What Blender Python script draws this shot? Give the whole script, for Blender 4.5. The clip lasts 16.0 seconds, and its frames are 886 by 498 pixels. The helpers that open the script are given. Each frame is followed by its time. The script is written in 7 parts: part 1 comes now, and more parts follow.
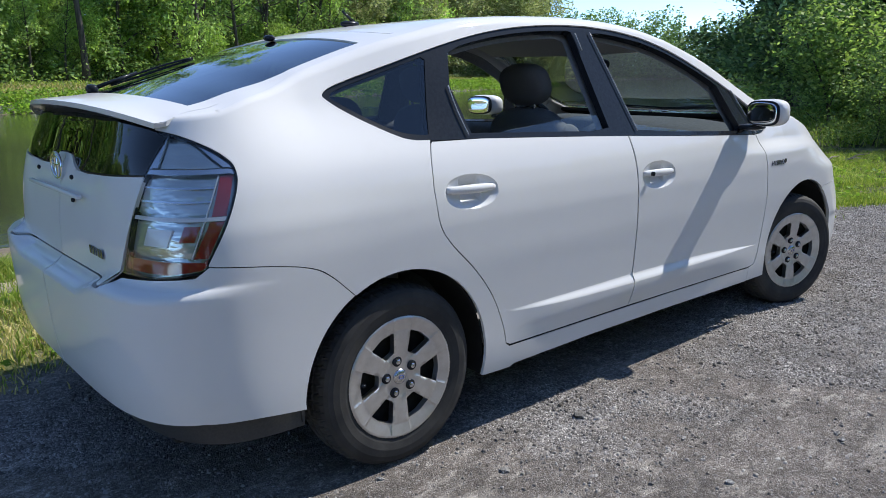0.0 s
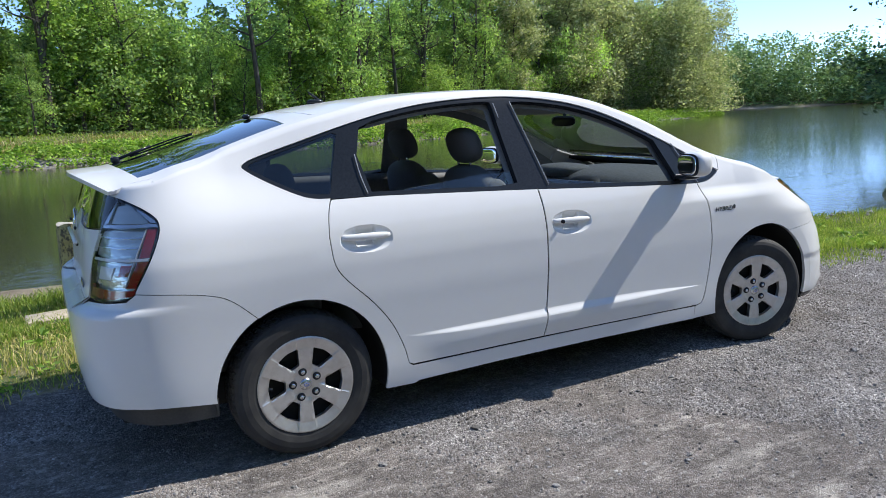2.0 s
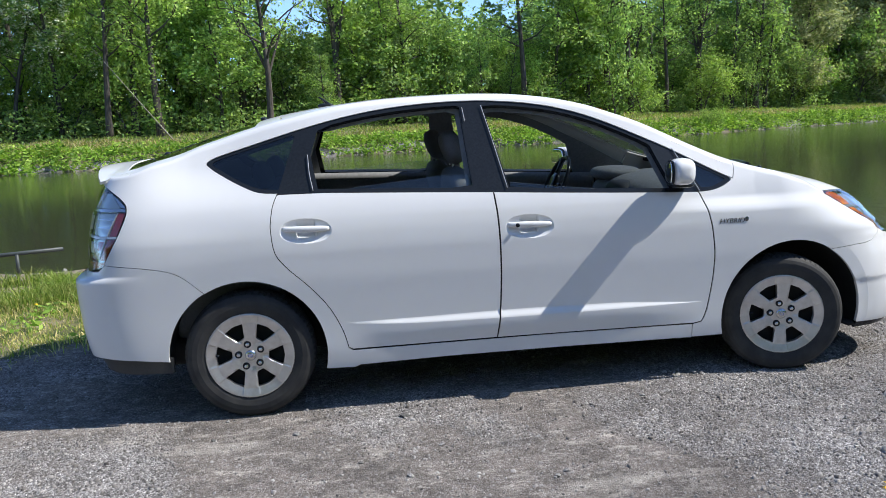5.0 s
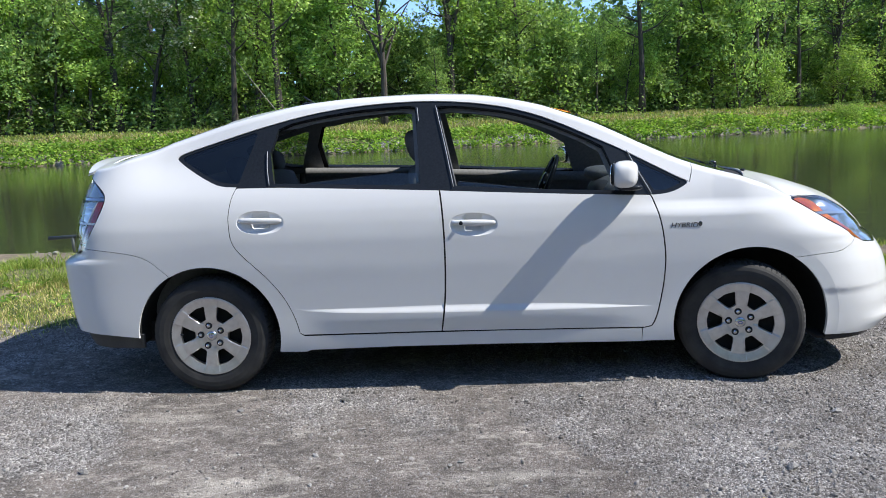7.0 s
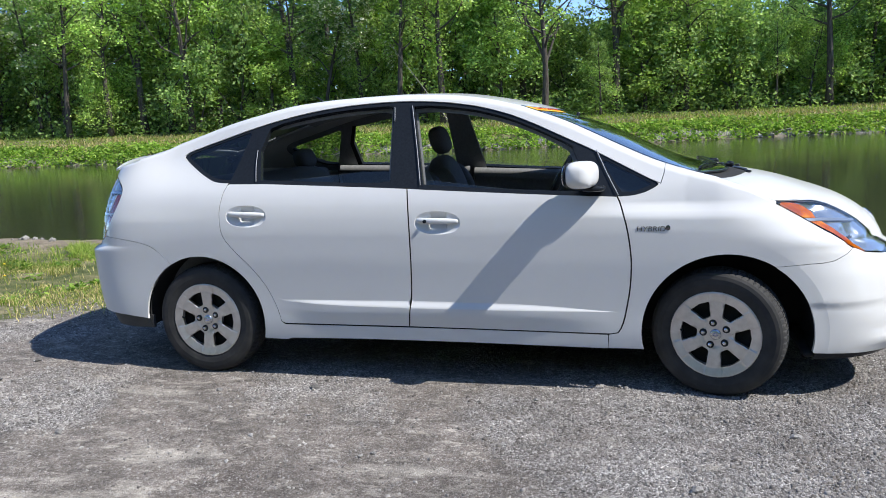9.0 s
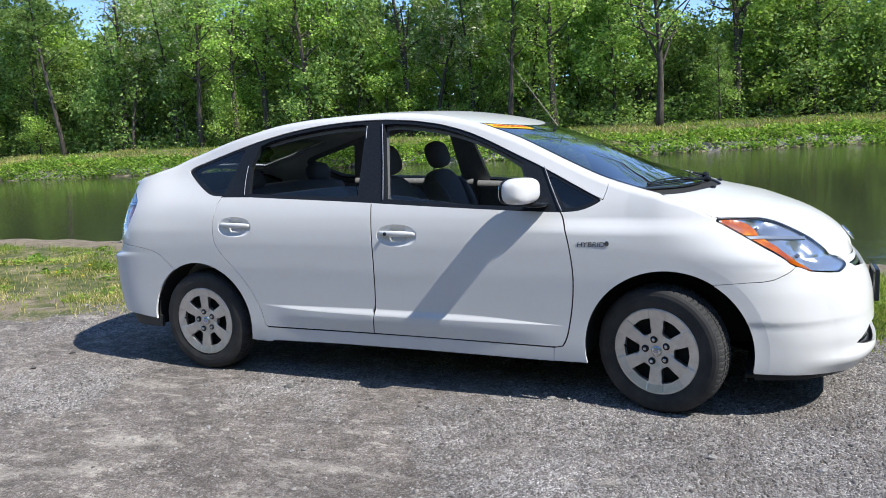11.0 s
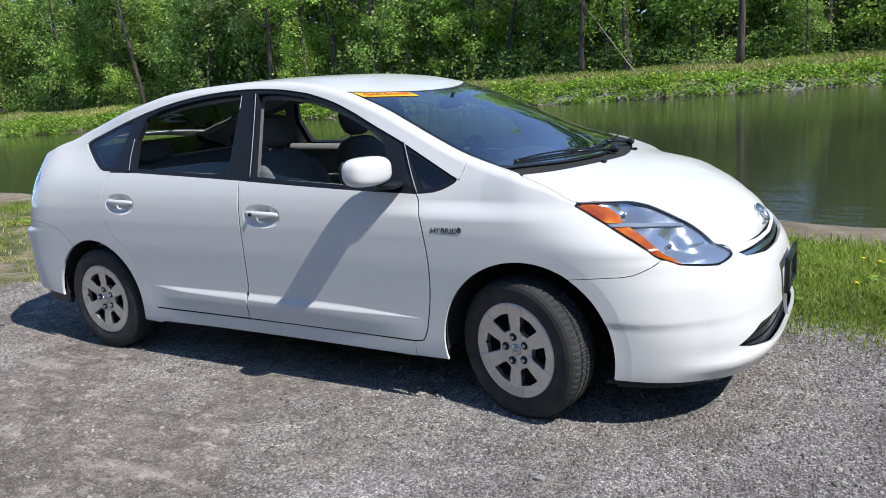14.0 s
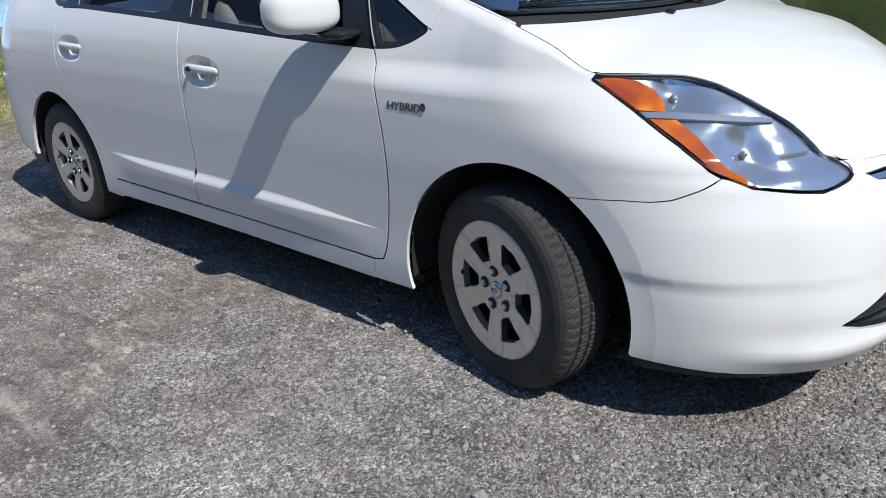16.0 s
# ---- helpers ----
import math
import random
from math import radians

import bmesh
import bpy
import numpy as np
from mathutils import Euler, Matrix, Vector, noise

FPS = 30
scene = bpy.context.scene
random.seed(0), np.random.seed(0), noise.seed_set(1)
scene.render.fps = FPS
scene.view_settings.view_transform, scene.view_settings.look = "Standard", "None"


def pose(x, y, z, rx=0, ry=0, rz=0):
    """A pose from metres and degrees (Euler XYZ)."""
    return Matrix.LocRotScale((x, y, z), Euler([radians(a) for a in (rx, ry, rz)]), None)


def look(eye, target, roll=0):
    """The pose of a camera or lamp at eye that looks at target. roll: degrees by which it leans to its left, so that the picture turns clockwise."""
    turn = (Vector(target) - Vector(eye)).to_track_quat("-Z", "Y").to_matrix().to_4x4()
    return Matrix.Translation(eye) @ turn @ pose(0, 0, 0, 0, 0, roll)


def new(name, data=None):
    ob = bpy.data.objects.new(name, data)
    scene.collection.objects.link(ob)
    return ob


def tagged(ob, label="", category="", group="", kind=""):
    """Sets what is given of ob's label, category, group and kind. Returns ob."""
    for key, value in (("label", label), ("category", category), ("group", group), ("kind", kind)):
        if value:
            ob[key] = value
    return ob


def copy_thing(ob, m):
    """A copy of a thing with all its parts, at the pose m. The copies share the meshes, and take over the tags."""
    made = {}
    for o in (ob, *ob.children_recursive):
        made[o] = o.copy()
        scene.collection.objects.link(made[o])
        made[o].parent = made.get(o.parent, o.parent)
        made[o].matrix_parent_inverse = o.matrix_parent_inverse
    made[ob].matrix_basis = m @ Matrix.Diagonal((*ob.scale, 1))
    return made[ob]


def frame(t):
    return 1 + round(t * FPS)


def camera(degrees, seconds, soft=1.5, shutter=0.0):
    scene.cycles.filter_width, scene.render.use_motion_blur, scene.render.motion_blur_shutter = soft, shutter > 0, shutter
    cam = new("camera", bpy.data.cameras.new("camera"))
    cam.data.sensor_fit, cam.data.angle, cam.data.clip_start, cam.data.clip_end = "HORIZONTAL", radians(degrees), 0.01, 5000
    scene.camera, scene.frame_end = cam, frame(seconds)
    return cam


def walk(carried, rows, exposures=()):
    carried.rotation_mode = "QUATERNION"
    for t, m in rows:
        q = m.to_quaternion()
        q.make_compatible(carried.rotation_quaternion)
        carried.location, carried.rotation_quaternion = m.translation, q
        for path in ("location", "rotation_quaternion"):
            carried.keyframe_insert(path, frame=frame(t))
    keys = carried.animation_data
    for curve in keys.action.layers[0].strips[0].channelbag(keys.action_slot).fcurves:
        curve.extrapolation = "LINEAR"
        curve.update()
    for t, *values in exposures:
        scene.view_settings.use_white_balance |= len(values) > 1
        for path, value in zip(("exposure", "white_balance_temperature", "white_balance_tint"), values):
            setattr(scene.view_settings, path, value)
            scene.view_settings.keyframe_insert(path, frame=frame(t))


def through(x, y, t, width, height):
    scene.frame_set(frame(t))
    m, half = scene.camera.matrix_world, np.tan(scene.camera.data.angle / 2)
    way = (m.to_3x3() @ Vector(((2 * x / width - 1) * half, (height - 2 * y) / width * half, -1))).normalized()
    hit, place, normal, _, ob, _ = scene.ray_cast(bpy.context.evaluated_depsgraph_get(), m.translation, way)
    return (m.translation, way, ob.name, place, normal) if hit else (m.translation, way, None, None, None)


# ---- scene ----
cam = camera(60.5, 16.0, 0.5)
PATH = [
    (0, (-1.396, -2.729, 1.268), (-0.139, -1.238, 0.823), -0.8),
    (0.5, (-1.34, -3.013, 1.285), (-0.141, -1.465, 0.877), -1.4),
    (1, (-1.223, -3.312, 1.311), (-0.079, -1.716, 0.93), -2.4),
    (1.5, (-1.044, -3.556, 1.343), (-0.016, -1.881, 0.974), -2.5),
    (2, (-0.882, -3.797, 1.384), (0.037, -2.055, 1.037), -2.6),
    (2.5, (-0.68, -4.034, 1.398), (0.151, -2.248, 1.052), -2.5),
    (3, (-0.453, -4.17, 1.402), (0.241, -2.326, 1.058), -2.4),
    (3.2, (-0.373, -4.2, 1.403), (0.263, -2.334, 1.062), -2.4),
    (5.3, (0.646, -4.48, 1.366), (0.847, -2.518, 1.033), -2.4),
    (5.5, (0.734, -4.518, 1.367), (0.909, -2.553, 1.034), -2.3),
    (6, (0.936, -4.547, 1.381), (1.026, -2.577, 1.047), -2.4),
    (6.5, (1.164, -4.564, 1.386), (1.161, -2.593, 1.048), -2.2),
    (7, (1.349, -4.6, 1.374), (1.279, -2.63, 1.033), -2.1),
    (7.5, (1.577, -4.633, 1.366), (1.385, -2.671, 1.025), -2.2),
    (8, (1.839, -4.604, 1.353), (1.528, -2.658, 1.016), -2.6),
    (8.2, (1.966, -4.584, 1.342), (1.614, -2.644, 1.006), -2.6),
    (10.3, (2.907, -4.425, 1.375), (2.172, -2.592, 1.058), -2.6),
    (10.5, (3.001, -4.416, 1.368), (2.24, -2.593, 1.057), -2.7),
    (11, (3.226, -4.397, 1.372), (2.414, -2.594, 1.069), -3.0),
    (11.5, (3.416, -4.369, 1.428), (2.626, -2.558, 1.118), -2.9),
    (12, (3.614, -4.34, 1.485), (2.794, -2.546, 1.153), -2.6),
    (12.5, (3.736, -4.272, 1.485), (2.905, -2.494, 1.097), -2.7),
    (13, (3.785, -4.058, 1.473), (2.966, -2.278, 1.073), -2.9),
    (13.5, (3.863, -3.844, 1.458), (2.967, -2.105, 1.045), -3.6),
    (14, (4.016, -3.591, 1.438), (3.016, -1.915, 1.003), -4.3),
    (14.5, (4.069, -3.35, 1.4), (2.999, -1.74, 0.885), -4.5),
    (15, (4.063, -3.076, 1.363), (2.954, -1.5, 0.828), -4.1),
    (15.5, (4.034, -2.772, 1.319), (2.86, -1.268, 0.722), -3.4),
    (16, (3.922, -2.426, 1.235), (2.679, -1.046, 0.493), -3.2),
]
walk(cam, [(t, look(eye, target, roll)) for t, eye, target, roll in PATH], [(0, 1.27), (1.5, 1.36), (3, 1.42), (7, 1.37), (11, 1.30), (13, 1.24), (13.9, 1.18), (14.5, 1.05), (16.0, 1.0)])

# ---- world, sun ----
SUN_DIR = Vector((0.85, -0.15, 1.0)).normalized()
world = bpy.data.worlds.new("world")
scene.world = world
world.use_nodes = True
sky = world.node_tree.nodes.new("ShaderNodeTexSky")
sky.sky_type, sky.sun_disc = "NISHITA", False
sky.sun_elevation, sky.sun_rotation = math.asin(SUN_DIR.z), math.atan2(SUN_DIR.x, SUN_DIR.y)
sky.altitude, sky.air_density, sky.dust_density, sky.ozone_density = 2600, 0.60, 0.0, 5.0
bg = world.node_tree.nodes["Background"]
tint = world.node_tree.nodes.new("ShaderNodeMix")
tint.data_type, tint.blend_type = "RGBA", "MULTIPLY"
tint.inputs[0].default_value, tint.inputs[7].default_value = 1.0, (1.0, 0.955, 0.90, 1)
world.node_tree.links.new(sky.outputs[0], tint.inputs[6])
world.node_tree.links.new(tint.outputs[2], bg.inputs[0])
bg.inputs[1].default_value = 0.15
sun_lamp = new("sun", bpy.data.lights.new("sun", "SUN"))
sun_lamp.data.energy, sun_lamp.data.angle, sun_lamp.data.color = 2.4, radians(0.53), (1.0, 0.965, 0.895)
sun_lamp.matrix_world = look(SUN_DIR * 60, (0, 0, 0))
scene.view_settings.exposure = 0.75


# ---- materials ----
def material(name, colour=(0.5, 0.5, 0.5), rough=0.5, metal=0.0, spec=0.5, coat=0.0):
    m = bpy.data.materials.new(name)
    m.use_nodes = True
    p = m.node_tree.nodes["Principled BSDF"]
    p.inputs["Base Color"].default_value = (*colour, 1)
    p.inputs["Roughness"].default_value = rough
    p.inputs["Metallic"].default_value = metal
    p.inputs["Specular IOR Level"].default_value = spec
    p.inputs["Coat Weight"].default_value = coat
    p.inputs["Coat Roughness"].default_value = 0.04
    return m


class Nodes:
    """Shortcuts for wiring a material's nodes."""

    def __init__(self, mat):
        self.t = mat.node_tree
        self.p = self.t.nodes["Principled BSDF"]
        self.coord = self.t.nodes.new("ShaderNodeTexCoord").outputs["Object"]

    def link(self, a, b):
        self.t.links.new(a, b)

    def noise(self, scale, detail=4, rough=0.6, vec=None, out="Fac"):
        n = self.t.nodes.new("ShaderNodeTexNoise")
        n.inputs["Scale"].default_value, n.inputs["Detail"].default_value, n.inputs["Roughness"].default_value = scale, detail, rough
        self.link(vec or self.coord, n.inputs["Vector"])
        return n.outputs[out]

    def voronoi(self, scale, feature="F1", vec=None, out="Distance", rand=1.0):
        n = self.t.nodes.new("ShaderNodeTexVoronoi")
        n.feature = feature
        n.inputs["Scale"].default_value = scale
        n.inputs["Randomness"].default_value = rand
        self.link(vec or self.coord, n.inputs["Vector"])
        return n.outputs[out]

    def ramp(self, fac, stops):
        n = self.t.nodes.new("ShaderNodeValToRGB")
        e = n.color_ramp.elements
        while len(e) < len(stops):
            e.new(0.5)
        for el, (at, c) in zip(e, stops):
            el.position = at
            el.color = (*c, 1) if isinstance(c, tuple) else (c, c, c, 1)
        self.link(fac, n.inputs[0])
        return n.outputs[0]

    def mix(self, fac, a, b, blend="MIX"):
        n = self.t.nodes.new("ShaderNodeMix")
        n.data_type, n.blend_type = "RGBA", blend
        for sock, v in ((n.inputs[0], fac), (n.inputs[6], a), (n.inputs[7], b)):
            if isinstance(v, (int, float)):
                sock.default_value = v
            elif isinstance(v, tuple):
                sock.default_value = (*v, 1)
            else:
                self.link(v, sock)
        return n.outputs[2]

    def math(self, op, a, b=0.0):
        n = self.t.nodes.new("ShaderNodeMath")
        n.operation = op
        for sock, v in zip(n.inputs, (a, b)):
            if isinstance(v, (int, float)):
                sock.default_value = v
            else:
                self.link(v, sock)
        return n.outputs[0]

    def attribute(self, name):
        n = self.t.nodes.new("ShaderNodeAttribute")
        n.attribute_name = name
        return n.outputs["Fac"]

    def random(self, island=False):
        if island:
            return self.t.nodes.new("ShaderNodeNewGeometry").outputs["Random Per Island"]
        return self.t.nodes.new("ShaderNodeObjectInfo").outputs["Random"]

    def scaled(self, sx, sy, sz):
        n = self.t.nodes.new("ShaderNodeMapping")
        n.inputs["Scale"].default_value = (sx, sy, sz)
        self.link(self.coord, n.inputs["Vector"])
        return n.outputs[0]

    def colour(self, v):
        self.link(v, self.p.inputs["Base Color"])

    def rough(self, v):
        self.link(v, self.p.inputs["Roughness"])

    def bump(self, height, strength=0.3, distance=0.01, after=None):
        n = self.t.nodes.new("ShaderNodeBump")
        n.inputs["Strength"].default_value, n.inputs["Distance"].default_value = strength, distance
        self.link(height, n.inputs["Height"])
        if after is not None:
            self.link(after, n.inputs["Normal"])
        self.link(n.outputs[0], self.p.inputs["Normal"])
        return n.outputs[0]


def speckled(name, dark, light, scale, rough=0.7, bump=0.2, dist=0.003, detail=5):
    m = material(name, light, rough)
    n = Nodes(m)
    a = n.noise(scale, detail)
    b = n.noise(scale / 9, 3)
    n.colour(n.mix(n.math("MULTIPLY", b, 0.6), n.ramp(a, [(0.35, dark), (0.65, light)]), dark))
    n.bump(a, bump, dist)
    return m


def glass(name, tint, base=0.04, rough=0.0):
    """Thin sheet glass: clear through its tint, gloss that grows towards a grazing view."""
    m = bpy.data.materials.new(name)
    m.use_nodes = True
    t = m.node_tree
    t.nodes.remove(t.nodes["Principled BSDF"])
    tr, gl, mx, lw, pw, ma = (t.nodes.new(k) for k in ("ShaderNodeBsdfTransparent", "ShaderNodeBsdfGlossy", "ShaderNodeMixShader", "ShaderNodeLayerWeight", "ShaderNodeMath", "ShaderNodeMath"))
    tr.inputs[0].default_value = (*tint, 1)
    gl.inputs["Roughness"].default_value = rough
    gl.inputs[0].default_value = (1, 1, 1, 1)
    lw.inputs[0].default_value = 0.5
    pw.operation, ma.operation = "POWER", "MULTIPLY_ADD"
    pw.inputs[1].default_value = 4.0
    ma.inputs[1].default_value, ma.inputs[2].default_value = 1 - base, base
    t.links.new(lw.outputs["Facing"], pw.inputs[0])
    t.links.new(pw.outputs[0], ma.inputs[0])
    t.links.new(ma.outputs[0], mx.inputs[0])
    t.links.new(tr.outputs[0], mx.inputs[1])
    t.links.new(gl.outputs[0], mx.inputs[2])
    t.links.new(mx.outputs[0], t.nodes["Material Output"].inputs[0])
    return m


def paint_white():
    m = material("white_car_paint", (0.74, 0.745, 0.75), 0.6, 0.0, 0.06, 0.75)
    m.node_tree.nodes["Principled BSDF"].inputs["Coat Roughness"].default_value = 0.035
    n = Nodes(m)
    dust = n.noise(7, 6, 0.65)
    low = n.noise(60, 4)
    n.colour(n.mix(n.math("MULTIPLY", n.ramp(dust, [(0.5, 0.0), (0.8, 1.0)]), 0.10), (0.715, 0.722, 0.73), (0.58, 0.56, 0.52)))
    n.rough(n.ramp(low, [(0.3, 0.55), (0.7, 0.65)]))
    return m


PAINT = paint_white()
BLACK_TRIM = speckled("black_trim", (0.014, 0.017, 0.022), (0.022, 0.026, 0.032), 90, 0.18, 0.02)
BLACK_TRIM.node_tree.nodes["Principled BSDF"].inputs["Specular IOR Level"].default_value = 0.22
GREY_PLASTIC = speckled("dark_grey_plastic", (0.035, 0.037, 0.04), (0.055, 0.057, 0.06), 140, 0.6, 0.15, 0.001)
LINING = speckled("interior_lining", (0.19, 0.195, 0.20), (0.27, 0.275, 0.28), 60, 0.85, 0.1)
CLOTH = speckled("seat_cloth", (0.11, 0.114, 0.122), (0.19, 0.195, 0.205), 220, 0.9, 0.3, 0.002)
HEADLINER = speckled("headliner", (0.34, 0.345, 0.35), (0.44, 0.445, 0.45), 120, 0.9, 0.1)
UNDER = speckled("underbody_black", (0.014, 0.014, 0.014), (0.024, 0.024, 0.023), 20, 0.9, 0.2)
WINDSHIELD_GLASS = glass("windshield_glass", (0.36, 0.41, 0.42), 0.25)
SIDE_GLASS = glass("side_glass", (0.72, 0.80, 0.78), 0.08)
DARK_GLASS = glass("tinted_glass", (0.28, 0.315, 0.325), 0.07)
REAR_GLASS = glass("rear_window_glass", (0.05, 0.06, 0.065), 0.16)
LOW_GLASS = glass("low_rear_glass", (0.05, 0.06, 0.065), 0.05)
LENS = glass("lamp_lens", (0.94, 0.95, 0.96), 0.04)
CHROME = material("chrome", (0.78, 0.80, 0.82), 0.08, 1.0)
SATIN = material("satin_chrome", (0.55, 0.57, 0.60), 0.25, 1.0)
MIRROR = material("mirror_glass", (0.85, 0.87, 0.88), 0.01, 1.0)
AMBER = material("amber_lens", (0.5, 0.11, 0.006), 0.15, 0.0, 0.4, 0.5)
tones = Nodes(AMBER)
tones.colour(tones.ramp(tones.noise(11, 3, 0.5), [(0.36, (0.38, 0.060, 0.005)), (0.50, (0.62, 0.145, 0.006)), (0.66, (0.95, 0.36, 0.01))]))
RED_LENS = material("red_lens", (0.22, 0.014, 0.011), 0.14, 0.0, 0.6, 1.0)
LAMP_GREY = material("lamp_housing", (0.34, 0.38, 0.44), 0.18, 0.5)
LAMP_CELL = material("lamp_cell", (0.50, 0.54, 0.54), 0.14, 0.65)
facets = Nodes(LAMP_CELL)
facets.bump(facets.noise(16, 2, 0.5, facets.scaled(0.8, 0.8, 2.0)), 0.30, 0.02)
REFLECTOR = material("lamp_reflector", (0.58, 0.63, 0.69), 0.16, 0.8)
facets = Nodes(REFLECTOR)
facets.bump(facets.noise(15, 2, 0.4, facets.scaled(1.0, 1.0, 0.45)), 0.22, 0.02)
PALE_BAR = material("pale_lamp_bar", (0.60, 0.63, 0.66), 0.35, 0.1)
SEAL_HIGHLIT = material("highlit_grey_seal", (0.30, 0.32, 0.36), 0.4)
STICKER_Y = material("yellow_sticker", (0.95, 0.52, 0.01), 0.45)
STICKER_R = material("red_print", (0.62, 0.03, 0.015), 0.5)
BADGE = material("badge_chrome", (0.17, 0.18, 0.20), 0.2, 1.0)


def rubber():
    m = material("tyre_rubber", (0.022, 0.022, 0.023), 0.78)
    n = Nodes(m)
    a, b = n.noise(9, 5), n.noise(120, 3)
    n.colour(n.mix(n.ramp(a, [(0.40, 0.0), (0.72, 0.8)]), (0.022, 0.023, 0.025), (0.055, 0.053, 0.051)))
    n.bump(b, 0.15, 0.002)
    return m


def alloy():
    m = material("silver_wheel_cover", (0.5, 0.5, 0.5), 0.30, 0.85)
    n = Nodes(m)
    a, b = n.noise(30, 5), n.noise(300, 2)
    n.colour(n.mix(n.ramp(a, [(0.35, 0.0), (0.8, 0.6)]), (0.68, 0.68, 0.69), (0.47, 0.46, 0.45)))
    n.rough(n.ramp(b, [(0.3, 0.30), (0.7, 0.45)]))
    return m


RUBBER, ALLOY = rubber(), alloy()


# ---- mesh helpers ----
def mesh_object(name, verts, faces, mat, parent=None, label="", smooth=True, normals=None):
    me = bpy.data.meshes.new(name)
    me.from_pydata([tuple(map(float, v)) for v in verts], [], [tuple(map(int, f)) for f in faces])
    me.materials.append(mat)
    if smooth:
        me.shade_smooth()
    if normals is not None:
        me.normals_split_custom_set_from_vertices([tuple(map(float, v)) for v in normals])
    ob = new(name, me)
    if parent is not None:
        ob.parent = parent
    if label:
        tagged(ob, label)
    return ob


def part(name, bm, mat, parent, label="", smooth=True):
    """Links a bmesh as one mesh object under a thing or a part."""
    me = bpy.data.meshes.new(name)
    bm.to_mesh(me)
    bm.free()
    me.materials.append(mat)
    if smooth:
        me.shade_smooth()
    ob = new(name, me)
    ob.parent = parent
    if label:
        tagged(ob, label)
    return ob


def joined(pieces):
    """Verts and faces of several (verts, faces) pieces as one."""
    vs, fs, k = [], [], 0
    for v, f in pieces:
        vs.extend(v)
        fs.extend([tuple(i + k for i in q) for q in f])
        k += len(v)
    return vs, fs


def box(cx, cy, cz, sx, sy, sz, bevel=0.0, bm=None, turn=None):
    bm = bm or bmesh.new()
    m = Matrix.Translation((cx, cy, cz)) @ (turn or Matrix.Identity(4)) @ Matrix.Diagonal((sx, sy, sz, 1))
    made = bmesh.ops.create_cube(bm, size=1, matrix=m)["verts"]
    if bevel:
        edges = list({e for v in made for e in v.link_edges})
        bmesh.ops.bevel(bm, geom=edges, offset=bevel, segments=3, affect="EDGES", profile=0.5)
    return bm


def blob(c, r, power=2.6, nu=28, nv=18, turn=None):
    """Rounded body between a ball and a box, as verts and faces."""
    def sp(v, e):
        return np.sign(v) * np.abs(v) ** e
    e = 2 / power
    u, v = np.meshgrid(np.linspace(0, 2 * np.pi, nu, endpoint=False), np.linspace(-np.pi / 2, np.pi / 2, nv), indexing="ij")
    p = np.stack([r[0] * sp(np.cos(v), e) * sp(np.cos(u), e), r[1] * sp(np.cos(v), e) * sp(np.sin(u), e), r[2] * sp(np.sin(v), e)], -1).reshape(-1, 3)
    if turn is not None:
        p = p @ np.array(turn.to_3x3()).T
    p = p + np.array(c)
    f = [(i * nv + j, ((i + 1) % nu) * nv + j, ((i + 1) % nu) * nv + j + 1, i * nv + j + 1) for i in range(nu) for j in range(nv - 1)]
    return [tuple(q) for q in p], f


def tube(points, radius, sides=8, cap=True):
    """A round bar along points; radius may be one number or one for each point."""
    pts = [Vector(p) for p in points]
    rs = radius if isinstance(radius, (list, tuple)) else [radius] * len(pts)
    vs, fs = [], []
    side = None
    for i, p in enumerate(pts):
        d = (pts[min(i + 1, len(pts) - 1)] - pts[max(i - 1, 0)]).normalized()
        if side is None:
            side = d.orthogonal().normalized()
        side = (side - d * side.dot(d)).normalized()
        up = d.cross(side)
        for k in range(sides):
            a = 2 * math.pi * k / sides
            vs.append(tuple(p + (side * math.cos(a) + up * math.sin(a)) * rs[i]))
    for i in range(len(pts) - 1):
        for k in range(sides):
            a, b = i * sides + k, i * sides + (k + 1) % sides
            fs.append((a, b, b + sides, a + sides))
    if cap:
        fs += [tuple(range(sides))[::-1], tuple(range((len(pts) - 1) * sides, len(pts) * sides))]
    return vs, fs


def lathe(profile, n=64, wobble=None):
    """Turns a profile of (radius, y) about the y axis."""
    vs, fs, m = [], [], len(profile)
    for i in range(n):
        a = 2 * math.pi * i / n
        for j, (r, y) in enumerate(profile):
            rr = r + (wobble(i, j) if wobble else 0)
            vs.append((rr * math.cos(a), y, rr * math.sin(a)))
    for i in range(n):
        for j in range(m - 1):
            a, b = i * m + j, ((i + 1) % n) * m + j
            fs.append((a, b, b + 1, a + 1))
    return vs, fs


def curve(points):
    """A smooth function through (at, value) points, without overshoot."""
    xs, ys = np.array([p[0] for p in points], float), np.array([p[1] for p in points], float)
    h, d = np.diff(xs), np.diff(ys) / np.diff(xs)
    m = np.concatenate([[d[0]], np.where(d[:-1] * d[1:] > 0, 2 * d[:-1] * d[1:] / np.where(d[:-1] + d[1:] == 0, 1, d[:-1] + d[1:]), 0), [d[-1]]])

    def f(v):
        v = np.clip(np.asarray(v, float), xs[0], xs[-1])
        i = np.clip(np.searchsorted(xs, v) - 1, 0, len(xs) - 2)
        t = (v - xs[i]) / h[i]
        return ys[i] * (1 + 2 * t) * (1 - t) ** 2 + m[i] * h[i] * t * (1 - t) ** 2 + ys[i + 1] * t * t * (3 - 2 * t) + m[i + 1] * h[i] * t * t * (t - 1)
    return f


def step(a, b, v):
    t = np.clip((np.asarray(v, float) - a) / (b - a), 0, 1)
    return t * t * (3 - 2 * t)


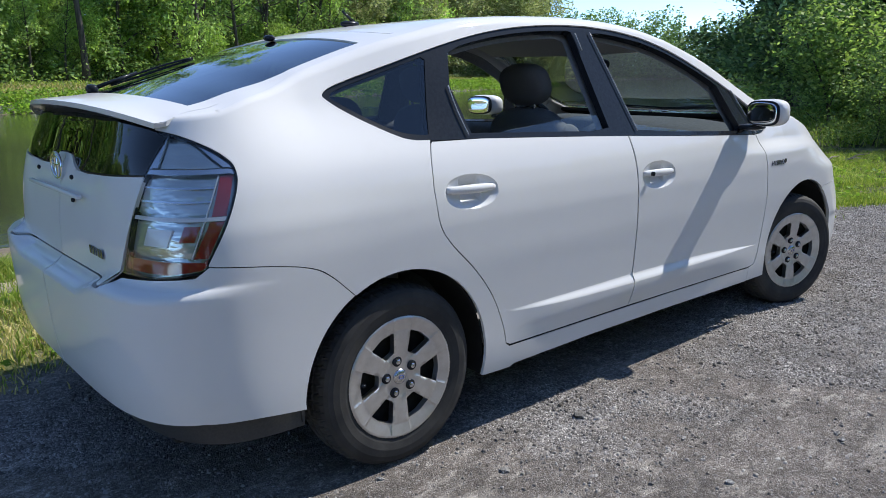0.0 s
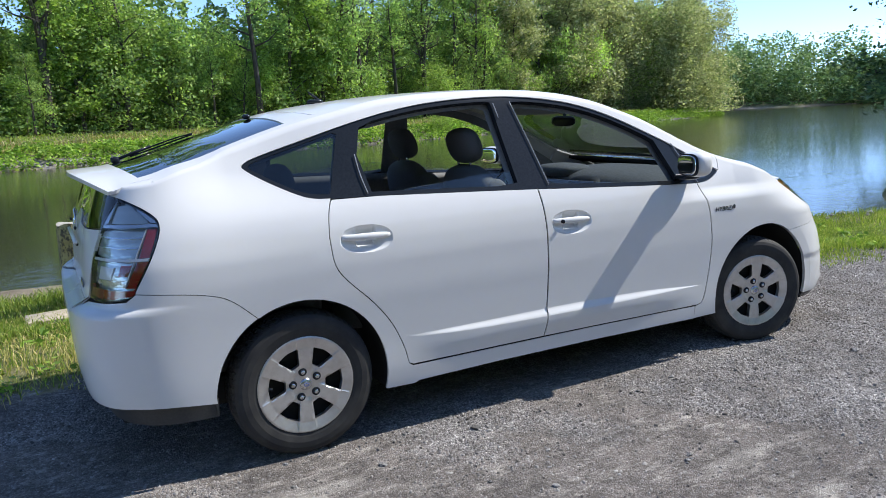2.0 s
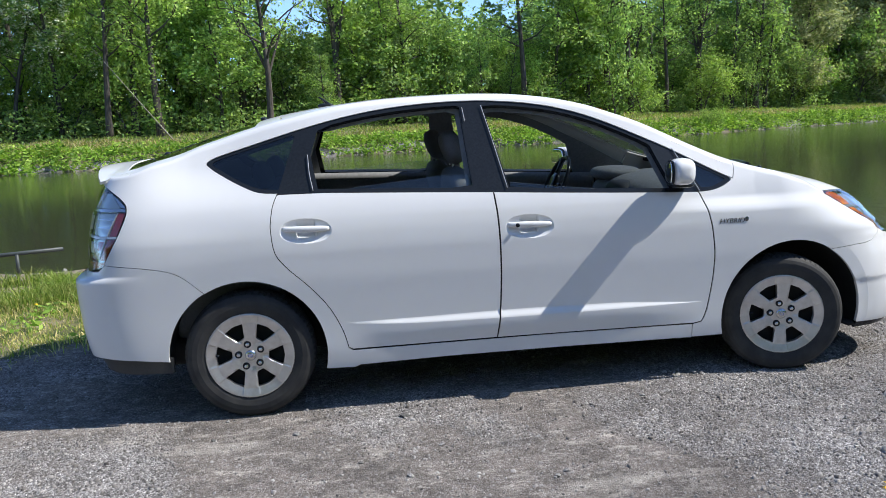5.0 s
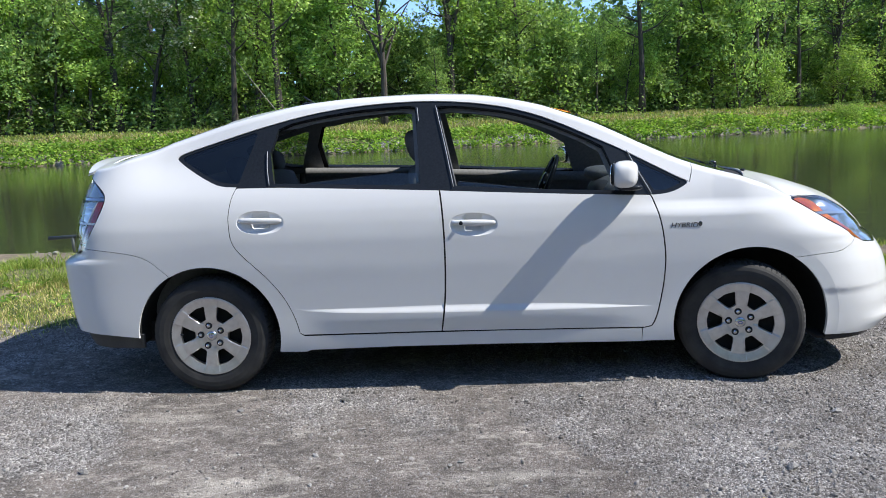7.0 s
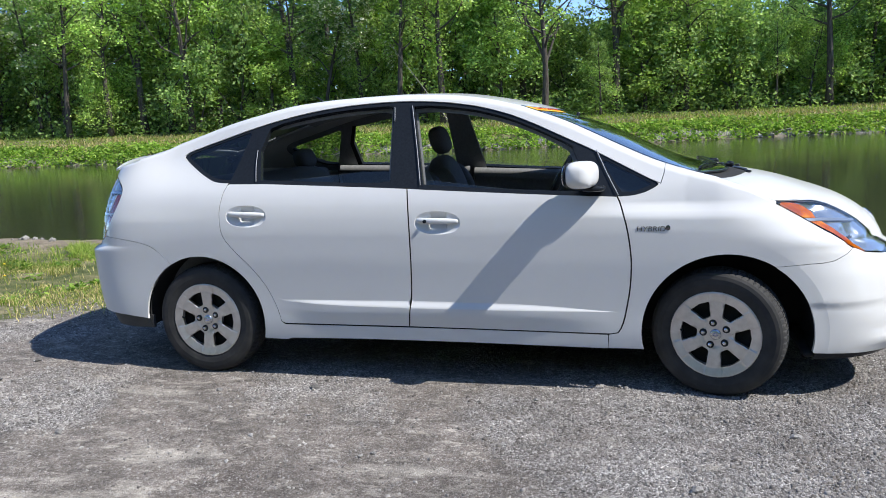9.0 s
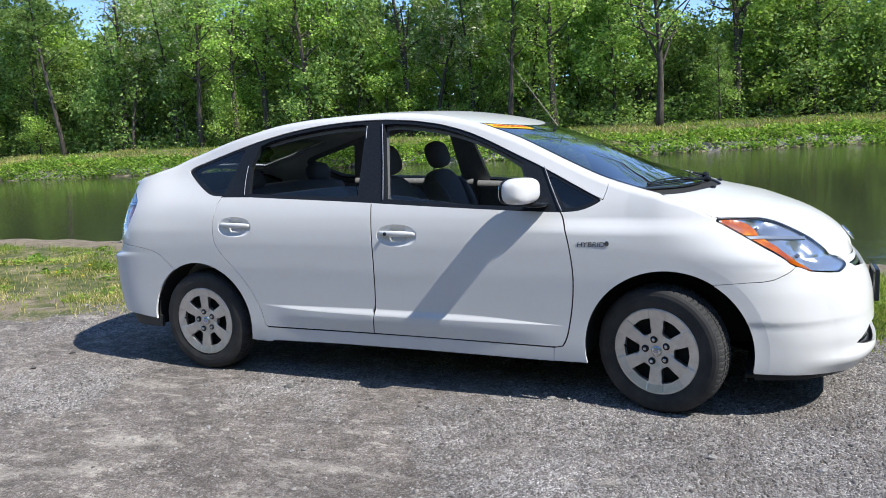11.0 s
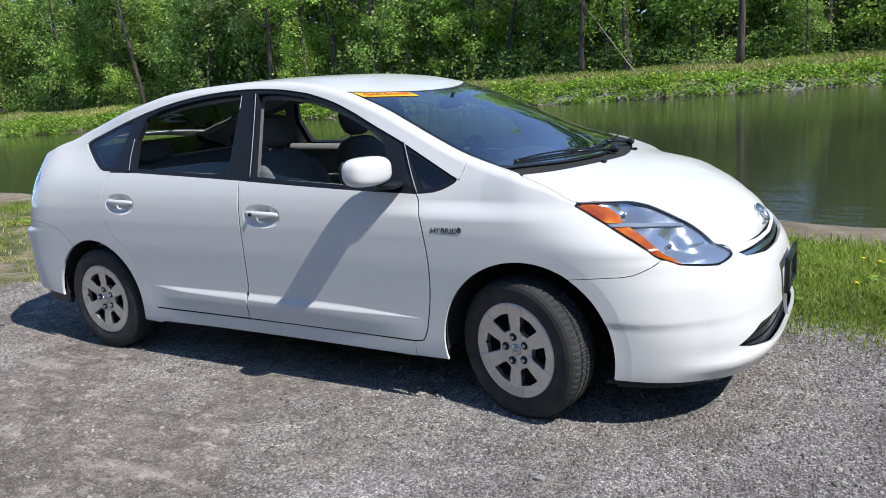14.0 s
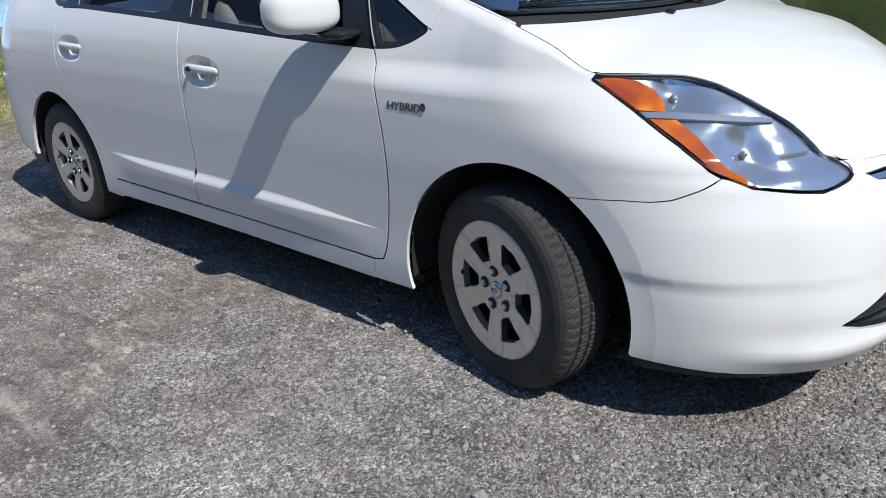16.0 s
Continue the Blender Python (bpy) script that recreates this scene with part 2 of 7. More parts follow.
def spline(points, n=8, closed=False):
    """Points along a smooth line through the given ones."""
    p = np.array(points, float)
    k = len(p)
    out = []
    for i in range(k if closed else k - 1):
        g = (lambda j: p[j % k]) if closed else (lambda j: p[min(max(j, 0), k - 1)])
        a, b, c, d = g(i - 1), g(i), g(i + 1), g(i + 2)
        for t in np.linspace(0, 1, n, endpoint=False):
            out.append(0.5 * (2 * b + (c - a) * t + (2 * a - 5 * b + 4 * c - d) * t * t + (3 * b - a - 3 * c + d) * t ** 3))
    if not closed:
        out.append(p[-1])
    return [tuple(q) for q in out]


def inside(poly, pts):
    p, q = np.array(poly), np.roll(np.array(poly), -1, 0)
    x, y = pts[:, 0:1], pts[:, 1:2]
    cross = ((p[:, 1] > y) != (q[:, 1] > y)) & (x < (q[:, 0] - p[:, 0]) * (y - p[:, 1]) / np.where(q[:, 1] == p[:, 1], 1e-12, q[:, 1] - p[:, 1]) + p[:, 0])
    return cross.sum(1) % 2 == 1


def shrunk(poly, d):
    """The outline moved inwards by d."""
    p = np.array(poly, float)
    area = 0.5 * np.sum(p[:, 0] * np.roll(p[:, 1], -1) - np.roll(p[:, 0], -1) * p[:, 1])
    e = np.roll(p, -1, 0) - p
    e /= np.linalg.norm(e, axis=1)[:, None] + 1e-12
    n = np.stack([-e[:, 1], e[:, 0]], 1) * np.sign(area)
    v = n + np.roll(n, 1, 0)
    v /= np.maximum(np.linalg.norm(v, axis=1)[:, None], 0.3)
    return [tuple(q) for q in p + v * d]


def resampled(poly, h):
    out = []
    for a, b in zip(poly, poly[1:] + poly[:1]):
        k = max(1, int(math.ceil(math.dist(a, b) / h)))
        out += [(a[0] + (b[0] - a[0]) * i / k, a[1] + (b[1] - a[1]) * i / k) for i in range(k)]
    clean = [out[0]]
    for q in out[1:]:
        if math.dist(q, clean[-1]) > 0.0012:
            clean.append(q)
    if math.dist(clean[0], clean[-1]) < 0.0012:
        clean.pop()
    return clean


def trimmed(name, outer, surf, h, mat, parent=None, holes=(), extra=None, flange=0.012, gap=0.0025, offset=0.0, mirror=0, label="", depth_dir=None):
    """A panel cut by its outline (and holes) out of a surface, with turned-in edges. mirror 0: as given, 1: at the other side of the car, 2: both."""
    from mathutils.geometry import delaunay_2d_cdt
    outer = resampled(shrunk([tuple(q) for q in outer], gap), h)
    rings = [outer] + [resampled([tuple(q) for q in r], h) for r in holes]
    pts, edges = [], []
    for r in rings:
        k = len(pts)
        pts += r
        edges += [(k + i, k + (i + 1) % len(r)) for i in range(len(r))]
    rim = np.array(pts)
    lo, hi = rim.min(0), rim.max(0)
    gx, gy = np.meshgrid(np.arange(lo[0] + h / 2, hi[0], h), np.arange(lo[1] + h / 2, hi[1], h))
    grid = np.stack([gx.ravel(), gy.ravel()], 1)
    if extra is not None:
        ex = np.array(extra, float)
        clear = np.concatenate([np.min(np.linalg.norm(c[:, None] - ex[None], axis=2), 1) for c in np.array_split(grid, max(1, len(grid) // 400))])
        grid = np.concatenate([ex, grid[clear > h * 0.62]])
    ok = inside(outer, grid)
    for r in rings[1:]:
        ok &= ~inside(r, grid)
    grid = grid[ok]
    if len(grid):
        near = np.concatenate([np.min(np.linalg.norm(c[:, None] - rim[None], axis=2), 1) for c in np.array_split(grid, max(1, len(grid) // 400))])
        grid = grid[near > h * 0.3]
    allp = [Vector(q) for q in pts] + [Vector(q) for q in grid]
    v2, _, tris, *_ = delaunay_2d_cdt(allp, edges, [], 0, 1e-6)
    v2 = np.array([tuple(q) for q in v2])
    tris = np.array([t for t in tris if len(t) == 3])
    mid = v2[tris].mean(1)
    ok = inside(outer, mid)
    for r in rings[1:]:
        ok &= ~inside(r, mid)
    tris = tris[ok]
    used = np.unique(tris)
    remap = -np.ones(len(v2), int)
    remap[used] = np.arange(len(used))
    v2, tris = v2[used], remap[tris]
    e = 3e-5
    p = surf(v2)
    nu = (surf(v2 + [e, 0]) - surf(v2 - [e, 0]))
    nv = (surf(v2 + [0, e]) - surf(v2 - [0, e]))
    nor = np.cross(nu, nv)
    nor /= np.linalg.norm(nor, axis=1)[:, None] + 1e-15
    p = p + nor * offset
    count = {}
    for t in tris:
        for a, b in ((t[0], t[1]), (t[1], t[2]), (t[2], t[0])):
            count.setdefault((min(a, b), max(a, b)), []).append((a, b))
    border = [c[0] for c in count.values() if len(c) == 1]
    vs, fs, ns = list(p), [tuple(t) for t in tris], list(nor)
    if flange:
        back = nor if depth_dir is None else np.tile(np.array(depth_dir, float), (len(nor), 1))
        for a, b in border:
            k = len(vs)
            vs += [p[a], p[b], p[b] - back[b] * flange, p[a] - back[a] * flange]
            fs.append((k, k + 3, k + 2, k + 1))
            w = np.cross(p[b] - p[a], nor[a])
            w /= np.linalg.norm(w) + 1e-15
            ns += [w] * 4
    vs, ns = np.array(vs), np.array(ns)
    flip = np.array([1, -1, 1])
    if mirror == 1:
        vs, ns, fs = vs * flip, ns * flip, [f[::-1] for f in fs]
    if mirror == 2:
        k = len(vs)
        fs = fs + [tuple(i + k for i in f[::-1]) for f in fs]
        vs, ns = np.concatenate([vs, vs * flip]), np.concatenate([ns, ns * flip])
    return mesh_object(name, vs, fs, mat, parent, label, True, ns)


# ---- the car's skin: a wall that runs round it, and a top ----
X_REAR, X_FRONT = -0.20, 2.70
CREASE = 0.062
ARCH_R, ARCH_F = (0.003, 0.305, 0.366), (2.748, 0.308, 0.382)
side_width = curve([(0.12, 0.83), (0.18, 0.850), (0.24, 0.861), (0.32, 0.867), (0.42, 0.869), (0.55, 0.874), (0.68, 0.879), (0.78, 0.879), (0.86, 0.873), (0.93, 0.860), (0.98, 0.844),
                    (1.02, 0.827), (1.06, 0.806), (1.2, 0.735), (1.35, 0.660), (1.42, 0.625), (1.465, 0.600), (1.52, 0.55)])
end_width = curve([(0.12, 0.845), (0.24, 0.868), (0.42, 0.872), (0.55, 0.872), (0.75, 0.874), (0.85, 0.868), (0.93, 0.850), (0.98, 0.834), (1.03, 0.812), (1.2, 0.720), (1.52, 0.55)])
rear_x = curve([(0.12, -0.70), (0.22, -0.76), (0.33, -0.805), (0.45, -0.825), (0.66, -0.834), (0.690, -0.834), (0.703, -0.828), (0.714, -0.808), (0.726, -0.775), (0.745, -0.768), (0.85, -0.765), (1.0, -0.745), (1.13, -0.70), (1.25, -0.66)])
front_x = curve([(0.12, 3.54), (0.18, 3.60), (0.24, 3.64), (0.30, 3.655), (0.36, 3.655), (0.42, 3.652), (0.50, 3.648), (0.58, 3.632), (0.64, 3.600), (0.68, 3.562), (0.705, 3.515), (0.73, 3.472), (0.79, 3.462), (0.834, 3.465), (0.87, 3.460), (0.916, 3.445), (1.0, 3.42), (1.1, 3.4)])
rear_power = curve([(0.12, 4.6), (0.7, 5.4), (0.8, 5.0), (1.03, 4.4), (1.2, 4.2)])
front_power = curve([(0.12, 3.3), (0.36, 3.4), (0.5, 3.1), (0.58, 3.0), (0.65, 2.9), (0.70, 3.05), (0.73, 3.3), (0.79, 2.65), (0.834, 2.25), (0.87, 2.0), (0.916, 1.8), (1.0, 1.7)])
TAU = np.linspace(0, 1, 400)


def corner_table(n, a=0.62, b=0.87):
    """Plan of a rounded corner: along and across, by the way gone."""
    th = np.linspace(0, np.pi / 2, 3000)
    u, w = np.sin(th) ** (2 / n), np.cos(th) ** (2 / n)
    way = np.concatenate([[0], np.cumsum(np.hypot(np.diff(u) * a, np.diff(w) * b))])
    return np.interp(TAU * way[-1], way, u), np.interp(TAU * way[-1], way, w), way[-1]


POWERS = np.linspace(1.6, 5.6, 36)
REAR_TAB = [corner_table(n, 0.6, 0.87) for n in POWERS]
FRONT_TAB = [corner_table(n, 0.92, 0.87) for n in POWERS]
REAR_LEN, FRONT_LEN = 1.38, 1.62


def corner(tab, n, tau):
    """Along and across of the corner, for arrays of power and way."""
    u, w = np.array([t[0] for t in tab]), np.array([t[1] for t in tab])
    fi = np.clip((n - POWERS[0]) / (POWERS[1] - POWERS[0]), 0, len(POWERS) - 1.001)
    fj = np.clip(tau, 0, 1) * (len(TAU) - 1.001)
    i, j = fi.astype(int), fj.astype(int)
    a, b = fi - i, fj - j

    def pick(g):
        return (g[i, j] * (1 - a) + g[i + 1, j] * a) * (1 - b) + (g[i, j + 1] * (1 - a) + g[i + 1, j + 1] * a) * b
    return pick(u), pick(w)


# height of the edge where the wall meets the top, by the way round
EDGE_SIDE = [(-1.58, 1.165), (-1.0, 1.166), (-0.75, 1.170), (-0.60, 1.182), (-0.47, 1.215), (-0.35, 1.240), (-0.18, 1.292), (0.1, 1.377), (0.25, 1.413), (0.54, 1.470), (0.8, 1.490), (1.1, 1.496),
             (1.3, 1.490), (1.5, 1.470), (1.72, 1.424), (1.86, 1.376), (2.0, 1.322), (2.13, 1.260), (2.26, 1.196), (2.44, 1.116), (2.6, 1.066), (2.70, 1.040)]


def edge_height(s):
    """No edge yet, until the plan of the nose is known."""
    return np.full(np.shape(s), 9.0)


edge_round = curve([(-1.5, 0.012), (-0.5, 0.02), (0.0, 0.032), (1.8, 0.032), (2.3, 0.03), (2.6, 0.032), (2.80, 0.028), (2.97, 0.018), (3.10, 0.010), (4.4, 0.008)])
ledge_high = curve([(0.44, 0.0), (0.52, 0.010), (0.95, 0.026), (1.3, 0.031), (1.75, 0.027), (2.26, 0.0)])
ledge_base = curve([(0.44, 0.47), (0.475, 0.437), (0.52, 0.427), (0.95, 0.412), (1.4, 0.409), (2.3, 0.407)])


def wall(q):
    """Place on the wall for the way round s (x along the side) and the height z; right side of the car."""
    s, z = np.asarray(q, float)[:, 0], np.asarray(q, float)[:, 1]
    tr, tf = np.clip((X_REAR - s) / REAR_LEN, 0, 1), np.clip((s - X_FRONT) / FRONT_LEN, 0, 1)
    ur, wr = corner(REAR_TAB, rear_power(z), tr)
    uf, wf = corner(FRONT_TAB, front_power(z), tf)
    x = np.where(s < X_REAR, X_REAR - (X_REAR - rear_x(z + 0.042 * step(-1.02, -1.24, s) * step(0.60, 0.66, z))) * ur, np.where(s > X_FRONT, X_FRONT + (front_x(z) - X_FRONT) * uf, s))
    end = np.maximum(step(0.25, -0.25, s), step(2.5, 2.95, s))
    w = side_width(z) * (1 - end) + end_width(z) * end
    # the ledge along the doors
    hi, lo = ledge_high(s), ledge_base(s)
    on = step(0.42, 0.72, s) * (s < 2.26)
    rise = np.clip((lo + hi - z) / np.maximum(hi, 1e-4), 0, 1) * step(0.29, 0.39, z)
    w = w + on * hi * 0.62 * rise
    # flat flare round the front wheel's opening: the corner falls away from a crease
    cx, cz, r = ARCH_F
    past = np.hypot(x - cx, z - cz) - (r + CREASE)
    flare = 0.68 * np.clip(1 - np.maximum(past, 0) / 0.27, 0, 1) ** 1.5 * step(2.72, 2.86, x) * step(0.86, 0.70, z)
    wf = wf + (1 - wf) * flare
    # the bumper's lower part stands back a little
    w = w - 0.009 * step(3.03, 3.20, s) * step(0.474, 0.440, z) * step(0.20, 0.40, z)
    # the chin rolls out under the intake
    chin = np.exp(-((z - 0.272) / 0.034) ** 2) * step(3.30, 3.58, s)
    w, x = w + 0.014 * chin, x + 0.014 * chin
    # and the front bumper tucks in towards the ground
    w = w - 0.030 * step(3.02, 3.25, s) * np.clip((0.455 - z) / 0.27, 0, 1) ** 1.3
    # the cabin narrows to both ends
    w = w - 0.032 * step(0.4, -0.15, x) * step(1.0, 1.2, z) * step(-0.5, -0.2, x) - 0.038 * step(1.9, 2.5, x) * np.clip((2.97 - x) / 0.40, 0, 1) * step(0.86, 0.94, z)
    # the edge to the top is rounded
    r = edge_round(s)
    d = np.clip((edge_height(s) - z) / r, 0, 1)
    w = w - r * (1 - np.sqrt(np.clip(1 - (1 - d) ** 2, 0, 1)))
    y = -w * np.where(s < X_REAR, wr, np.where(s > X_FRONT, wf, 1))
    return np.stack([x, y, z], 1)


def way_at(z, x=None, y=None, front=True):
    """The way round at which the wall, at height z, has that x or that y."""
    s = np.linspace(1.0, X_FRONT + FRONT_LEN, 4000) if front else np.linspace(1.0, X_REAR - REAR_LEN, 4000)
    p = wall(np.stack([s, np.full_like(s, z)], 1))
    k = np.argmin(np.abs(p[:, 0] - x)) if x is not None else np.argmin(np.abs(p[:, 1] + abs(y)) + (0 if front is None else 0) + 5 * ((s > -0.2) & (s < 2.7)))
    return float(s[k])


edge_nose = [(way_at(z, x=x), z) for x, z in ((2.84, 0.986), (2.97, 0.923), (3.05, 0.920), (3.126, 0.915), (3.185, 0.899), (3.244, 0.871), (3.304, 0.838), (3.364, 0.797))]
edge_nose += [(3.729, 0.772), (3.760, 0.740), (3.784, 0.717), (3.815, 0.706)] + [(way_at(z, y=y), z) for y, z in ((0.40, 0.696), (0.20, 0.686))] + [(X_FRONT + FRONT_LEN, 0.681)]
edge_height = curve(EDGE_SIDE + edge_nose)
S_BACK = way_at(1.135, x=-0.640, front=False)
EDGE_S = np.linspace(S_BACK, X_FRONT + FRONT_LEN, 700)
EDGE = wall(np.stack([EDGE_S, edge_height(EDGE_S) - 1e-5], 1))
_x = np.concatenate([[-0.80], EDGE[:, 0]])
_y = np.concatenate([[0.56], -EDGE[:, 1]])
_z = np.concatenate([[1.150], EDGE[:, 2]])
_o = np.argsort(_x)
EDGE_X = np.linspace(_x[_o][0], _x[_o][-1], 2600)
EDGE_Y, EDGE_Z = np.interp(EDGE_X, _x[_o], _y[_o]), np.interp(EDGE_X, _x[_o], _z[_o])
_even = np.hanning(27)[1:-1] / np.hanning(27).sum()
_keep = step(-0.30, -0.10, EDGE_X) * step(3.10, 2.90, EDGE_X)
EDGE_Y = EDGE_Y + (np.convolve(EDGE_Y, _even, "same") - EDGE_Y) * _keep
EDGE_Z = EDGE_Z + (np.convolve(EDGE_Z, _even, "same") - EDGE_Z) * _keep
top_middle = curve([(-0.80, 1.200), (-0.74, 1.214), (-0.6, 1.224), (-0.52, 1.238), (-0.2, 1.333), (0.08, 1.412), (0.22, 1.443), (0.45, 1.475), (0.8, 1.503), (1.1, 1.510), (1.35, 1.502),
                    (1.6, 1.464), (1.9, 1.388), (2.2, 1.274), (2.36, 1.199), (2.5, 1.132), (2.66, 1.072), (2.78, 1.040), (2.90, 1.022), (3.05, 0.991), (3.2, 0.946), (3.35, 0.893), (3.45, 0.838), (3.51, 0.788), (3.543, 0.748), (3.556, 0.715), (3.563, 0.683)])


def edge_y(x):
    return np.interp(x, EDGE_X, EDGE_Y)


def top(q):
    """Place on the top for a plan (x, y)."""
    x, y = np.asarray(q, float)[:, 0], np.asarray(q, float)[:, 1]
    yr, ze, zc = edge_y(x), np.interp(x, EDGE_X, EDGE_Z), top_middle(x)
    t = np.clip(np.abs(y) / np.maximum(yr, 1e-3), 0, 1.15)
    bow = 1 - (0.7 * t ** 2 + 0.3 * t ** 4)
    return np.stack([x, y, ze + (np.maximum(zc, ze) - ze) * bow], 1)


def edge_rows(s0, s1, h=0.012):
    """Close rows of points under the rounded edge."""
    s = np.arange(s0, s1, h)
    out = []
    for part_of in (0.02, 0.10, 0.25, 0.5, 0.75, 1.0, 1.4):
        out.append(np.stack([s, edge_height(s) - edge_round(s) * part_of], 1))
    return np.concatenate(out)


def edge_line(s0, s1, n=60, drop=0.0003):
    s = np.linspace(s0, s1, n)
    return [(a, float(edge_height(a)) - drop) for a in s]


def arch_line(arch, a0, a1, n=26, grow=0.0):
    cx, cz, r = arch
    return [(cx + (r + grow) * math.cos(radians(a)), cz + (r + grow) * math.sin(radians(a))) for a in np.linspace(a0, a1, n)]


car = tagged(new("car"), "white five-door hatchback with open side windows, parked on gravel", "car")

# outlines on the right side, as (x, z)
BELT = [(0.131, 1.066), (0.4, 1.060), (0.705, 1.046), (1.0, 1.032), (1.27, 1.017), (1.55, 1.001), (1.827, 0.986), (2.05, 0.975), (2.253, 0.964)]
DLO_TOP = spline([(-0.135, 1.226), (-0.087, 1.247), (0.113, 1.305), (0.258, 1.346), (0.403, 1.383), (0.548, 1.414), (0.693, 1.437), (0.839, 1.452), (0.986, 1.460), (1.104, 1.462), (1.222, 1.459), (1.368, 1.447),
                  (1.484, 1.430), (1.570, 1.413), (1.712, 1.372), (1.851, 1.316), (1.987, 1.252), (2.123, 1.188), (2.255, 1.118), (2.385, 1.049), (2.425, 1.030)], 3)
DLO_FRONT = spline([(2.425, 1.030), (2.436, 1.018), (2.427, 1.006), (2.378, 0.982), (2.322, 0.968), (2.253, 0.964)], 4)
DLO_REAR = spline([(0.131, 1.066), (0.073, 1.079), (-0.018, 1.123), (-0.100, 1.172), (-0.140, 1.203), (-0.146, 1.215), (-0.135, 1.226)], 4)
DOOR_REAR = spline([(0.181, 1.064), (0.158, 1.010), (0.145, 0.940), (0.143, 0.893), (0.156, 0.793), (0.207, 0.719), (0.313, 0.613), (0.393, 0.509), (0.443, 0.404), (0.463, 0.335)], 4) + [(0.468, 0.312), (0.49, 0.301)]
DOOR_JOINT = spline([(1.208, 1.020), (1.217, 0.93), (1.223, 0.82), (1.225, 0.70), (1.224, 0.60), (1.217, 0.46), (1.197, 0.304)], 4)
DOOR_FRONT = spline([(2.250, 0.964), (2.268, 0.923), (2.298, 0.811), (2.314, 0.70), (2.317, 0.62), (2.309, 0.51), (2.286, 0.38), (2.268, 0.325)], 4) + [(2.255, 0.303), (2.22, 0.295)]
SILL_SEAM = (2.205, 0.222)
BUMPER_LINE_R = spline([(-0.612, 0.782), (-0.45, 0.763), (-0.33, 0.738), (-0.262, 0.703), (-0.178, 0.626)], 5)
LAMP_R_OUT = spline([(-0.640, 1.134), (-0.60, 1.119), (-0.55, 1.090), (-0.515, 1.062), (-0.499, 1.035), (-0.504, 0.99), (-0.541, 0.91), (-0.581, 0.84), (-0.610, 0.79)], 4)


def side_s(points, front=False):
    """Side-view points (x, z), moved from x to the way round where the wall curves."""
    return [(x if X_REAR <= x <= X_FRONT else way_at(z, x=x, front=front), z) for x, z in points]


LAMP_R_OUT_S, BUMPER_LINE_R_S = side_s(LAMP_R_OUT), side_s(BUMPER_LINE_R)


def both(name, outer, surf, h, mat, parent, **more):
    """The panel and its twin at the other side of the car."""
    label = more.pop("label", "")
    return [trimmed(name, outer, surf, h, mat, parent, mirror=k, label=label, **more) for k in (0, 1)]


# body side: pillars, roof rail, rear quarter and sill in one pressing
pillar_front = [(2.450, 1.022), (2.462, 1.06)]
body_side = (pillar_front[1:] + [(2.472, float(edge_height(2.472)))] + edge_line(2.46, S_BACK, 120) + LAMP_R_OUT_S + BUMPER_LINE_R_S + arch_line(ARCH_R, 119, -14, 34)
             + [(0.376, 0.214), (0.496, 0.211), (0.52, 0.221), (0.95, 0.229), (1.5, 0.229), SILL_SEAM, (2.207, 0.290)]
             + [(2.0, 0.293), (1.5, 0.298), (1.0, 0.298), (0.49, 0.296)] + DOOR_REAR[::-1][1:] + DLO_REAR + DLO_TOP + [(2.4485, 1.0195)])
both("body_side", body_side, wall, 0.024, PAINT, car, extra=edge_rows(S_BACK, 2.47), gap=0.0)
rear_door = DOOR_REAR[1:] + DOOR_JOINT[::-1] + [b for b in BELT[::-1] if 0.2 < b[0] < 1.2] + [(0.186, 1.062)]
front_door = [DOOR_JOINT[-1]] + [(1.5, 0.301), (2.0, 0.297)] + DOOR_FRONT[::-1] + [b for b in BELT[::-1] if 1.25 < b[0] < 2.24] + DOOR_JOINT[:-1]


def oval(cx, cz, rx, rz, n=36, tilt=0.0, power=2.3):
    out = []
    for i in range(n):
        a = 2 * math.pi * i / n
        c, s = math.cos(a), math.sin(a)
        u, v = math.copysign(abs(c) ** (2 / power), c) * rx, math.copysign(abs(s) ** (2 / power), s) * rz
        out.append((cx + u * math.cos(tilt) - v * math.sin(tilt), cz + u * math.sin(tilt) + v * math.cos(tilt)))
    return out


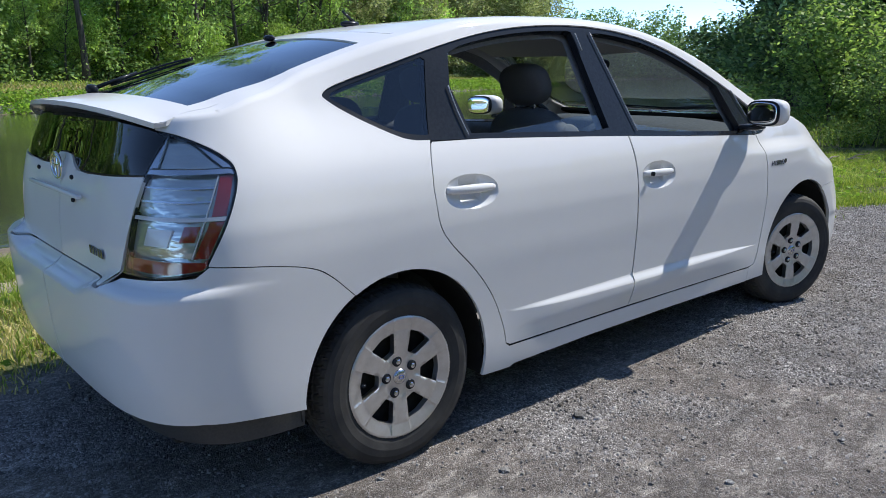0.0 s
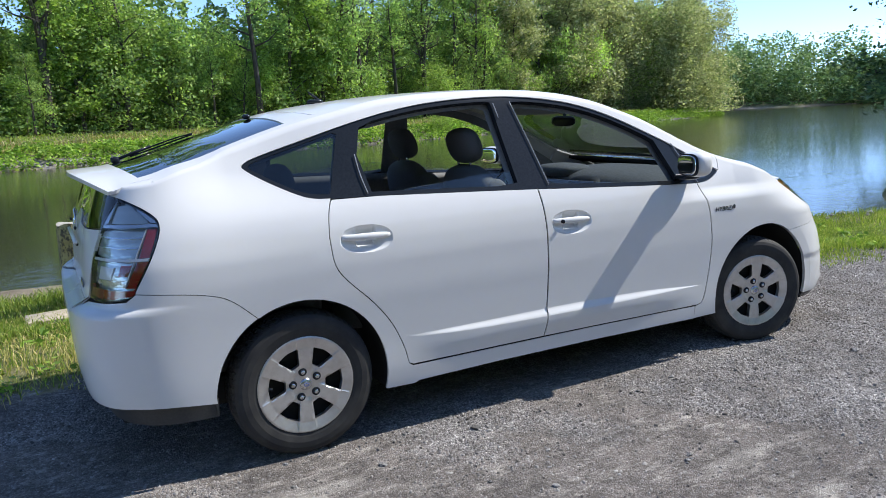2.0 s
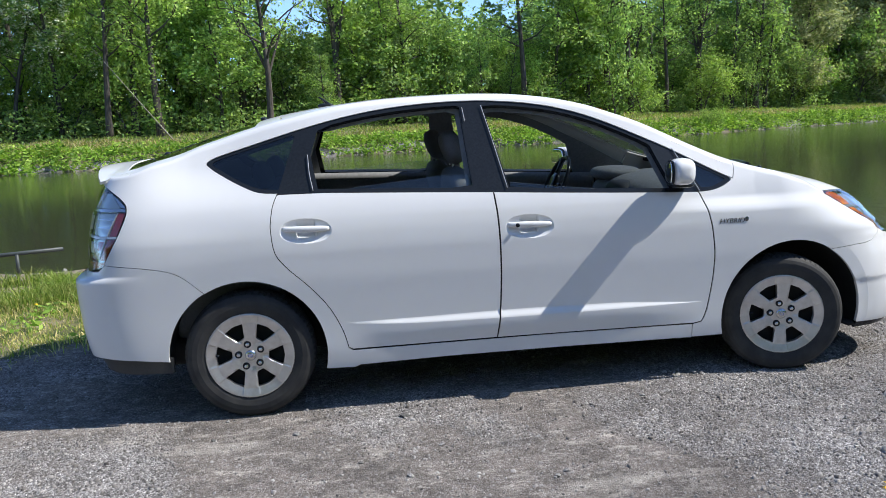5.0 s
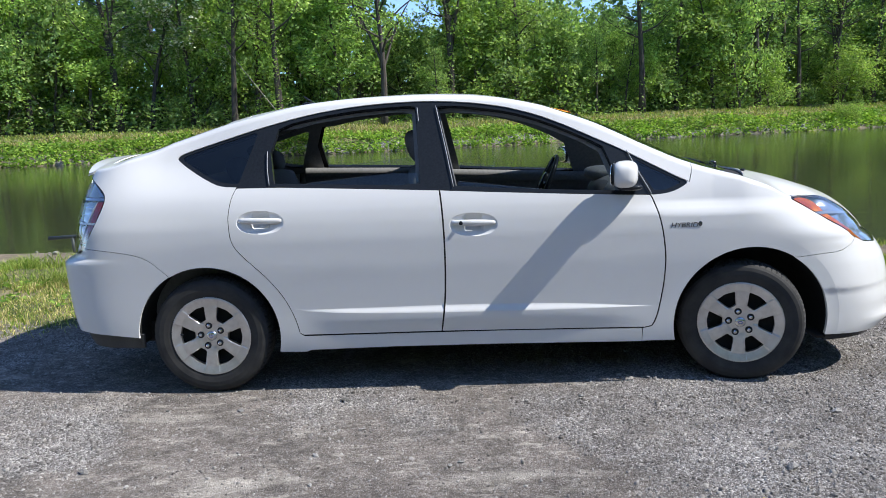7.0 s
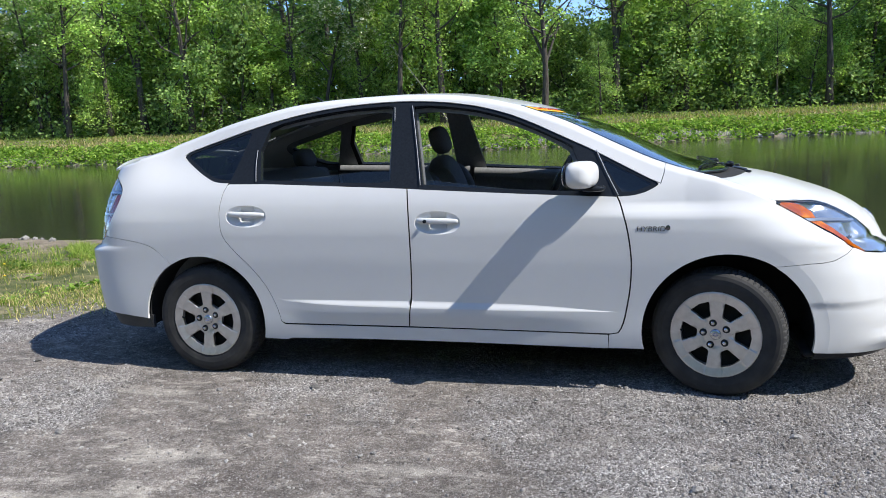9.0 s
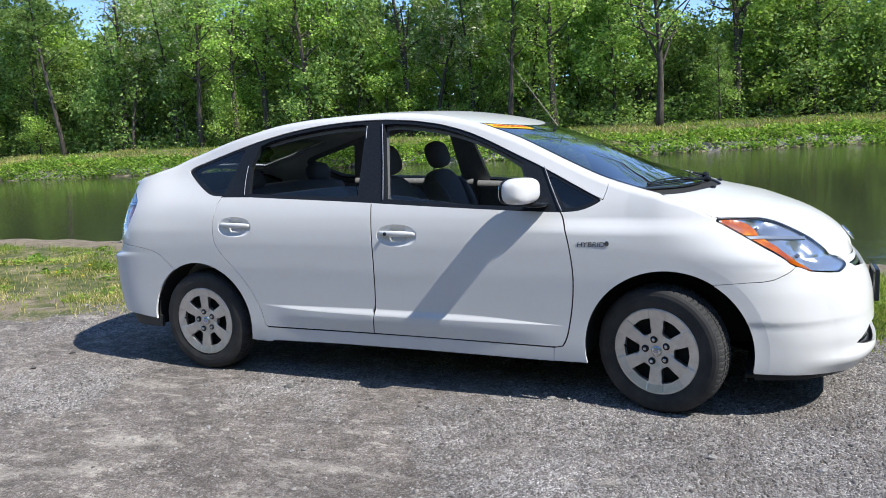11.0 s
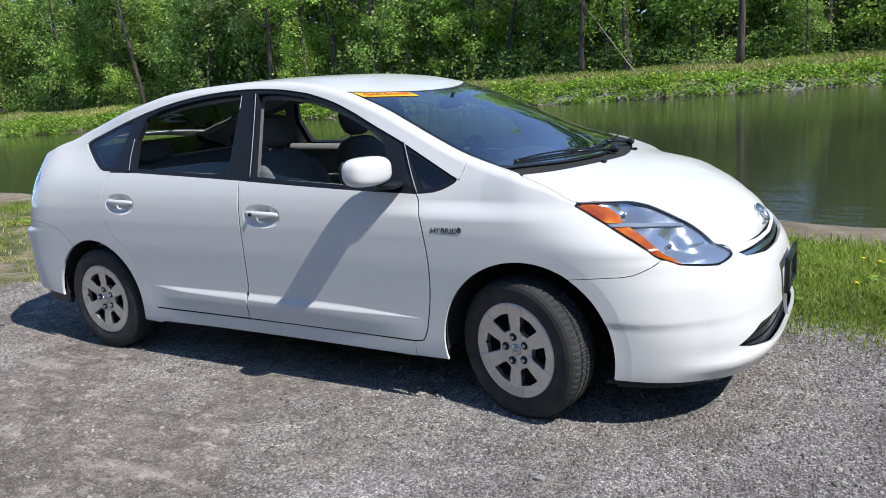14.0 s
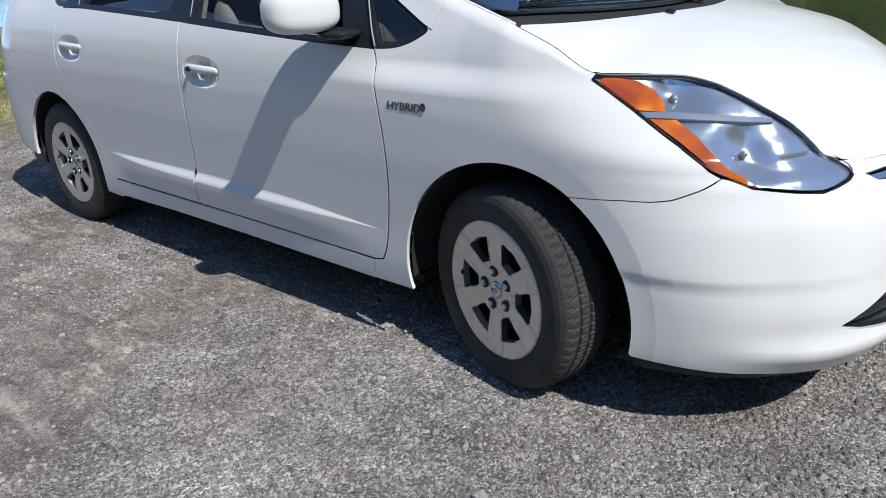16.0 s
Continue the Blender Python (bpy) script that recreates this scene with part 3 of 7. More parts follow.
ledge_rows = np.concatenate([np.stack([np.arange(0.45, 2.26, 0.02), ledge_base(np.arange(0.45, 2.26, 0.02)) + ledge_high(np.arange(0.45, 2.26, 0.02)) * k], 1) for k in (-0.1, 0.0, 0.35, 0.7, 1.0, 1.12)])
for name, outline, hx, hz in (("rear_door", rear_door, 0.306, 0.893), ("front_door", front_door, 1.372, 0.852)):
    pocket = oval(hx, hz - 0.004, 0.120, 0.058, tilt=radians(-2))
    doors = both(name, outline, wall, 0.022, PAINT, car, holes=[pocket], extra=ledge_rows, gap=0.0042)
    for k, door in enumerate(doors):
        def bowl(q, hx=hx, hz=hz):
            p = wall(q)
            u, v = (q[:, 0] - hx) / 0.120, (q[:, 1] - hz + 0.004) / 0.058
            p[:, 1] += 0.015 * (1 - np.clip(np.abs(u) ** 2.3 + np.abs(v) ** 2.3, 0, 1) ** 2.5) + 0.040 * step(0.40, 0.30, np.abs(u)) * step(1.05, -0.30, v) * step(-0.80, -0.05, v)
            return p
        trimmed("handle_pocket", pocket, bowl, 0.0055, PAINT, door, flange=0, gap=-0.001, mirror=k, extra=[q for g in (0.985, 0.96, 0.93, 0.89, 0.84) for q in oval(hx, hz - 0.004, 0.120 * g, 0.058 * g, 72, radians(-2))])
        ys = -float(wall(np.array([[hx, hz]]))[0, 1])
        pts = [(hx - 0.112 + 0.224 * t, -(ys - 0.012 + 0.013 * math.sin(math.pi * t) ** 0.6), hz + 0.006 - 0.004 * t) for t in np.linspace(0.02, 0.98, 15)]
        vs, fs = tube(pts, [0.0065 + 0.0060 * math.sin(math.pi * t) ** 0.5 for t in np.linspace(0.02, 0.98, 15)], 12)
        vs = [(a, b, hz + (c - hz) * 1.25) for a, b, c in vs]
        if k:
            vs, fs = [(a, -b, c) for a, b, c in vs], [f[::-1] for f in fs]
        grip = mesh_object("door_handle", vs, fs, PAINT, door, "white pull handle across its pocket")
        if name == "front_door":
            v, f = lathe([(0.0, -0.004), (0.008, -0.004), (0.0095, -0.002), (0.0095, 0.01)], 20)
            sgn = -1 if k == 0 else 1
            mesh_object("keyhole", [(a + hx - 0.062, sgn * (ys + 0.0135) + b * (1 if k == 0 else -1), c + hz + 0.005) for a, b, c in v], f, BLACK_TRIM, door, "black round lock")

# black strips set into the panel gaps, standing in for the shade there
for line in (DOOR_REAR, DOOR_JOINT, DOOR_FRONT, [(0.49, 0.298), (0.8, 0.2985), (1.2, 0.2995), (1.7, 0.298), (2.22, 0.293)], BUMPER_LINE_R):
    q = np.array(side_s(line))
    p = wall(q)
    for sgn in (1, -1):
        v, f = tube([(a + (0.009 if a < -0.2 else 0), sgn * (b + 0.0085), c) for a, b, c in p], 0.0052, 6)
        mesh_object("joint_seal", v, f, UNDER, car)

# front wing
LAMP_F_LOW = [(2.958, 0.912), (3.0, 0.889), (3.057, 0.855), (3.117, 0.819), (3.19, 0.776), (3.25, 0.738), (3.291, 0.710)]
LAMP_F_LOW_S = side_s(LAMP_F_LOW, True)
S_TIP = way_at(0.922, x=2.968)
BUMPER_LINE_F = side_s([(3.291, 0.704), (3.25, 0.675), (3.204, 0.655), (3.16, 0.648), (3.095, 0.645), (2.955, 0.632)], True)
wing = (DOOR_FRONT[:-1] + [(2.209, 0.293), SILL_SEAM] + [(2.366, 0.222)] + [(x if x < X_FRONT else way_at(z, x=x), z) for x, z in arch_line(ARCH_F, 193, 57.5, 36)]
        + BUMPER_LINE_F[::-1] + LAMP_F_LOW_S[::-1][1:] + [(S_TIP - 0.01, 0.926)] + edge_line(S_TIP - 0.012, 2.4735, 26, 0.00015) + [(2.4635, 1.06), (2.4500, 1.0165)] + DLO_FRONT[2:-1])
crease_rows = np.array([(x if x < X_FRONT else way_at(z, x=x), z) for g in (0.054, 0.0605, 0.0635, 0.070) for x, z in arch_line(ARCH_F, 92, -14, 44, g)])
wing_in = shrunk(wing, 0.003)
wing_in = [q if q[1] > float(edge_height(q[0])) - 0.004 else p for q, p in zip(wing, wing_in)]
both("front_wing", wing_in, wall, 0.022, PAINT, car, extra=np.concatenate([edge_rows(2.48, S_TIP, 0.014), crease_rows]), gap=0.0)

# black window surround with its panes
REAR_OPEN = [(0.372, 1.078), (0.345, 1.235), (0.384, 1.348)] + [(x, z - 0.020) for x, z in DLO_TOP if 0.42 < x < 1.07] + [(1.088, 1.436), (1.112, 1.058)] + [(x, z + 0.018) for x, z in BELT[::-1] if 0.45 < x < 1.05]
FRONT_OPEN = [(1.290, 1.040), (1.204, 1.434)] + [(x, z - 0.020) for x, z in DLO_TOP if 1.24 < x < 2.0] + [(2.035, 1.205), (2.115, 1.000), (2.10, 0.990)] + [(x, z + 0.018) for x, z in BELT[::-1] if 1.35 < x < 2.06]
QUARTER = spline([(0.176, 1.083), (0.09, 1.095), (0.0, 1.135), (-0.10, 1.195), (-0.118, 1.213), (-0.08, 1.235), (0.12, 1.293), (0.26, 1.333)], 4) + [(0.275, 1.325), (0.19, 1.085)]
SMALL = [(2.178, 1.128), (2.272, 0.984), (2.33, 0.985), (2.40, 1.010), (2.408, 1.020), (2.36, 1.048), (2.26, 1.098), (2.20, 1.132)]
surround = DLO_REAR[::-1][:-1] + [(x, z - 0.001) for x, z in BELT] + DLO_FRONT[::-1][1:] + DLO_TOP[::-1][1:]
both("window_surround", surround, wall, 0.026, BLACK_TRIM, car, holes=[REAR_OPEN, FRONT_OPEN, QUARTER, SMALL], gap=0.001, offset=-0.006, flange=0.03, label="black window frames and pillars")
both("quarter_window", QUARTER, wall, 0.03, DARK_GLASS, car, gap=-0.004, offset=-0.009, flange=0.0, label="dark tinted quarter window")
both("vent_window", SMALL, wall, 0.03, DARK_GLASS, car, gap=-0.004, offset=-0.009, flange=0.0, label="small dark triangular window")
# lowered panes that just show their upper edge
both("window_pane", [(0.40, 1.05), (1.10, 1.03), (1.10, 1.115), (0.95, 1.118), (0.75, 1.100), (0.55, 1.085)], wall, 0.03, SIDE_GLASS, car, offset=-0.022, flange=0.004, label="lowered clear side window")
both("window_pane", [(1.30, 1.02), (2.06, 0.975), (1.95, 0.998), (1.70, 1.020), (1.50, 1.045), (1.30, 1.070)], wall, 0.03, SIDE_GLASS, car, offset=-0.022, flange=0.004, label="lowered clear side window")
# rubber lips of the openings; their pale grey paints in the lit edge
for line in ([(0.350, 1.07), (0.336, 1.15), (0.332, 1.235)], [(1.278, 1.035), (1.240, 1.23), (1.196, 1.435)], [(1.10, 1.43), (1.107, 1.36)]):
    p = wall(np.array(spline(line, 6)))
    for sgn in (1, -1):
        v, f = tube([(a, sgn * (b - 0.002), c) for a, b, c in p], 0.0024, 6)
        mesh_object("window_seal", v, f, SEAL_HIGHLIT, car, "window channel lip with its edge highlight in the pale colour")
v, f = tube([(a, b - 0.002, c) for a, b, c in wall(np.array(spline([(2.150, 1.180), (2.20, 1.075), (2.256, 0.968)], 6)))], 0.0025, 6)
mesh_object("window_seal", v, f, SEAL_HIGHLIT, car, "window channel lip with its edge highlight in the pale colour")

# ---- top panels ----
def plan_both(points):
    """A plan outline closed by its mirror image; points run from the middle line round the right side to the middle line."""
    left = [(x, -y) for x, y in points[::-1] if abs(y) > 1e-6]
    return points + left


def glass_top(y):
    return 1.905 - 0.160 * (abs(y) / 0.625) ** 2


def glass_base(y):
    return hood_back(y) - 0.095


def hood_back(y):
    return 2.925 - 0.212 * (abs(y) / 0.775) ** 1.5


def side_run(x0, x1, inset, n=30):
    return [(x, -float(edge_y(x)) + inset) for x in np.linspace(x0, x1, n)]


ys = np.linspace(0, 1, 14)
ws_top_y, ws_base_y = 0.600, 0.742
windshield = plan_both([(glass_top(-y * ws_top_y), -y * ws_top_y) for y in ys] + side_run(1.785, 2.60, 0.014, 20) + [(glass_base(y * ws_base_y), -y * ws_base_y) for y in ys[::-1][1:]])
trimmed("windshield", windshield, top, 0.05, WINDSHIELD_GLASS, car, flange=0.005, gap=0.0, label="raked windshield with sky reflections")
trimmed("windshield_border", windshield, top, 0.05, BLACK_TRIM, car, holes=[shrunk(windshield, 0.017)], flange=0.0, gap=0.0, offset=0.0015, label="black band along the windshield's edge")
ROOF_BACK = 0.205
roof = plan_both([(glass_top(-y * 0.60) - 0.008, -y * 0.60) for y in ys] + side_run(1.715, 0.26, 0.034, 50) + [(ROOF_BACK + 0.014 * y - 0.035 * (1 - y * y), -y * 0.60) for y in ys[::-1][1:]])
trimmed("roof", roof, top, 0.04, PAINT, car, gap=0.0, flange=0.01)
edge_pts = edge_line(2.46, S_BACK, 120)
edge_mid = [q for a, c in zip(edge_pts, edge_pts[1:]) for q in (a, ((a[0] + c[0]) / 2, (a[1] + c[1]) / 2))] + edge_pts[-1:]
EDGE_PLAN = [(float(p[0]), float(p[1])) for p in wall(np.array(edge_mid))]
for k in (0, 1):
    strip = side_run(2.72, 2.47, 0.0006, 9) + [q for q in EDGE_PLAN if q[0] > -0.45] + side_run(-0.45, 1.745, 0.036, 80) + side_run(1.785, 2.71, 0.012, 36)
    trimmed("roof_rail", strip, top, 0.032, PAINT, car, mirror=k, gap=0.0, flange=0.0)
# tailgate upper part with its window and lip
GLASS_HI, GLASS_LO = 0.082, -0.532
rear_pane = plan_both([(GLASS_HI - 0.0 + 0.012 * (1 - y * y) * 0, -y * 0.575) for y in ys] + [(x, -0.578 - 0.012 * (GLASS_HI - x) / 0.6) for x in np.linspace(0.06, -0.5, 14)] + [(GLASS_LO - 0.045 * (1 - y * y), -y * 0.588) for y in ys[::-1]][0:])
lip = plan_both([(ROOF_BACK - 0.006 + 0.014 * y - 0.035 * (1 - y * y), -y * 0.60) for y in ys] + side_run(0.18, -0.44, 0.0362, 30) + [(-0.50, -float(edge_y(-0.50)) + 0.034), (-0.56, -float(edge_y(-0.56)) + 0.026), (-0.618, -0.650)]
                + [(-0.648 - 0.112 * (1 - (y) ** 2.2), -y * 0.635) for y in ys[::-1]])
tailgate = trimmed("tailgate", lip, top, 0.035, PAINT, car, holes=[rear_pane], gap=0.0, flange=0.014, depth_dir=(0.25, 0, 1), label="white tailgate with spoiler lip")
trimmed("rear_window", rear_pane, top, 0.05, REAR_GLASS, tailgate, gap=0.0, offset=-0.004, flange=0.0, label="dark sloping rear window")
corner_strip = [q for q in EDGE_PLAN if -0.639 < q[0] <= -0.425] + [(-0.640, -0.640), (-0.628, -0.649), (-0.56, -float(edge_y(-0.56)) + 0.024), (-0.50, -float(edge_y(-0.50)) + 0.032), (-0.430, -float(edge_y(-0.430)) + 0.036)]
both("tail_shoulder", corner_strip, top, 0.03, PAINT, car, gap=0.0, flange=0.0)

# hood: its edge follows the lamps and the nose
front_edge = wall(np.array([(s, float(edge_height(s)) - 0.00015) for s in np.linspace(S_TIP, X_FRONT + FRONT_LEN, 60)]))
hood_edge = [(p[0] - 0.001, p[1] + 0.0015) for p in front_edge[::-1]]
hood = plan_both([(hood_edge[0][0], 0.0)] + hood_edge[1:] + [(x, -float(edge_y(x)) + 0.0022) for x in np.linspace(2.95, 2.735, 10)] + [(hood_back(y * 0.745), -y * 0.745) for y in ys[::-1]])
trimmed("hood", hood, top, 0.03, PAINT, car, gap=0.0, flange=0.010, depth_dir=(0, 0, 1), label="white sloping hood")
cowl = plan_both([(hood_back(-y * 0.745) - 0.001, -y * 0.745) for y in ys] + [(2.68, -0.752), (2.61, -0.752)] + [(glass_base(y * 0.742) - 0.03, -y * 0.742) for y in ys[::-1]])
trimmed("cowl", cowl, top, 0.03, UNDER, car, gap=0.0, offset=-0.014, flange=0.02, label="black plastic cowl under the windshield")

# ---- bumpers, tailgate face, grilles ----
S_C = X_FRONT + FRONT_LEN - 0.0005
R_C = X_REAR - REAR_LEN + 0.0005
s_hl_front = way_at(0.656, x=3.470)
S_HC = 3.790
LAMP_CORNER = [(3.796, 0.7075), (3.799, 0.693), (3.785, 0.681), (3.757, 0.672), (3.705, 0.663)]
LAMP_F_BOTTOM = [(s_hl_front, 0.656), (way_at(0.668, x=3.42), 0.664), (way_at(0.682, x=3.347), 0.679), (way_at(0.70, x=3.305), 0.700)]
s_g = 3.812
UPPER_GRILLE = [(s_g + 0.01, 0.678), (s_g + 0.04, 0.658), (S_C - 0.25, 0.636), (S_C, 0.628), (S_C, 0.668), (S_C - 0.25, 0.675)]
s_l = way_at(0.35, x=3.545)
LOWER_GRILLE = [(s_l, 0.338), (s_l + 0.10, 0.318), (S_C - 0.4, 0.296), (S_C, 0.290), (S_C, 0.405), (S_C - 0.35, 0.405), (s_l + 0.17, 0.400)]


def half_both(name, outline, surf, h, mat, parent, **more):
    return trimmed(name, outline, surf, h, mat, parent, mirror=2, **more)


f_bumper = ([(way_at(0.23, x=3.128), 0.228)] + [(way_at(0.2, y=0.72), 0.215), (way_at(0.2, y=0.5), 0.20), (S_C, 0.195)] + [UPPER_GRILLE[3]] + [(S_C, 0.628)]
            + [(S_C - 0.25, 0.636), (s_g + 0.04, 0.658), (s_g + 0.01, 0.678)] + [(S_C - 0.25, 0.675), (S_C, 0.668)] + [(S_C, 0.6785), (S_C - 0.25, 0.6855), (S_HC + 0.016, float(edge_height(S_HC + 0.016)) - 0.002)]
            + LAMP_CORNER + LAMP_F_BOTTOM + BUMPER_LINE_F + [(way_at(z, x=x), z) for x, z in arch_line(ARCH_F, 57, -11, 26)])
# drop repeated points
f_clean = [f_bumper[0]]
for q in f_bumper[1:]:
    if math.dist(q, f_clean[-1]) > 1e-4:
        f_clean.append(q)
step_rows = np.concatenate([np.stack([np.arange(3.0, S_C, 0.03), np.full(len(np.arange(3.0, S_C, 0.03)), z)], 1) for z in (0.472, 0.466, 0.46, 0.454, 0.448)])
half_both("front_bumper", f_clean, wall, 0.022, PAINT, car, holes=[LOWER_GRILLE[:3] + [(S_C - 0.001, 0.290), (S_C - 0.001, 0.405)] + LOWER_GRILLE[5:]], extra=np.concatenate([step_rows[np.min(np.linalg.norm(step_rows[:, None] - crease_rows[None], axis=2), 1) > 0.006], crease_rows]), gap=0.0, flange=0.015, label="white front bumper")
for z0, z1 in ((0.300, 0.322), (0.330, 0.352), (0.360, 0.380)):
    half_both("grille_bar", [(s_l + 0.02, z0), (S_C, z0 - 0.008), (S_C, z1 - 0.008), (s_l + 0.02, z1)], wall, 0.05, BLACK_TRIM, car, offset=-0.03, flange=0.03, gap=0.0)
half_both("grille_backing", [(s_l - 0.05, 0.27), (S_C, 0.27), (S_C, 0.42), (s_l - 0.05, 0.42)], wall, 0.05, UNDER, car, offset=-0.065, flange=0, gap=0)
half_both("grille_backing", [(s_g - 0.05, 0.595), (S_C, 0.595), (S_C, 0.678), (s_g - 0.05, 0.678)], wall, 0.05, BLACK_TRIM, car, offset=-0.045, flange=0, gap=0)
half_both("grille_bar", [(s_g + 0.03, 0.661), (S_C, 0.640), (S_C, 0.656), (s_g + 0.03, 0.674)], wall, 0.04, SATIN, car, offset=-0.012, flange=0.03, gap=0, label="satin chrome grille bar")
half_both("front_valance", [(way_at(0.2, x=3.13), 0.19), (S_C, 0.172), (S_C, 0.20), (way_at(0.2, y=0.6), 0.205), (way_at(0.2, x=3.13), 0.232)], wall, 0.05, BLACK_TRIM, car, offset=-0.009, flange=0.02, gap=0, label="black lower lip")

s_bc = way_at(0.70, y=0.535, front=False)
s_ib, s_it = way_at(0.737, y=0.576, front=False), way_at(1.127, y=0.655, front=False)
r_bumper = ([(-0.372, 0.3085)] + [(way_at(0.325, x=-0.508, front=False), 0.324), (way_at(0.34, x=-0.66, front=False), 0.336), (-1.05, 0.330), (R_C, 0.325)])
r_top = [(R_C, 0.702), (s_bc, 0.704), (s_ib + 0.005, 0.733)] + [(BUMPER_LINE_R_S[0][0] - 0.04, 0.755)] + BUMPER_LINE_R_S
r_outline = r_bumper + r_top + [(x if x >= X_REAR else way_at(z, x=x, front=False), z) for x, z in arch_line(ARCH_R, 119.5, 180, 16)]
shelf_rows = np.concatenate([np.stack([np.arange(R_C, -0.3, 0.025), np.full(len(np.arange(R_C, -0.3, 0.025)), z)], 1) for z in (0.645, 0.655, 0.665, 0.675, 0.685, 0.695, 0.71, 0.72, 0.73, 0.74, 0.75)])
half_both("rear_bumper", r_outline, wall, 0.022, PAINT, car, extra=shelf_rows, gap=0.003, flange=0.015, label="white rear bumper with a scuff")
half_both("rear_valance", [(-0.37, 0.245), (-0.75, 0.245), (R_C, 0.25), (R_C, 0.335), (-0.95, 0.34), (way_at(0.34, x=-0.62, front=False), 0.340), (-0.36, 0.318)], wall, 0.04, GREY_PLASTIC, car, offset=-0.032, flange=0.02, gap=0, label="dark grey rear valance")
hatch_dark = [(R_C, 1.045), (-1.50, 1.042), (-1.46, 1.020), (-1.40, 1.000), (-1.28, 0.998), (way_at(1.015, y=0.645, front=False), 1.016), (s_it + 0.02, 1.135), (s_it - 0.05, 1.158), (R_C, 1.168)]
hatch_low = [(R_C, 0.7045), (s_bc, 0.7065), (s_ib - 0.01, 0.745), (way_at(1.015, y=0.645, front=False), 1.012), (-1.28, 0.994), (-1.40, 0.996), (-1.46, 1.016), (-1.50, 1.038), (R_C, 1.041)]
half_both("tailgate_face", hatch_low, wall, 0.022, PAINT, tailgate, extra=shelf_rows, gap=0.0015, flange=0.012)
half_both("lower_rear_window", hatch_dark, wall, 0.03, LOW_GLASS, tailgate, gap=0.001, offset=-0.004, flange=0.004, label="dark upright rear pane")


# ---- lamps ----
HEADLAMP = edge_line(S_TIP - 0.012, S_HC, 24, 0.00015) + LAMP_CORNER + spline([(s_hl_front, 0.657)] + LAMP_F_BOTTOM[1:] + LAMP_F_LOW_S[::-1], 4)
TAIL_BOTTOM = [(BUMPER_LINE_R_S[0][0] + 0.012, 0.785), (BUMPER_LINE_R_S[0][0] - 0.02, 0.764), ((BUMPER_LINE_R_S[0][0] + s_ib) / 2, 0.744), (s_ib + 0.004, 0.742)]
TAIL_IN = spline([(s_ib, 0.745), ((s_ib + way_at(0.95, y=0.63, front=False)) / 2, 0.84), (way_at(0.95, y=0.630, front=False), 0.95), (way_at(1.05, y=0.645, front=False), 1.05), (s_it, 1.128)], 4)
TAILLAMP = LAMP_R_OUT_S[1:] + TAIL_BOTTOM + TAIL_IN[:-1] + [(LAMP_R_OUT_S[0][0] - 0.004, 1.128)]


def along(line, t):
    p = np.array(line)
    d = np.concatenate([[0], np.cumsum(np.linalg.norm(np.diff(p, axis=0), axis=1))])
    return tuple(np.array([np.interp(t * d[-1], d, p[:, k]) for k in (0, 1)]))


def clip_to(outline, box_poly):
    """Points of a patch pulled inside an outline, towards its middle."""
    c = np.mean(np.array(outline), 0)
    out = []
    for q in resampled(box_poly, 0.02):
        v = np.array(q)
        if not inside(outline, v[None])[0]:
            near, far = 1.0, 0.0
            for _ in range(14):
                mid = (near + far) / 2
                near, far = (mid, far) if inside(outline, (v + (c - v) * mid)[None])[0] else (near, mid)
            v = v + (c - v) * near
        out.append(tuple(v))
    return out


def reflector_sheet(q):
    """The lamp's inner face: the wall set back, with two round hollows."""
    d = 0.014 + 0.035 * np.exp(-((q[:, 0] - 3.36) / 0.085) ** 2 - ((q[:, 1] - 0.865) / 0.040) ** 2) + 0.045 * np.exp(-((q[:, 0] - 3.545) / 0.075) ** 2 - ((q[:, 1] - 0.745) / 0.048) ** 2)
    return wall(q) + np.array((-0.62, 0.75, -0.1))[None] * d[:, None]


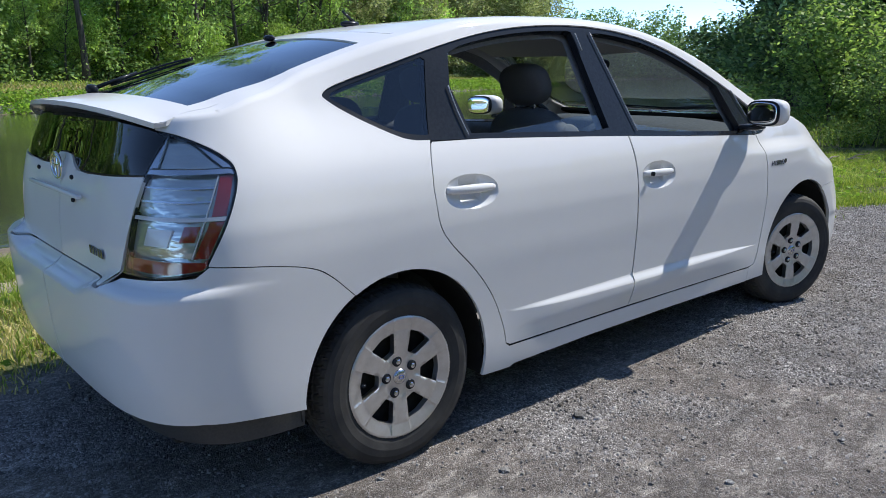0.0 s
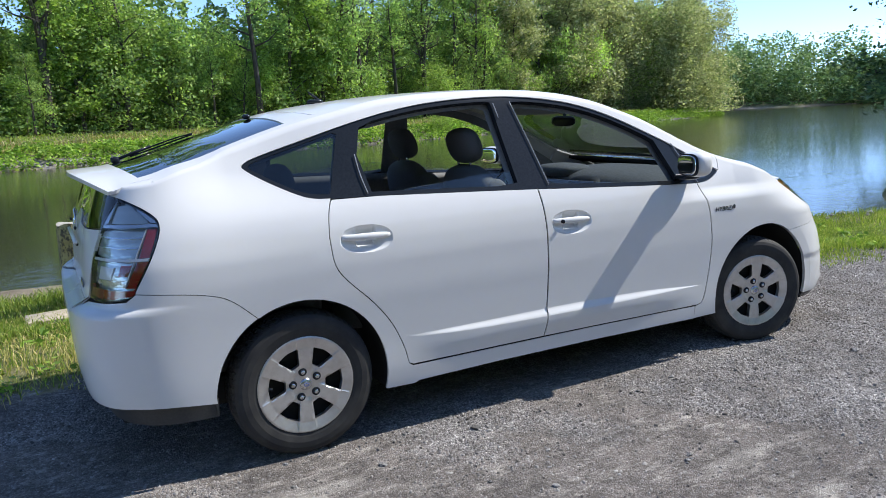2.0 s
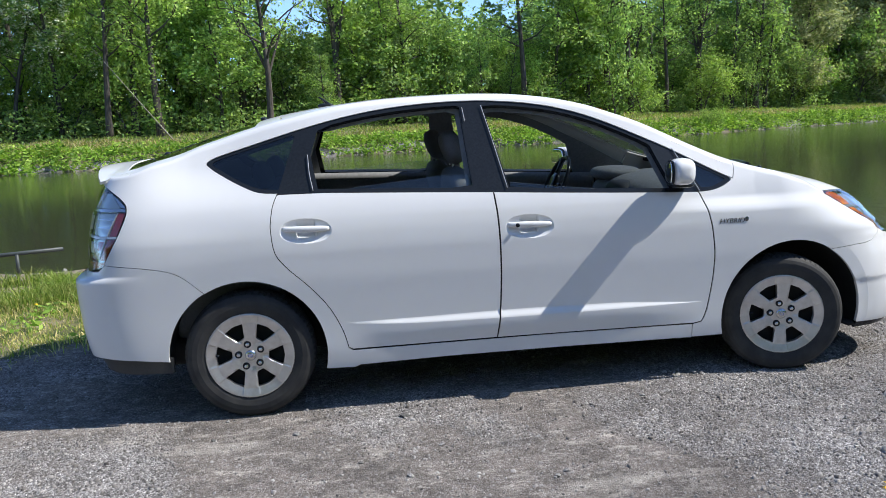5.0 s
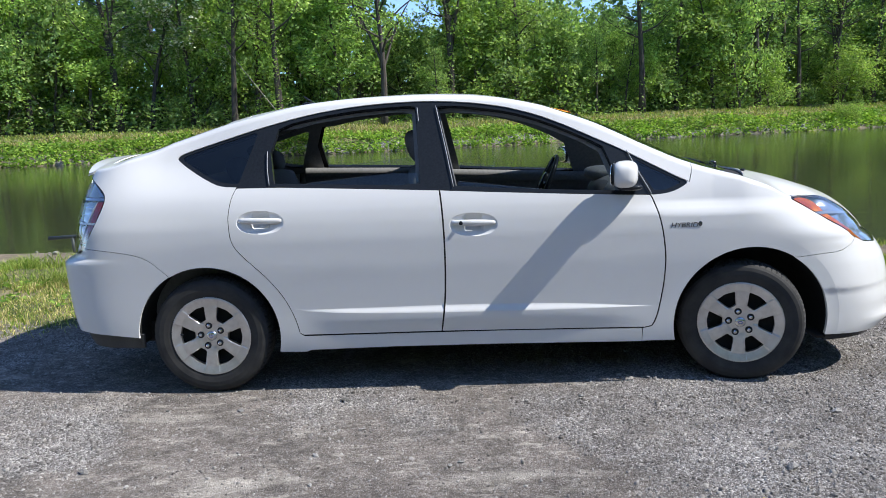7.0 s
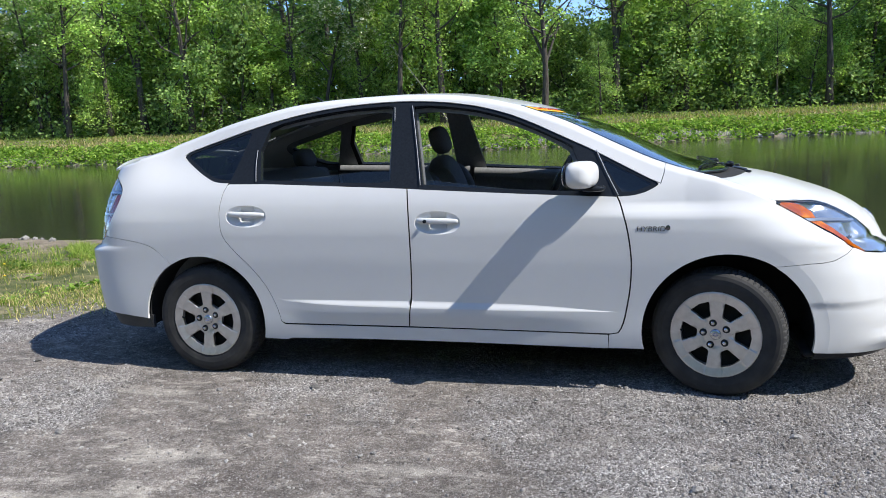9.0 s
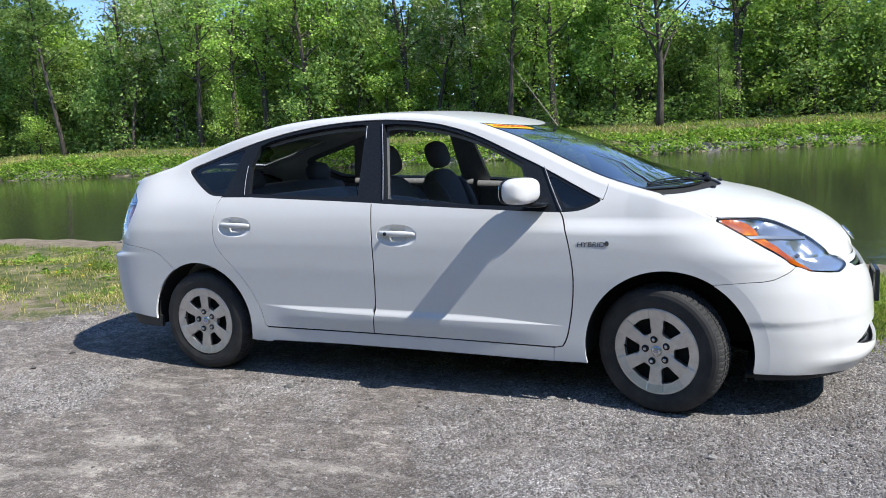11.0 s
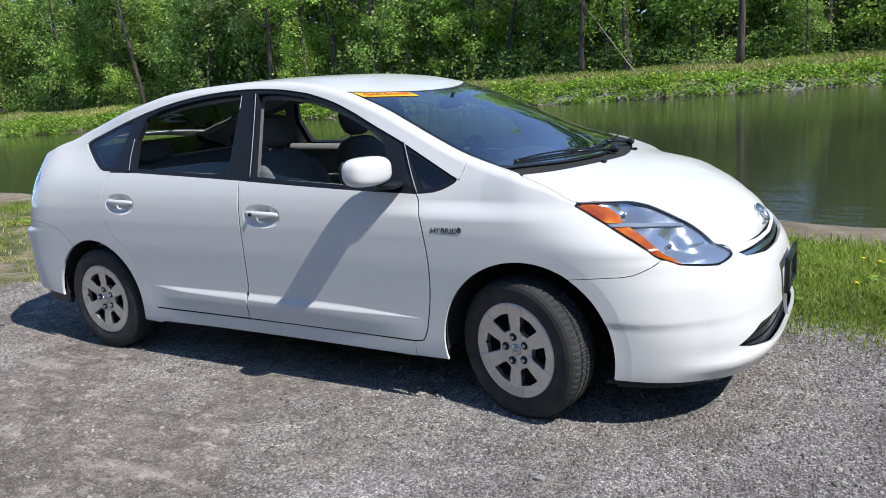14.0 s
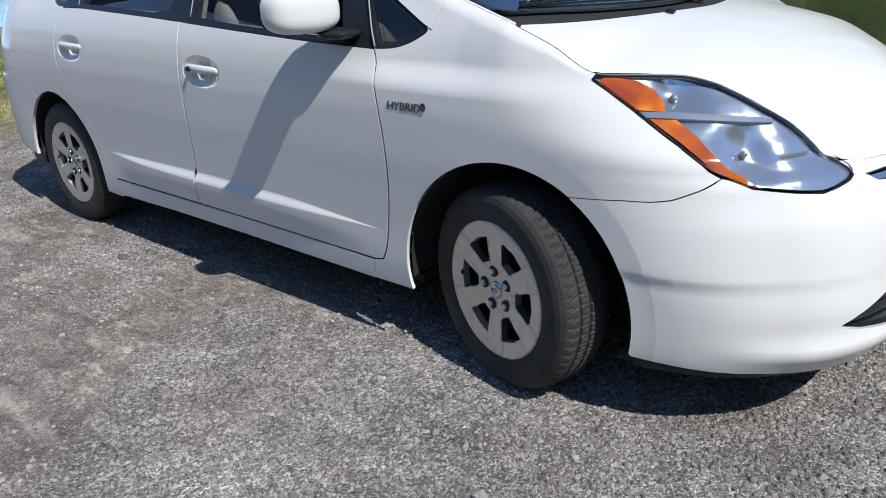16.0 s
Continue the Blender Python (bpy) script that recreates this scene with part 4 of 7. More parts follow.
for k in (0, 1):
    lamp = trimmed("headlamp", HEADLAMP, reflector_sheet, 0.011, REFLECTOR, car, mirror=k, gap=0.003, flange=-0.010, label="clear swept-back headlamp with amber corner")
    trimmed("lens", HEADLAMP, wall, 0.02, LENS, lamp, mirror=k, gap=0.002, flange=0.003)
    trimmed("lamp_rim", HEADLAMP, wall, 0.02, BLACK_TRIM, lamp, mirror=k, gap=0.0, offset=-0.002, flange=0.004, holes=[shrunk(HEADLAMP, 0.0022)])
    up = [(3.105, 0.908), (3.15, 0.888), (3.2, 0.865), (3.236, 0.849), (3.320, 0.843), (3.318, 0.865), (3.290, 0.890), (3.245, 0.907), (3.19, 0.915), (3.13, 0.918)]
    lo = [(3.266, 0.832), (3.322, 0.799), (3.379, 0.766), (3.432, 0.727), (3.480, 0.690), (3.500, 0.684), (3.494, 0.708), (3.458, 0.752), (3.412, 0.795), (3.352, 0.829)]
    trimmed("amber_reflector", clip_to(shrunk(HEADLAMP, 0.004), up), wall, 0.02, AMBER, lamp, mirror=k, gap=0.0, offset=-0.004, flange=0.012, label="amber side marker")
    trimmed("amber_reflector", lo, wall, 0.02, AMBER, lamp, mirror=k, gap=0.0, offset=-0.008, flange=0.012, label="amber turn signal")
    bar = [(3.240, 0.834), (3.36, 0.830), (3.50, 0.820), (3.645, 0.808), (3.645, 0.818), (3.50, 0.832), (3.36, 0.842), (3.240, 0.846)]
    trimmed("divider", clip_to(shrunk(HEADLAMP, 0.006), bar), wall, 0.012, LAMP_GREY, lamp, mirror=k, gap=0.0, offset=-0.005, flange=0.012, label="pale grey bar between the chambers")
    for c in ((3.36, 0.865), (3.545, 0.745)):
        p = reflector_sheet(np.array([c]))[0] - np.array((-0.62, 0.75, -0.1)) * 0.010
        v, f = blob(tuple(p), (0.010, 0.010, 0.010), 2.0, 14, 10)
        if k:
            v, f = [(a, -b, e) for a, b, e in v], [q[::-1] for q in f]
        mesh_object("bulb", v, f, LAMP_GREY, lamp)

    tail = trimmed("tail_lamp", TAILLAMP, wall, 0.025, LAMP_CELL, car, mirror=k, gap=0.004, offset=-0.026, flange=-0.024, label="tall clear and red tail lamp")
    trimmed("lens", TAILLAMP, wall, 0.02, LENS, tail, mirror=k, gap=0.003, flange=0.003)
    trimmed("lamp_rim", TAILLAMP, wall, 0.02, BLACK_TRIM, tail, mirror=k, gap=0.0, offset=-0.004, flange=0.03, holes=[shrunk(TAILLAMP, 0.0065)])

    def out_at(z):
        p = np.array(LAMP_R_OUT_S + TAIL_BOTTOM[:2])
        return float(np.interp(z, p[::-1, 1], p[::-1, 0]))

    def in_at(z):
        p = np.array(TAIL_IN)
        return float(np.interp(z, p[:, 1], p[:, 0]))

    def cell(name, z0, z1, a, b, mat, depth, label=""):
        poly = [(out_at(z0) + (in_at(z0) - out_at(z0)) * b, z0), (out_at(z0) + (in_at(z0) - out_at(z0)) * a, z0), (out_at(z1) + (in_at(z1) - out_at(z1)) * a, z1), (out_at(z1) + (in_at(z1) - out_at(z1)) * b, z1)]
        trimmed(name, clip_to(shrunk(TAILLAMP, 0.008), poly), wall, 0.02, mat, tail, mirror=k, gap=0.001, offset=-depth, flange=0.012, label=label)
    cell("red_reflector", 0.758, 0.795, 0.0, 1.0, RED_LENS, 0.006, "red lower band")
    cell("red_reflector", 0.802, 0.900, 0.03, 0.17, RED_LENS, 0.008, "red side strip")
    cell("red_reflector", 0.912, 1.018, 0.03, 0.17, RED_LENS, 0.008, "red side strip")
    cell("divider", 0.802, 1.018, 0.175, 0.195, PALE_BAR, 0.007)
    cell("divider", 0.900, 0.912, 0.03, 0.97, PALE_BAR, 0.006)
    cell("divider", 1.020, 1.034, 0.0, 0.97, SATIN, 0.004)
    cell("divider", 1.036, 1.100, 0.0, 0.12, SATIN, 0.004, "blue-grey satin frame")
    cell("divider", 1.036, 1.115, 0.86, 0.99, SATIN, 0.004, "blue-grey satin frame")
    cell("bulb_reflector", 0.806, 0.896, 0.20, 1.0, LAMP_CELL, 0.018)
    cell("bulb_reflector", 0.830, 0.880, 0.50, 0.80, PALE_BAR, 0.013)
    cell("bulb_reflector", 0.845, 0.890, 0.24, 0.40, RED_LENS, 0.014, "red bulb cover")
    cell("bulb_reflector", 0.918, 1.012, 0.20, 1.0, LAMP_CELL, 0.016)
    cell("bulb_reflector", 1.038, 1.105, 0.14, 0.86, LAMP_CELL, 0.013)
    for z in (0.948, 0.984):
        cell("flute", z, z + 0.007, 0.22, 0.96, SATIN, 0.010)

# ---- wheels ----
RIM_R, TYRE_R, TYRE_HALF = 0.203, 0.309, 0.093


def build_wheel():
    w = new("wheel")
    # tyre: outer face at negative y
    prof = [(0.196, 0.020), (0.199, 0.000), (0.206, -0.008), (0.222, -0.013), (0.245, -0.017), (0.268, -0.016), (0.284, -0.011), (0.295, -0.002), (0.302, 0.010), (0.3055, 0.022),
            (0.3075, 0.036), (0.3015, 0.039), (0.3015, 0.043), (0.3085, 0.046), (0.309, 0.068), (0.302, 0.071), (0.302, 0.077), (0.309, 0.080), (0.309, 0.102), (0.302, 0.105), (0.302, 0.109),
            (0.3075, 0.113), (0.3045, 0.130), (0.297, 0.146), (0.285, 0.158), (0.262, 0.165), (0.235, 0.163), (0.21, 0.155), (0.196, 0.140)]

    def blocks(i, j):
        r = prof[j][0]
        if j in (8, 9, 10, 21, 22, 23):
            return -0.0045 if (i + (j % 3 == 0)) % 5 == 0 else 0.0
        if j in (13, 14, 17, 18):
            return -0.0045 if (i + 2 * (j in (14, 18))) % 5 == 0 else 0.0
        return 0.0
    v, f = lathe(prof, 330, blocks)
    mesh_object("tyre", v, f, RUBBER, w, "black road tyre with worn tread", False)

    # wheel cover: dished disc with six openings
    def spoke_half(r):
        return np.interp(r, [0.06, 0.155, 0.19], [0.0235, 0.0335, 0.0365])

    def face(q):
        """Hollow dish with six raised flat spokes that run out over the ring."""
        r = np.hypot(q[:, 0], q[:, 1])
        y = np.interp(r, [0.0, 0.03, 0.06, 0.10, 0.150, 0.160, 0.197, 0.2005, 0.204], [0.002, 0.002, 0.003, -0.001, -0.004, -0.003, -0.0125, -0.0115, 0.002])
        th = np.arctan2(q[:, 1], q[:, 0]) - math.radians(30)
        off = np.abs(r * np.sin(th - np.round(th / math.radians(60)) * math.radians(60)))
        y = y - 0.0035 * step(spoke_half(r) + 0.0022, spoke_half(r) - 0.0012, off) * step(0.052, 0.070, r) * step(0.198, 0.192, r)
        return np.stack([q[:, 0], y, q[:, 1]], 1)

    def window(a):
        """Opening between two spokes, with straight sides and small round corners."""
        def at(r, off):
            return (r * math.cos(a) - off * math.sin(a), r * math.sin(a) + off * math.cos(a))

        def half(r):
            return (r * math.sin(math.radians(30)) - float(spoke_half(r)) - 0.002) / math.cos(math.radians(30))
        corners = [(0.082, half(0.086)), (0.147, half(0.152)), (0.1555, 0.0), (0.147, -half(0.152)), (0.082, -half(0.086))]
        out = []
        n = len(corners)
        for i in range(n):
            p, q, t = (np.array(corners[(i + k) % n]) for k in (-1, 0, 1))
            c = 0.007 / np.linalg.norm(p - q), 0.007 / np.linalg.norm(t - q)
            for k in np.linspace(0, 1, 5):
                u, v = q + (p - q) * min(c[0], 0.45), q + (t - q) * min(c[1], 0.45)
                out.append((1 - k) ** 2 * u + 2 * k * (1 - k) * q + k * k * v)
        return [at(r, o) for r, o in out]
    spoke_rows = []
    for i in range(6):
        c, sn = math.cos(math.radians(30 + 60 * i)), math.sin(math.radians(30 + 60 * i))
        for r in np.arange(0.066, 0.197, 0.007):
            for d in (-0.0012, 0.0022):
                for side in (-1, 1):
                    o = side * (float(spoke_half(r)) + d)
                    spoke_rows.append((r * c - o * sn, r * sn + o * c))
    rim_edge = [(RIM_R * math.cos(a), RIM_R * math.sin(a)) for a in np.linspace(0, 2 * math.pi, 96, endpoint=False)]
    cover = trimmed("rim", rim_edge, face, 0.009, ALLOY, w, holes=[window(math.radians(60 * i)) for i in range(6)], extra=spoke_rows + [(r * math.cos(a), r * math.sin(a)) for r in (0.161, 0.179, 0.191, 0.1975, 0.2005) for a in np.linspace(0, 2 * math.pi, 120, endpoint=False)], gap=0.0, flange=0.024, depth_dir=(0, -1, 0), label="silver six-spoke wheel cover")
    cover.scale = (1.035, 1.0, 1.035)
    v, f = lathe([(0.0, 0.052), (0.12, 0.052), (0.17, 0.048), (0.19, 0.03), (0.199, 0.012)], 48)
    mesh_object("brake_side", v, f, UNDER, w)
    v, f = lathe([(0.0, -0.0075), (0.012, -0.0072), (0.021, -0.005), (0.0255, -0.001), (0.027, 0.004)], 40)
    mesh_object("hub_cap", v, f, SATIN, w, "silver hub cap with a plain blue mark")
    v, f = joined([tube([(0.010 * math.cos(a), -0.0082, 0.006 * math.sin(a)) for a in np.linspace(0, 2 * math.pi, 21)], 0.0012, 5, False)])
    mesh_object("cap_mark", v, f, HUB_BLUE, w)
    for i in range(5):
        a = math.radians(90 + 72 * i + 14)
        cx, cz = 0.056 * math.cos(a), 0.056 * math.sin(a)
        v, f = lathe([(0.0175, 0.003), (0.0172, -0.0022), (0.0160, -0.0026), (0.0, -0.0024)], 24)
        mesh_object("nut_well", [(x + cx, y, z + cz) for x, y, z in v], f, BLACK_TRIM, w)
        v, f = lathe([(0.0, -0.0095), (0.006, -0.0095), (0.0095, -0.0075), (0.0102, -0.001)], 6)
        mesh_object("wheel_nut", [(x + cx, y, z + cz) for x, y, z in v], f, SATIN, w, smooth=False)
    # valve
    v, f = tube([(-0.158, -0.006, 0.004), (-0.146, -0.014, 0.004)], 0.0055, 8)
    mesh_object("valve", v, f, BLACK_TRIM, w)
    w.parent = car
    tagged(w, "road wheel with silver cover and black tyre")
    return w


HUB_BLUE = material("hub_mark_blue", (0.04, 0.09, 0.35), 0.3)
wheel = build_wheel()
STEER = 15.0
wheel.matrix_basis = pose(0.003, -0.842, 0.305, 0, 3, 0)
copy_thing(wheel, pose(2.70, -0.850, 0.305, 0, 0, -STEER) @ pose(0, 0, 0, 0, 2, 0))
copy_thing(wheel, pose(0.003, 0.842, 0.305, 0, 0, 180))
copy_thing(wheel, pose(2.70, 0.835, 0.305, 0, 0, 180 - STEER))

# wheel wells and underside
for (cx, cz, r), inner in ((ARCH_R, 0.52), (ARCH_F, 0.46)):
    for sgn in (-1, 1):
        vs, fs = [], []
        ang = np.linspace(math.radians(-14), math.radians(187), 40)
        for a in ang:
            for y, rr in ((0.842, r + 0.004), (0.80, r + 0.012), (inner, r + 0.012), (inner, 0.05)):
                vs.append((cx + rr * math.cos(a), sgn * y, cz + rr * math.sin(a)))
        for i in range(len(ang) - 1):
            for j in range(3):
                q = (i * 4 + j, i * 4 + j + 1, i * 4 + j + 5, i * 4 + j + 4)
                fs.append(q)
        mesh_object("wheel_well", vs, fs, UNDER, car)
bm = box(1.37, 0, 0.215, 1.92, 1.52, 0.03)
box(1.37, 0, 0.245, 3.9, 0.92, 0.05, 0, bm)
box(-0.45, 0, 0.30, 0.5, 1.40, 0.12, 0.02, bm)
box(3.28, 0, 0.22, 0.36, 1.2, 0.06, 0.01, bm)
part("underbody", bm, UNDER, car, smooth=False)
# unseen tray added below the front bumper to block light leaking through
rim_line = wall(np.array([(s, 0.212) for s in np.linspace(way_at(0.212, x=3.10), S_C, 30)]))
vs, fs = [], []
for p in rim_line:
    for z in (0.206, 0.224):
        for sgn in (-1, 1):
            vs.append((p[0] - 0.012, sgn * max(abs(p[1]) - 0.010, 0.001), z))
for i in range(len(rim_line) - 1):
    a, b = i * 4, i * 4 + 4
    fs += [(a, b, b + 1, a + 1), (a + 2, a + 3, b + 3, b + 2), (a, a + 2, b + 2, b), (a + 1, b + 1, b + 3, a + 3)]
fs += [(0, 1, 3, 2)]
mesh_object("splash_tray", vs, fs, UNDER, car)

# ---- door mirrors ----
for sgn in (-1, 1):
    mir = new("door_mirror")
    mir.parent = car
    tagged(mir, "white door mirror on a black foot")
    v, f = blob((2.100, sgn * 0.960, 1.078), (0.062, 0.106, 0.064), 3.0, 40, 26)
    vv = []
    for x, y, z in v:
        out = abs(y) - 0.852
        z2 = 1.078 + (z - 1.078) * (1.0 - 0.10 * (0.2 - out)) + 0.05 * (out - 0.1) * 0.3
        if x < 2.047:
            x = 2.047 - (2.047 - x) * 0.2
        x = x - 0.24 * (out - 0.10)
        vv.append((x, y, z2))
    mesh_object("housing", vv, f, PAINT, mir)
    v, f = blob((2.037, sgn * 0.962, 1.078), (0.006, 0.082, 0.050), 3.2, 28, 16)
    v = [(x - 0.24 * (abs(y) - 0.952), y, z) for x, y, z in v]
    mesh_object("mirror_pane", v, f, MIRROR, mir, "dark reflecting mirror pane")
    v, f = blob((2.047, sgn * 0.962, 1.078), (0.006, 0.092, 0.058), 3.2, 28, 16)
    v = [(x - 0.24 * (abs(y) - 0.952), y, z) for x, y, z in v]
    mesh_object("mirror_rim", v, f, BLACK_TRIM, mir)
    v, f = blob((2.142, sgn * 0.858, 1.006), (0.060, 0.062, 0.016), 2.8, 24, 14)
    mesh_object("foot", v, f, BLACK_TRIM, mir, "black mirror foot")

# ---- cabin ----
both("door_lining", [(0.46, 0.32), (1.19, 0.32), (1.20, 1.03), (0.20, 1.06), (0.20, 0.72), (0.34, 0.58), (0.43, 0.45)], wall, 0.08, LINING, car, offset=-0.075, flange=0.0, gap=0.0)
both("door_lining", [(1.21, 0.32), (2.24, 0.32), (2.24, 0.965), (1.21, 1.025)], wall, 0.08, LINING, car, offset=-0.075, flange=0.0, gap=0.0)
for k, sgn in ((0, -1), (1, 1)):
    # ledge between lining and skin, arm rests
    for x0, x1, z0, z1 in ((0.22, 1.19, 1.056, 1.024), (1.22, 2.22, 1.012, 0.962)):
        n = 14
        vs, fs = [], []
        for t in np.linspace(0, 1, n):
            x, z = x0 + (x1 - x0) * t, z0 + (z1 - z0) * t
            yo = -float(wall(np.array([[x, z]]))[0, 1])
            vs += [(x, sgn * (yo - 0.012), z), (x, sgn * (yo - 0.10), z + 0.006), (x, sgn * (yo - 0.115), z - 0.03), (x, sgn * (yo - 0.10), z - 0.06)]
        for i in range(n - 1):
            fs += [(i * 4 + j, i * 4 + j + 1, i * 4 + j + 5, i * 4 + j + 4) for j in range(3)]
        mesh_object("door_top", vs, fs, LINING, car)
    bm = box(0.72, sgn * 0.735, 0.80, 0.62, 0.10, 0.07, 0.025)
    box(1.70, sgn * 0.735, 0.76, 0.70, 0.10, 0.07, 0.025, bm)
    part("arm_rest", bm, LINING, car)
pillars = DLO_REAR[::-1][:-1] + [(x, z - 0.001) for x, z in BELT] + DLO_FRONT[::-1][1:] + DLO_TOP[::-1][1:]
grown = [(0.345, 1.07), (0.32, 1.235), (0.37, 1.36)] + [(x, z - 0.030) for x, z in DLO_TOP if 0.42 < x < 1.05] + [(1.07, 1.42), (1.09, 1.05)] + [(0.7, 1.03), (0.45, 1.05)]
grown_f = [(1.30, 1.03), (1.215, 1.42)] + [(x, z - 0.032) for x, z in DLO_TOP if 1.25 < x < 1.98] + [(2.02, 1.195), (2.10, 0.985), (1.6, 1.005)]
both("pillar_lining", pillars, wall, 0.06, LINING, car, offset=-0.05, holes=[grown, grown_f, QUARTER], gap=-0.02, flange=0.0)
trimmed("headliner", plan_both([(1.86 - 0.08 * y * y, -y * 0.56) for y in ys] + side_run(1.75, 0.15, 0.05, 20) + [(0.10, -y * 0.56) for y in ys[::-1]]), top, 0.1, HEADLINER, car, offset=-0.04, flange=0.0, gap=0.0)
bm = box(1.365, 0, 0.30, 1.90, 1.5, 0.03)
box(1.2, 0, 0.296, 2.5, 0.88, 0.03, 0, bm)
part("cabin_floor", bm, LINING, car, smooth=False)
bm = box(-0.10, 0, 0.70, 0.55, 1.30, 0.72, 0.05)
box(-0.42, 0, 0.72, 0.4, 1.2, 0.5, 0.05, bm)
part("boot_trim", bm, LINING, car, smooth=False)


def front_seat(y):
    seat = new("front_seat")
    seat.parent = car
    tagged(seat, "dark grey cloth front seat with head rest")
    lean = pose(0, 0, 0, 0, -19, 0)
    v, f = blob((1.45, y, 0.50), (0.27, 0.25, 0.085), 3.2)
    mesh_object("cushion", v, f, CLOTH, seat)
    v, f = blob((1.165, y, 0.83), (0.085, 0.25, 0.31), 3.0, turn=lean)
    mesh_object("backrest", v, f, CLOTH, seat)
    for s in (-1, 1):
        v, f = blob((1.20, y - s * 0.20, 0.80), (0.09, 0.055, 0.27), 2.6, turn=lean)
        mesh_object("bolster", v, f, CLOTH, seat)
    v, f = blob((1.075, y, 1.225), (0.055, 0.135, 0.092), 2.7, turn=lean)
    mesh_object("head_rest", v, f, CLOTH, seat)
    for s in (-1, 1):
        v, f = tube([(1.075, y + s * 0.06, 1.08), (1.07, y + s * 0.06, 1.19)], 0.007, 8)
        mesh_object("post", v, f, SATIN, seat)
    return seat


front_seat(-0.37)
front_seat(0.37)
bench = new("rear_seat")
bench.parent = car
tagged(bench, "dark grey cloth rear bench with head rests")
v, f = blob((0.50, 0, 0.50), (0.28, 0.66, 0.10), 4.0)
mesh_object("cushion", v, f, CLOTH, bench)
v, f = blob((0.20, 0, 0.80), (0.09, 0.65, 0.30), 4.0, turn=pose(0, 0, 0, 0, -22, 0))
mesh_object("backrest", v, f, CLOTH, bench)
for y in (-0.40, 0.40):
    v, f = blob((0.085, y, 1.13), (0.05, 0.13, 0.07), 2.7, turn=pose(0, 0, 0, 0, -18, 0))
    mesh_object("head_rest", v, f, CLOTH, bench)
dash = new("dashboard")
dash.parent = car
tagged(dash, "dark grey moulded dashboard")
v, f = blob((2.42, 0, 0.86), (0.30, 0.74, 0.15), 3.4, 40, 20)
mesh_object("dash_body", [(x, y, z + 0.06 * (x - 2.42) - 0.03 * (y / 0.74) ** 2) for x, y, z in v], f, LINING, dash)
v, f = blob((2.25, 0.36, 0.985), (0.14, 0.20, 0.045), 2.8)
mesh_object("binnacle", v, f, LINING, dash)
v, f = blob((2.16, -0.02, 0.82), (0.09, 0.17, 0.15), 3.2)
mesh_object("centre_console", v, f, GREY_PLASTIC, dash)
wheel_turn = pose(1.85, 0.37, 0.93, 0, -65, 0)
ring = tube([(0.185 * math.cos(a), 0.185 * math.sin(a), 0) for a in np.linspace(0, 2 * math.pi, 41)], 0.014, 10, False)
spokes = [tube([(0.03 * math.cos(a), 0.03 * math.sin(a), 0.01), (0.18 * math.cos(a), 0.18 * math.sin(a), 0)], 0.016, 8) for a in (0.35, math.pi - 0.35, -math.pi / 2)]
hub_pad = blob((0, 0, 0.012), (0.07, 0.06, 0.025), 2.8)
v, f = joined([ring, *spokes, hub_pad])
mesh_object("steering_wheel", [tuple(wheel_turn @ Vector(q)) for q in v], f, BLACK_TRIM, car, "black three-spoke steering wheel")
v, f = blob((1.99, 0.0, 1.315), (0.014, 0.115, 0.032), 3.0)
im = mesh_object("inner_mirror", v, f, BLACK_TRIM, car, "black inside mirror")
v, f = tube([(1.99, 0, 1.33), (2.01, 0, 1.365)], 0.01)
mesh_object("stalk", v, f, BLACK_TRIM, im)

# ---- wipers, aerial, badges, sticker ----
def on_top(x, y, lift=0.0):
    p = top(np.array([[x, y]]))[0]
    return (p[0], p[1], p[2] + lift)


def wiper(name, base, elbow, tip0, tip1, label):
    w = new(name)
    w.parent = car
    tagged(w, label)
    v, f = tube([on_top(*base, 0.010), on_top(*elbow, 0.022)], [0.008, 0.005], 8)
    mesh_object("arm", v, f, BLACK_TRIM, w)
    v, f = joined([tube([on_top(tip0[0] + (tip1[0] - tip0[0]) * t, tip0[1] + (tip1[1] - tip0[1]) * t, 0.010 + 0.008 * math.sin(math.pi * t)) for t in np.linspace(0, 1, 12)], 0.004, 6),
                   tube([on_top(tip0[0] + (tip1[0] - tip0[0]) * t, tip0[1] + (tip1[1] - tip0[1]) * t, 0.005) for t in np.linspace(0, 1, 12)], 0.004, 6)])
    mesh_object("blade", v, f, BLACK_TRIM, w)
    v, f = blob(on_top(*base, 0.010), (0.022, 0.022, 0.018), 2.4, 16, 10)
    mesh_object("pivot", v, f, BLACK_TRIM, w)


wiper("windshield_wiper", (2.845, 0.10), (2.745, -0.24), (2.775, 0.08), (2.632, -0.62), "black windshield wiper at rest")
wiper("windshield_wiper", (2.800, 0.52), (2.755, 0.26), (2.700, 0.62), (2.765, 0.02), "black windshield wiper at rest")
wiper("rear_wiper", (-0.53, 0.30), (-0.36, 0.30), (-0.46, 0.305), (-0.16, 0.24), "black rear window wiper")
v, f = joined([blob(on_top(0.42, 0, 0.008), (0.045, 0.018, 0.014), 2.2, 18, 10), tube([on_top(0.44, 0, 0.014), on_top(0.385, 0, 0.062)], [0.008, 0.004], 8)])
mesh_object("aerial", v, f, BLACK_TRIM, car, "short black roof aerial")
v, f = blob(on_top(0.07, 0.04, 0.010), (0.02, 0.03, 0.012), 2.4, 14, 8)
mesh_object("washer_nozzle", v, f, BLACK_TRIM, car)
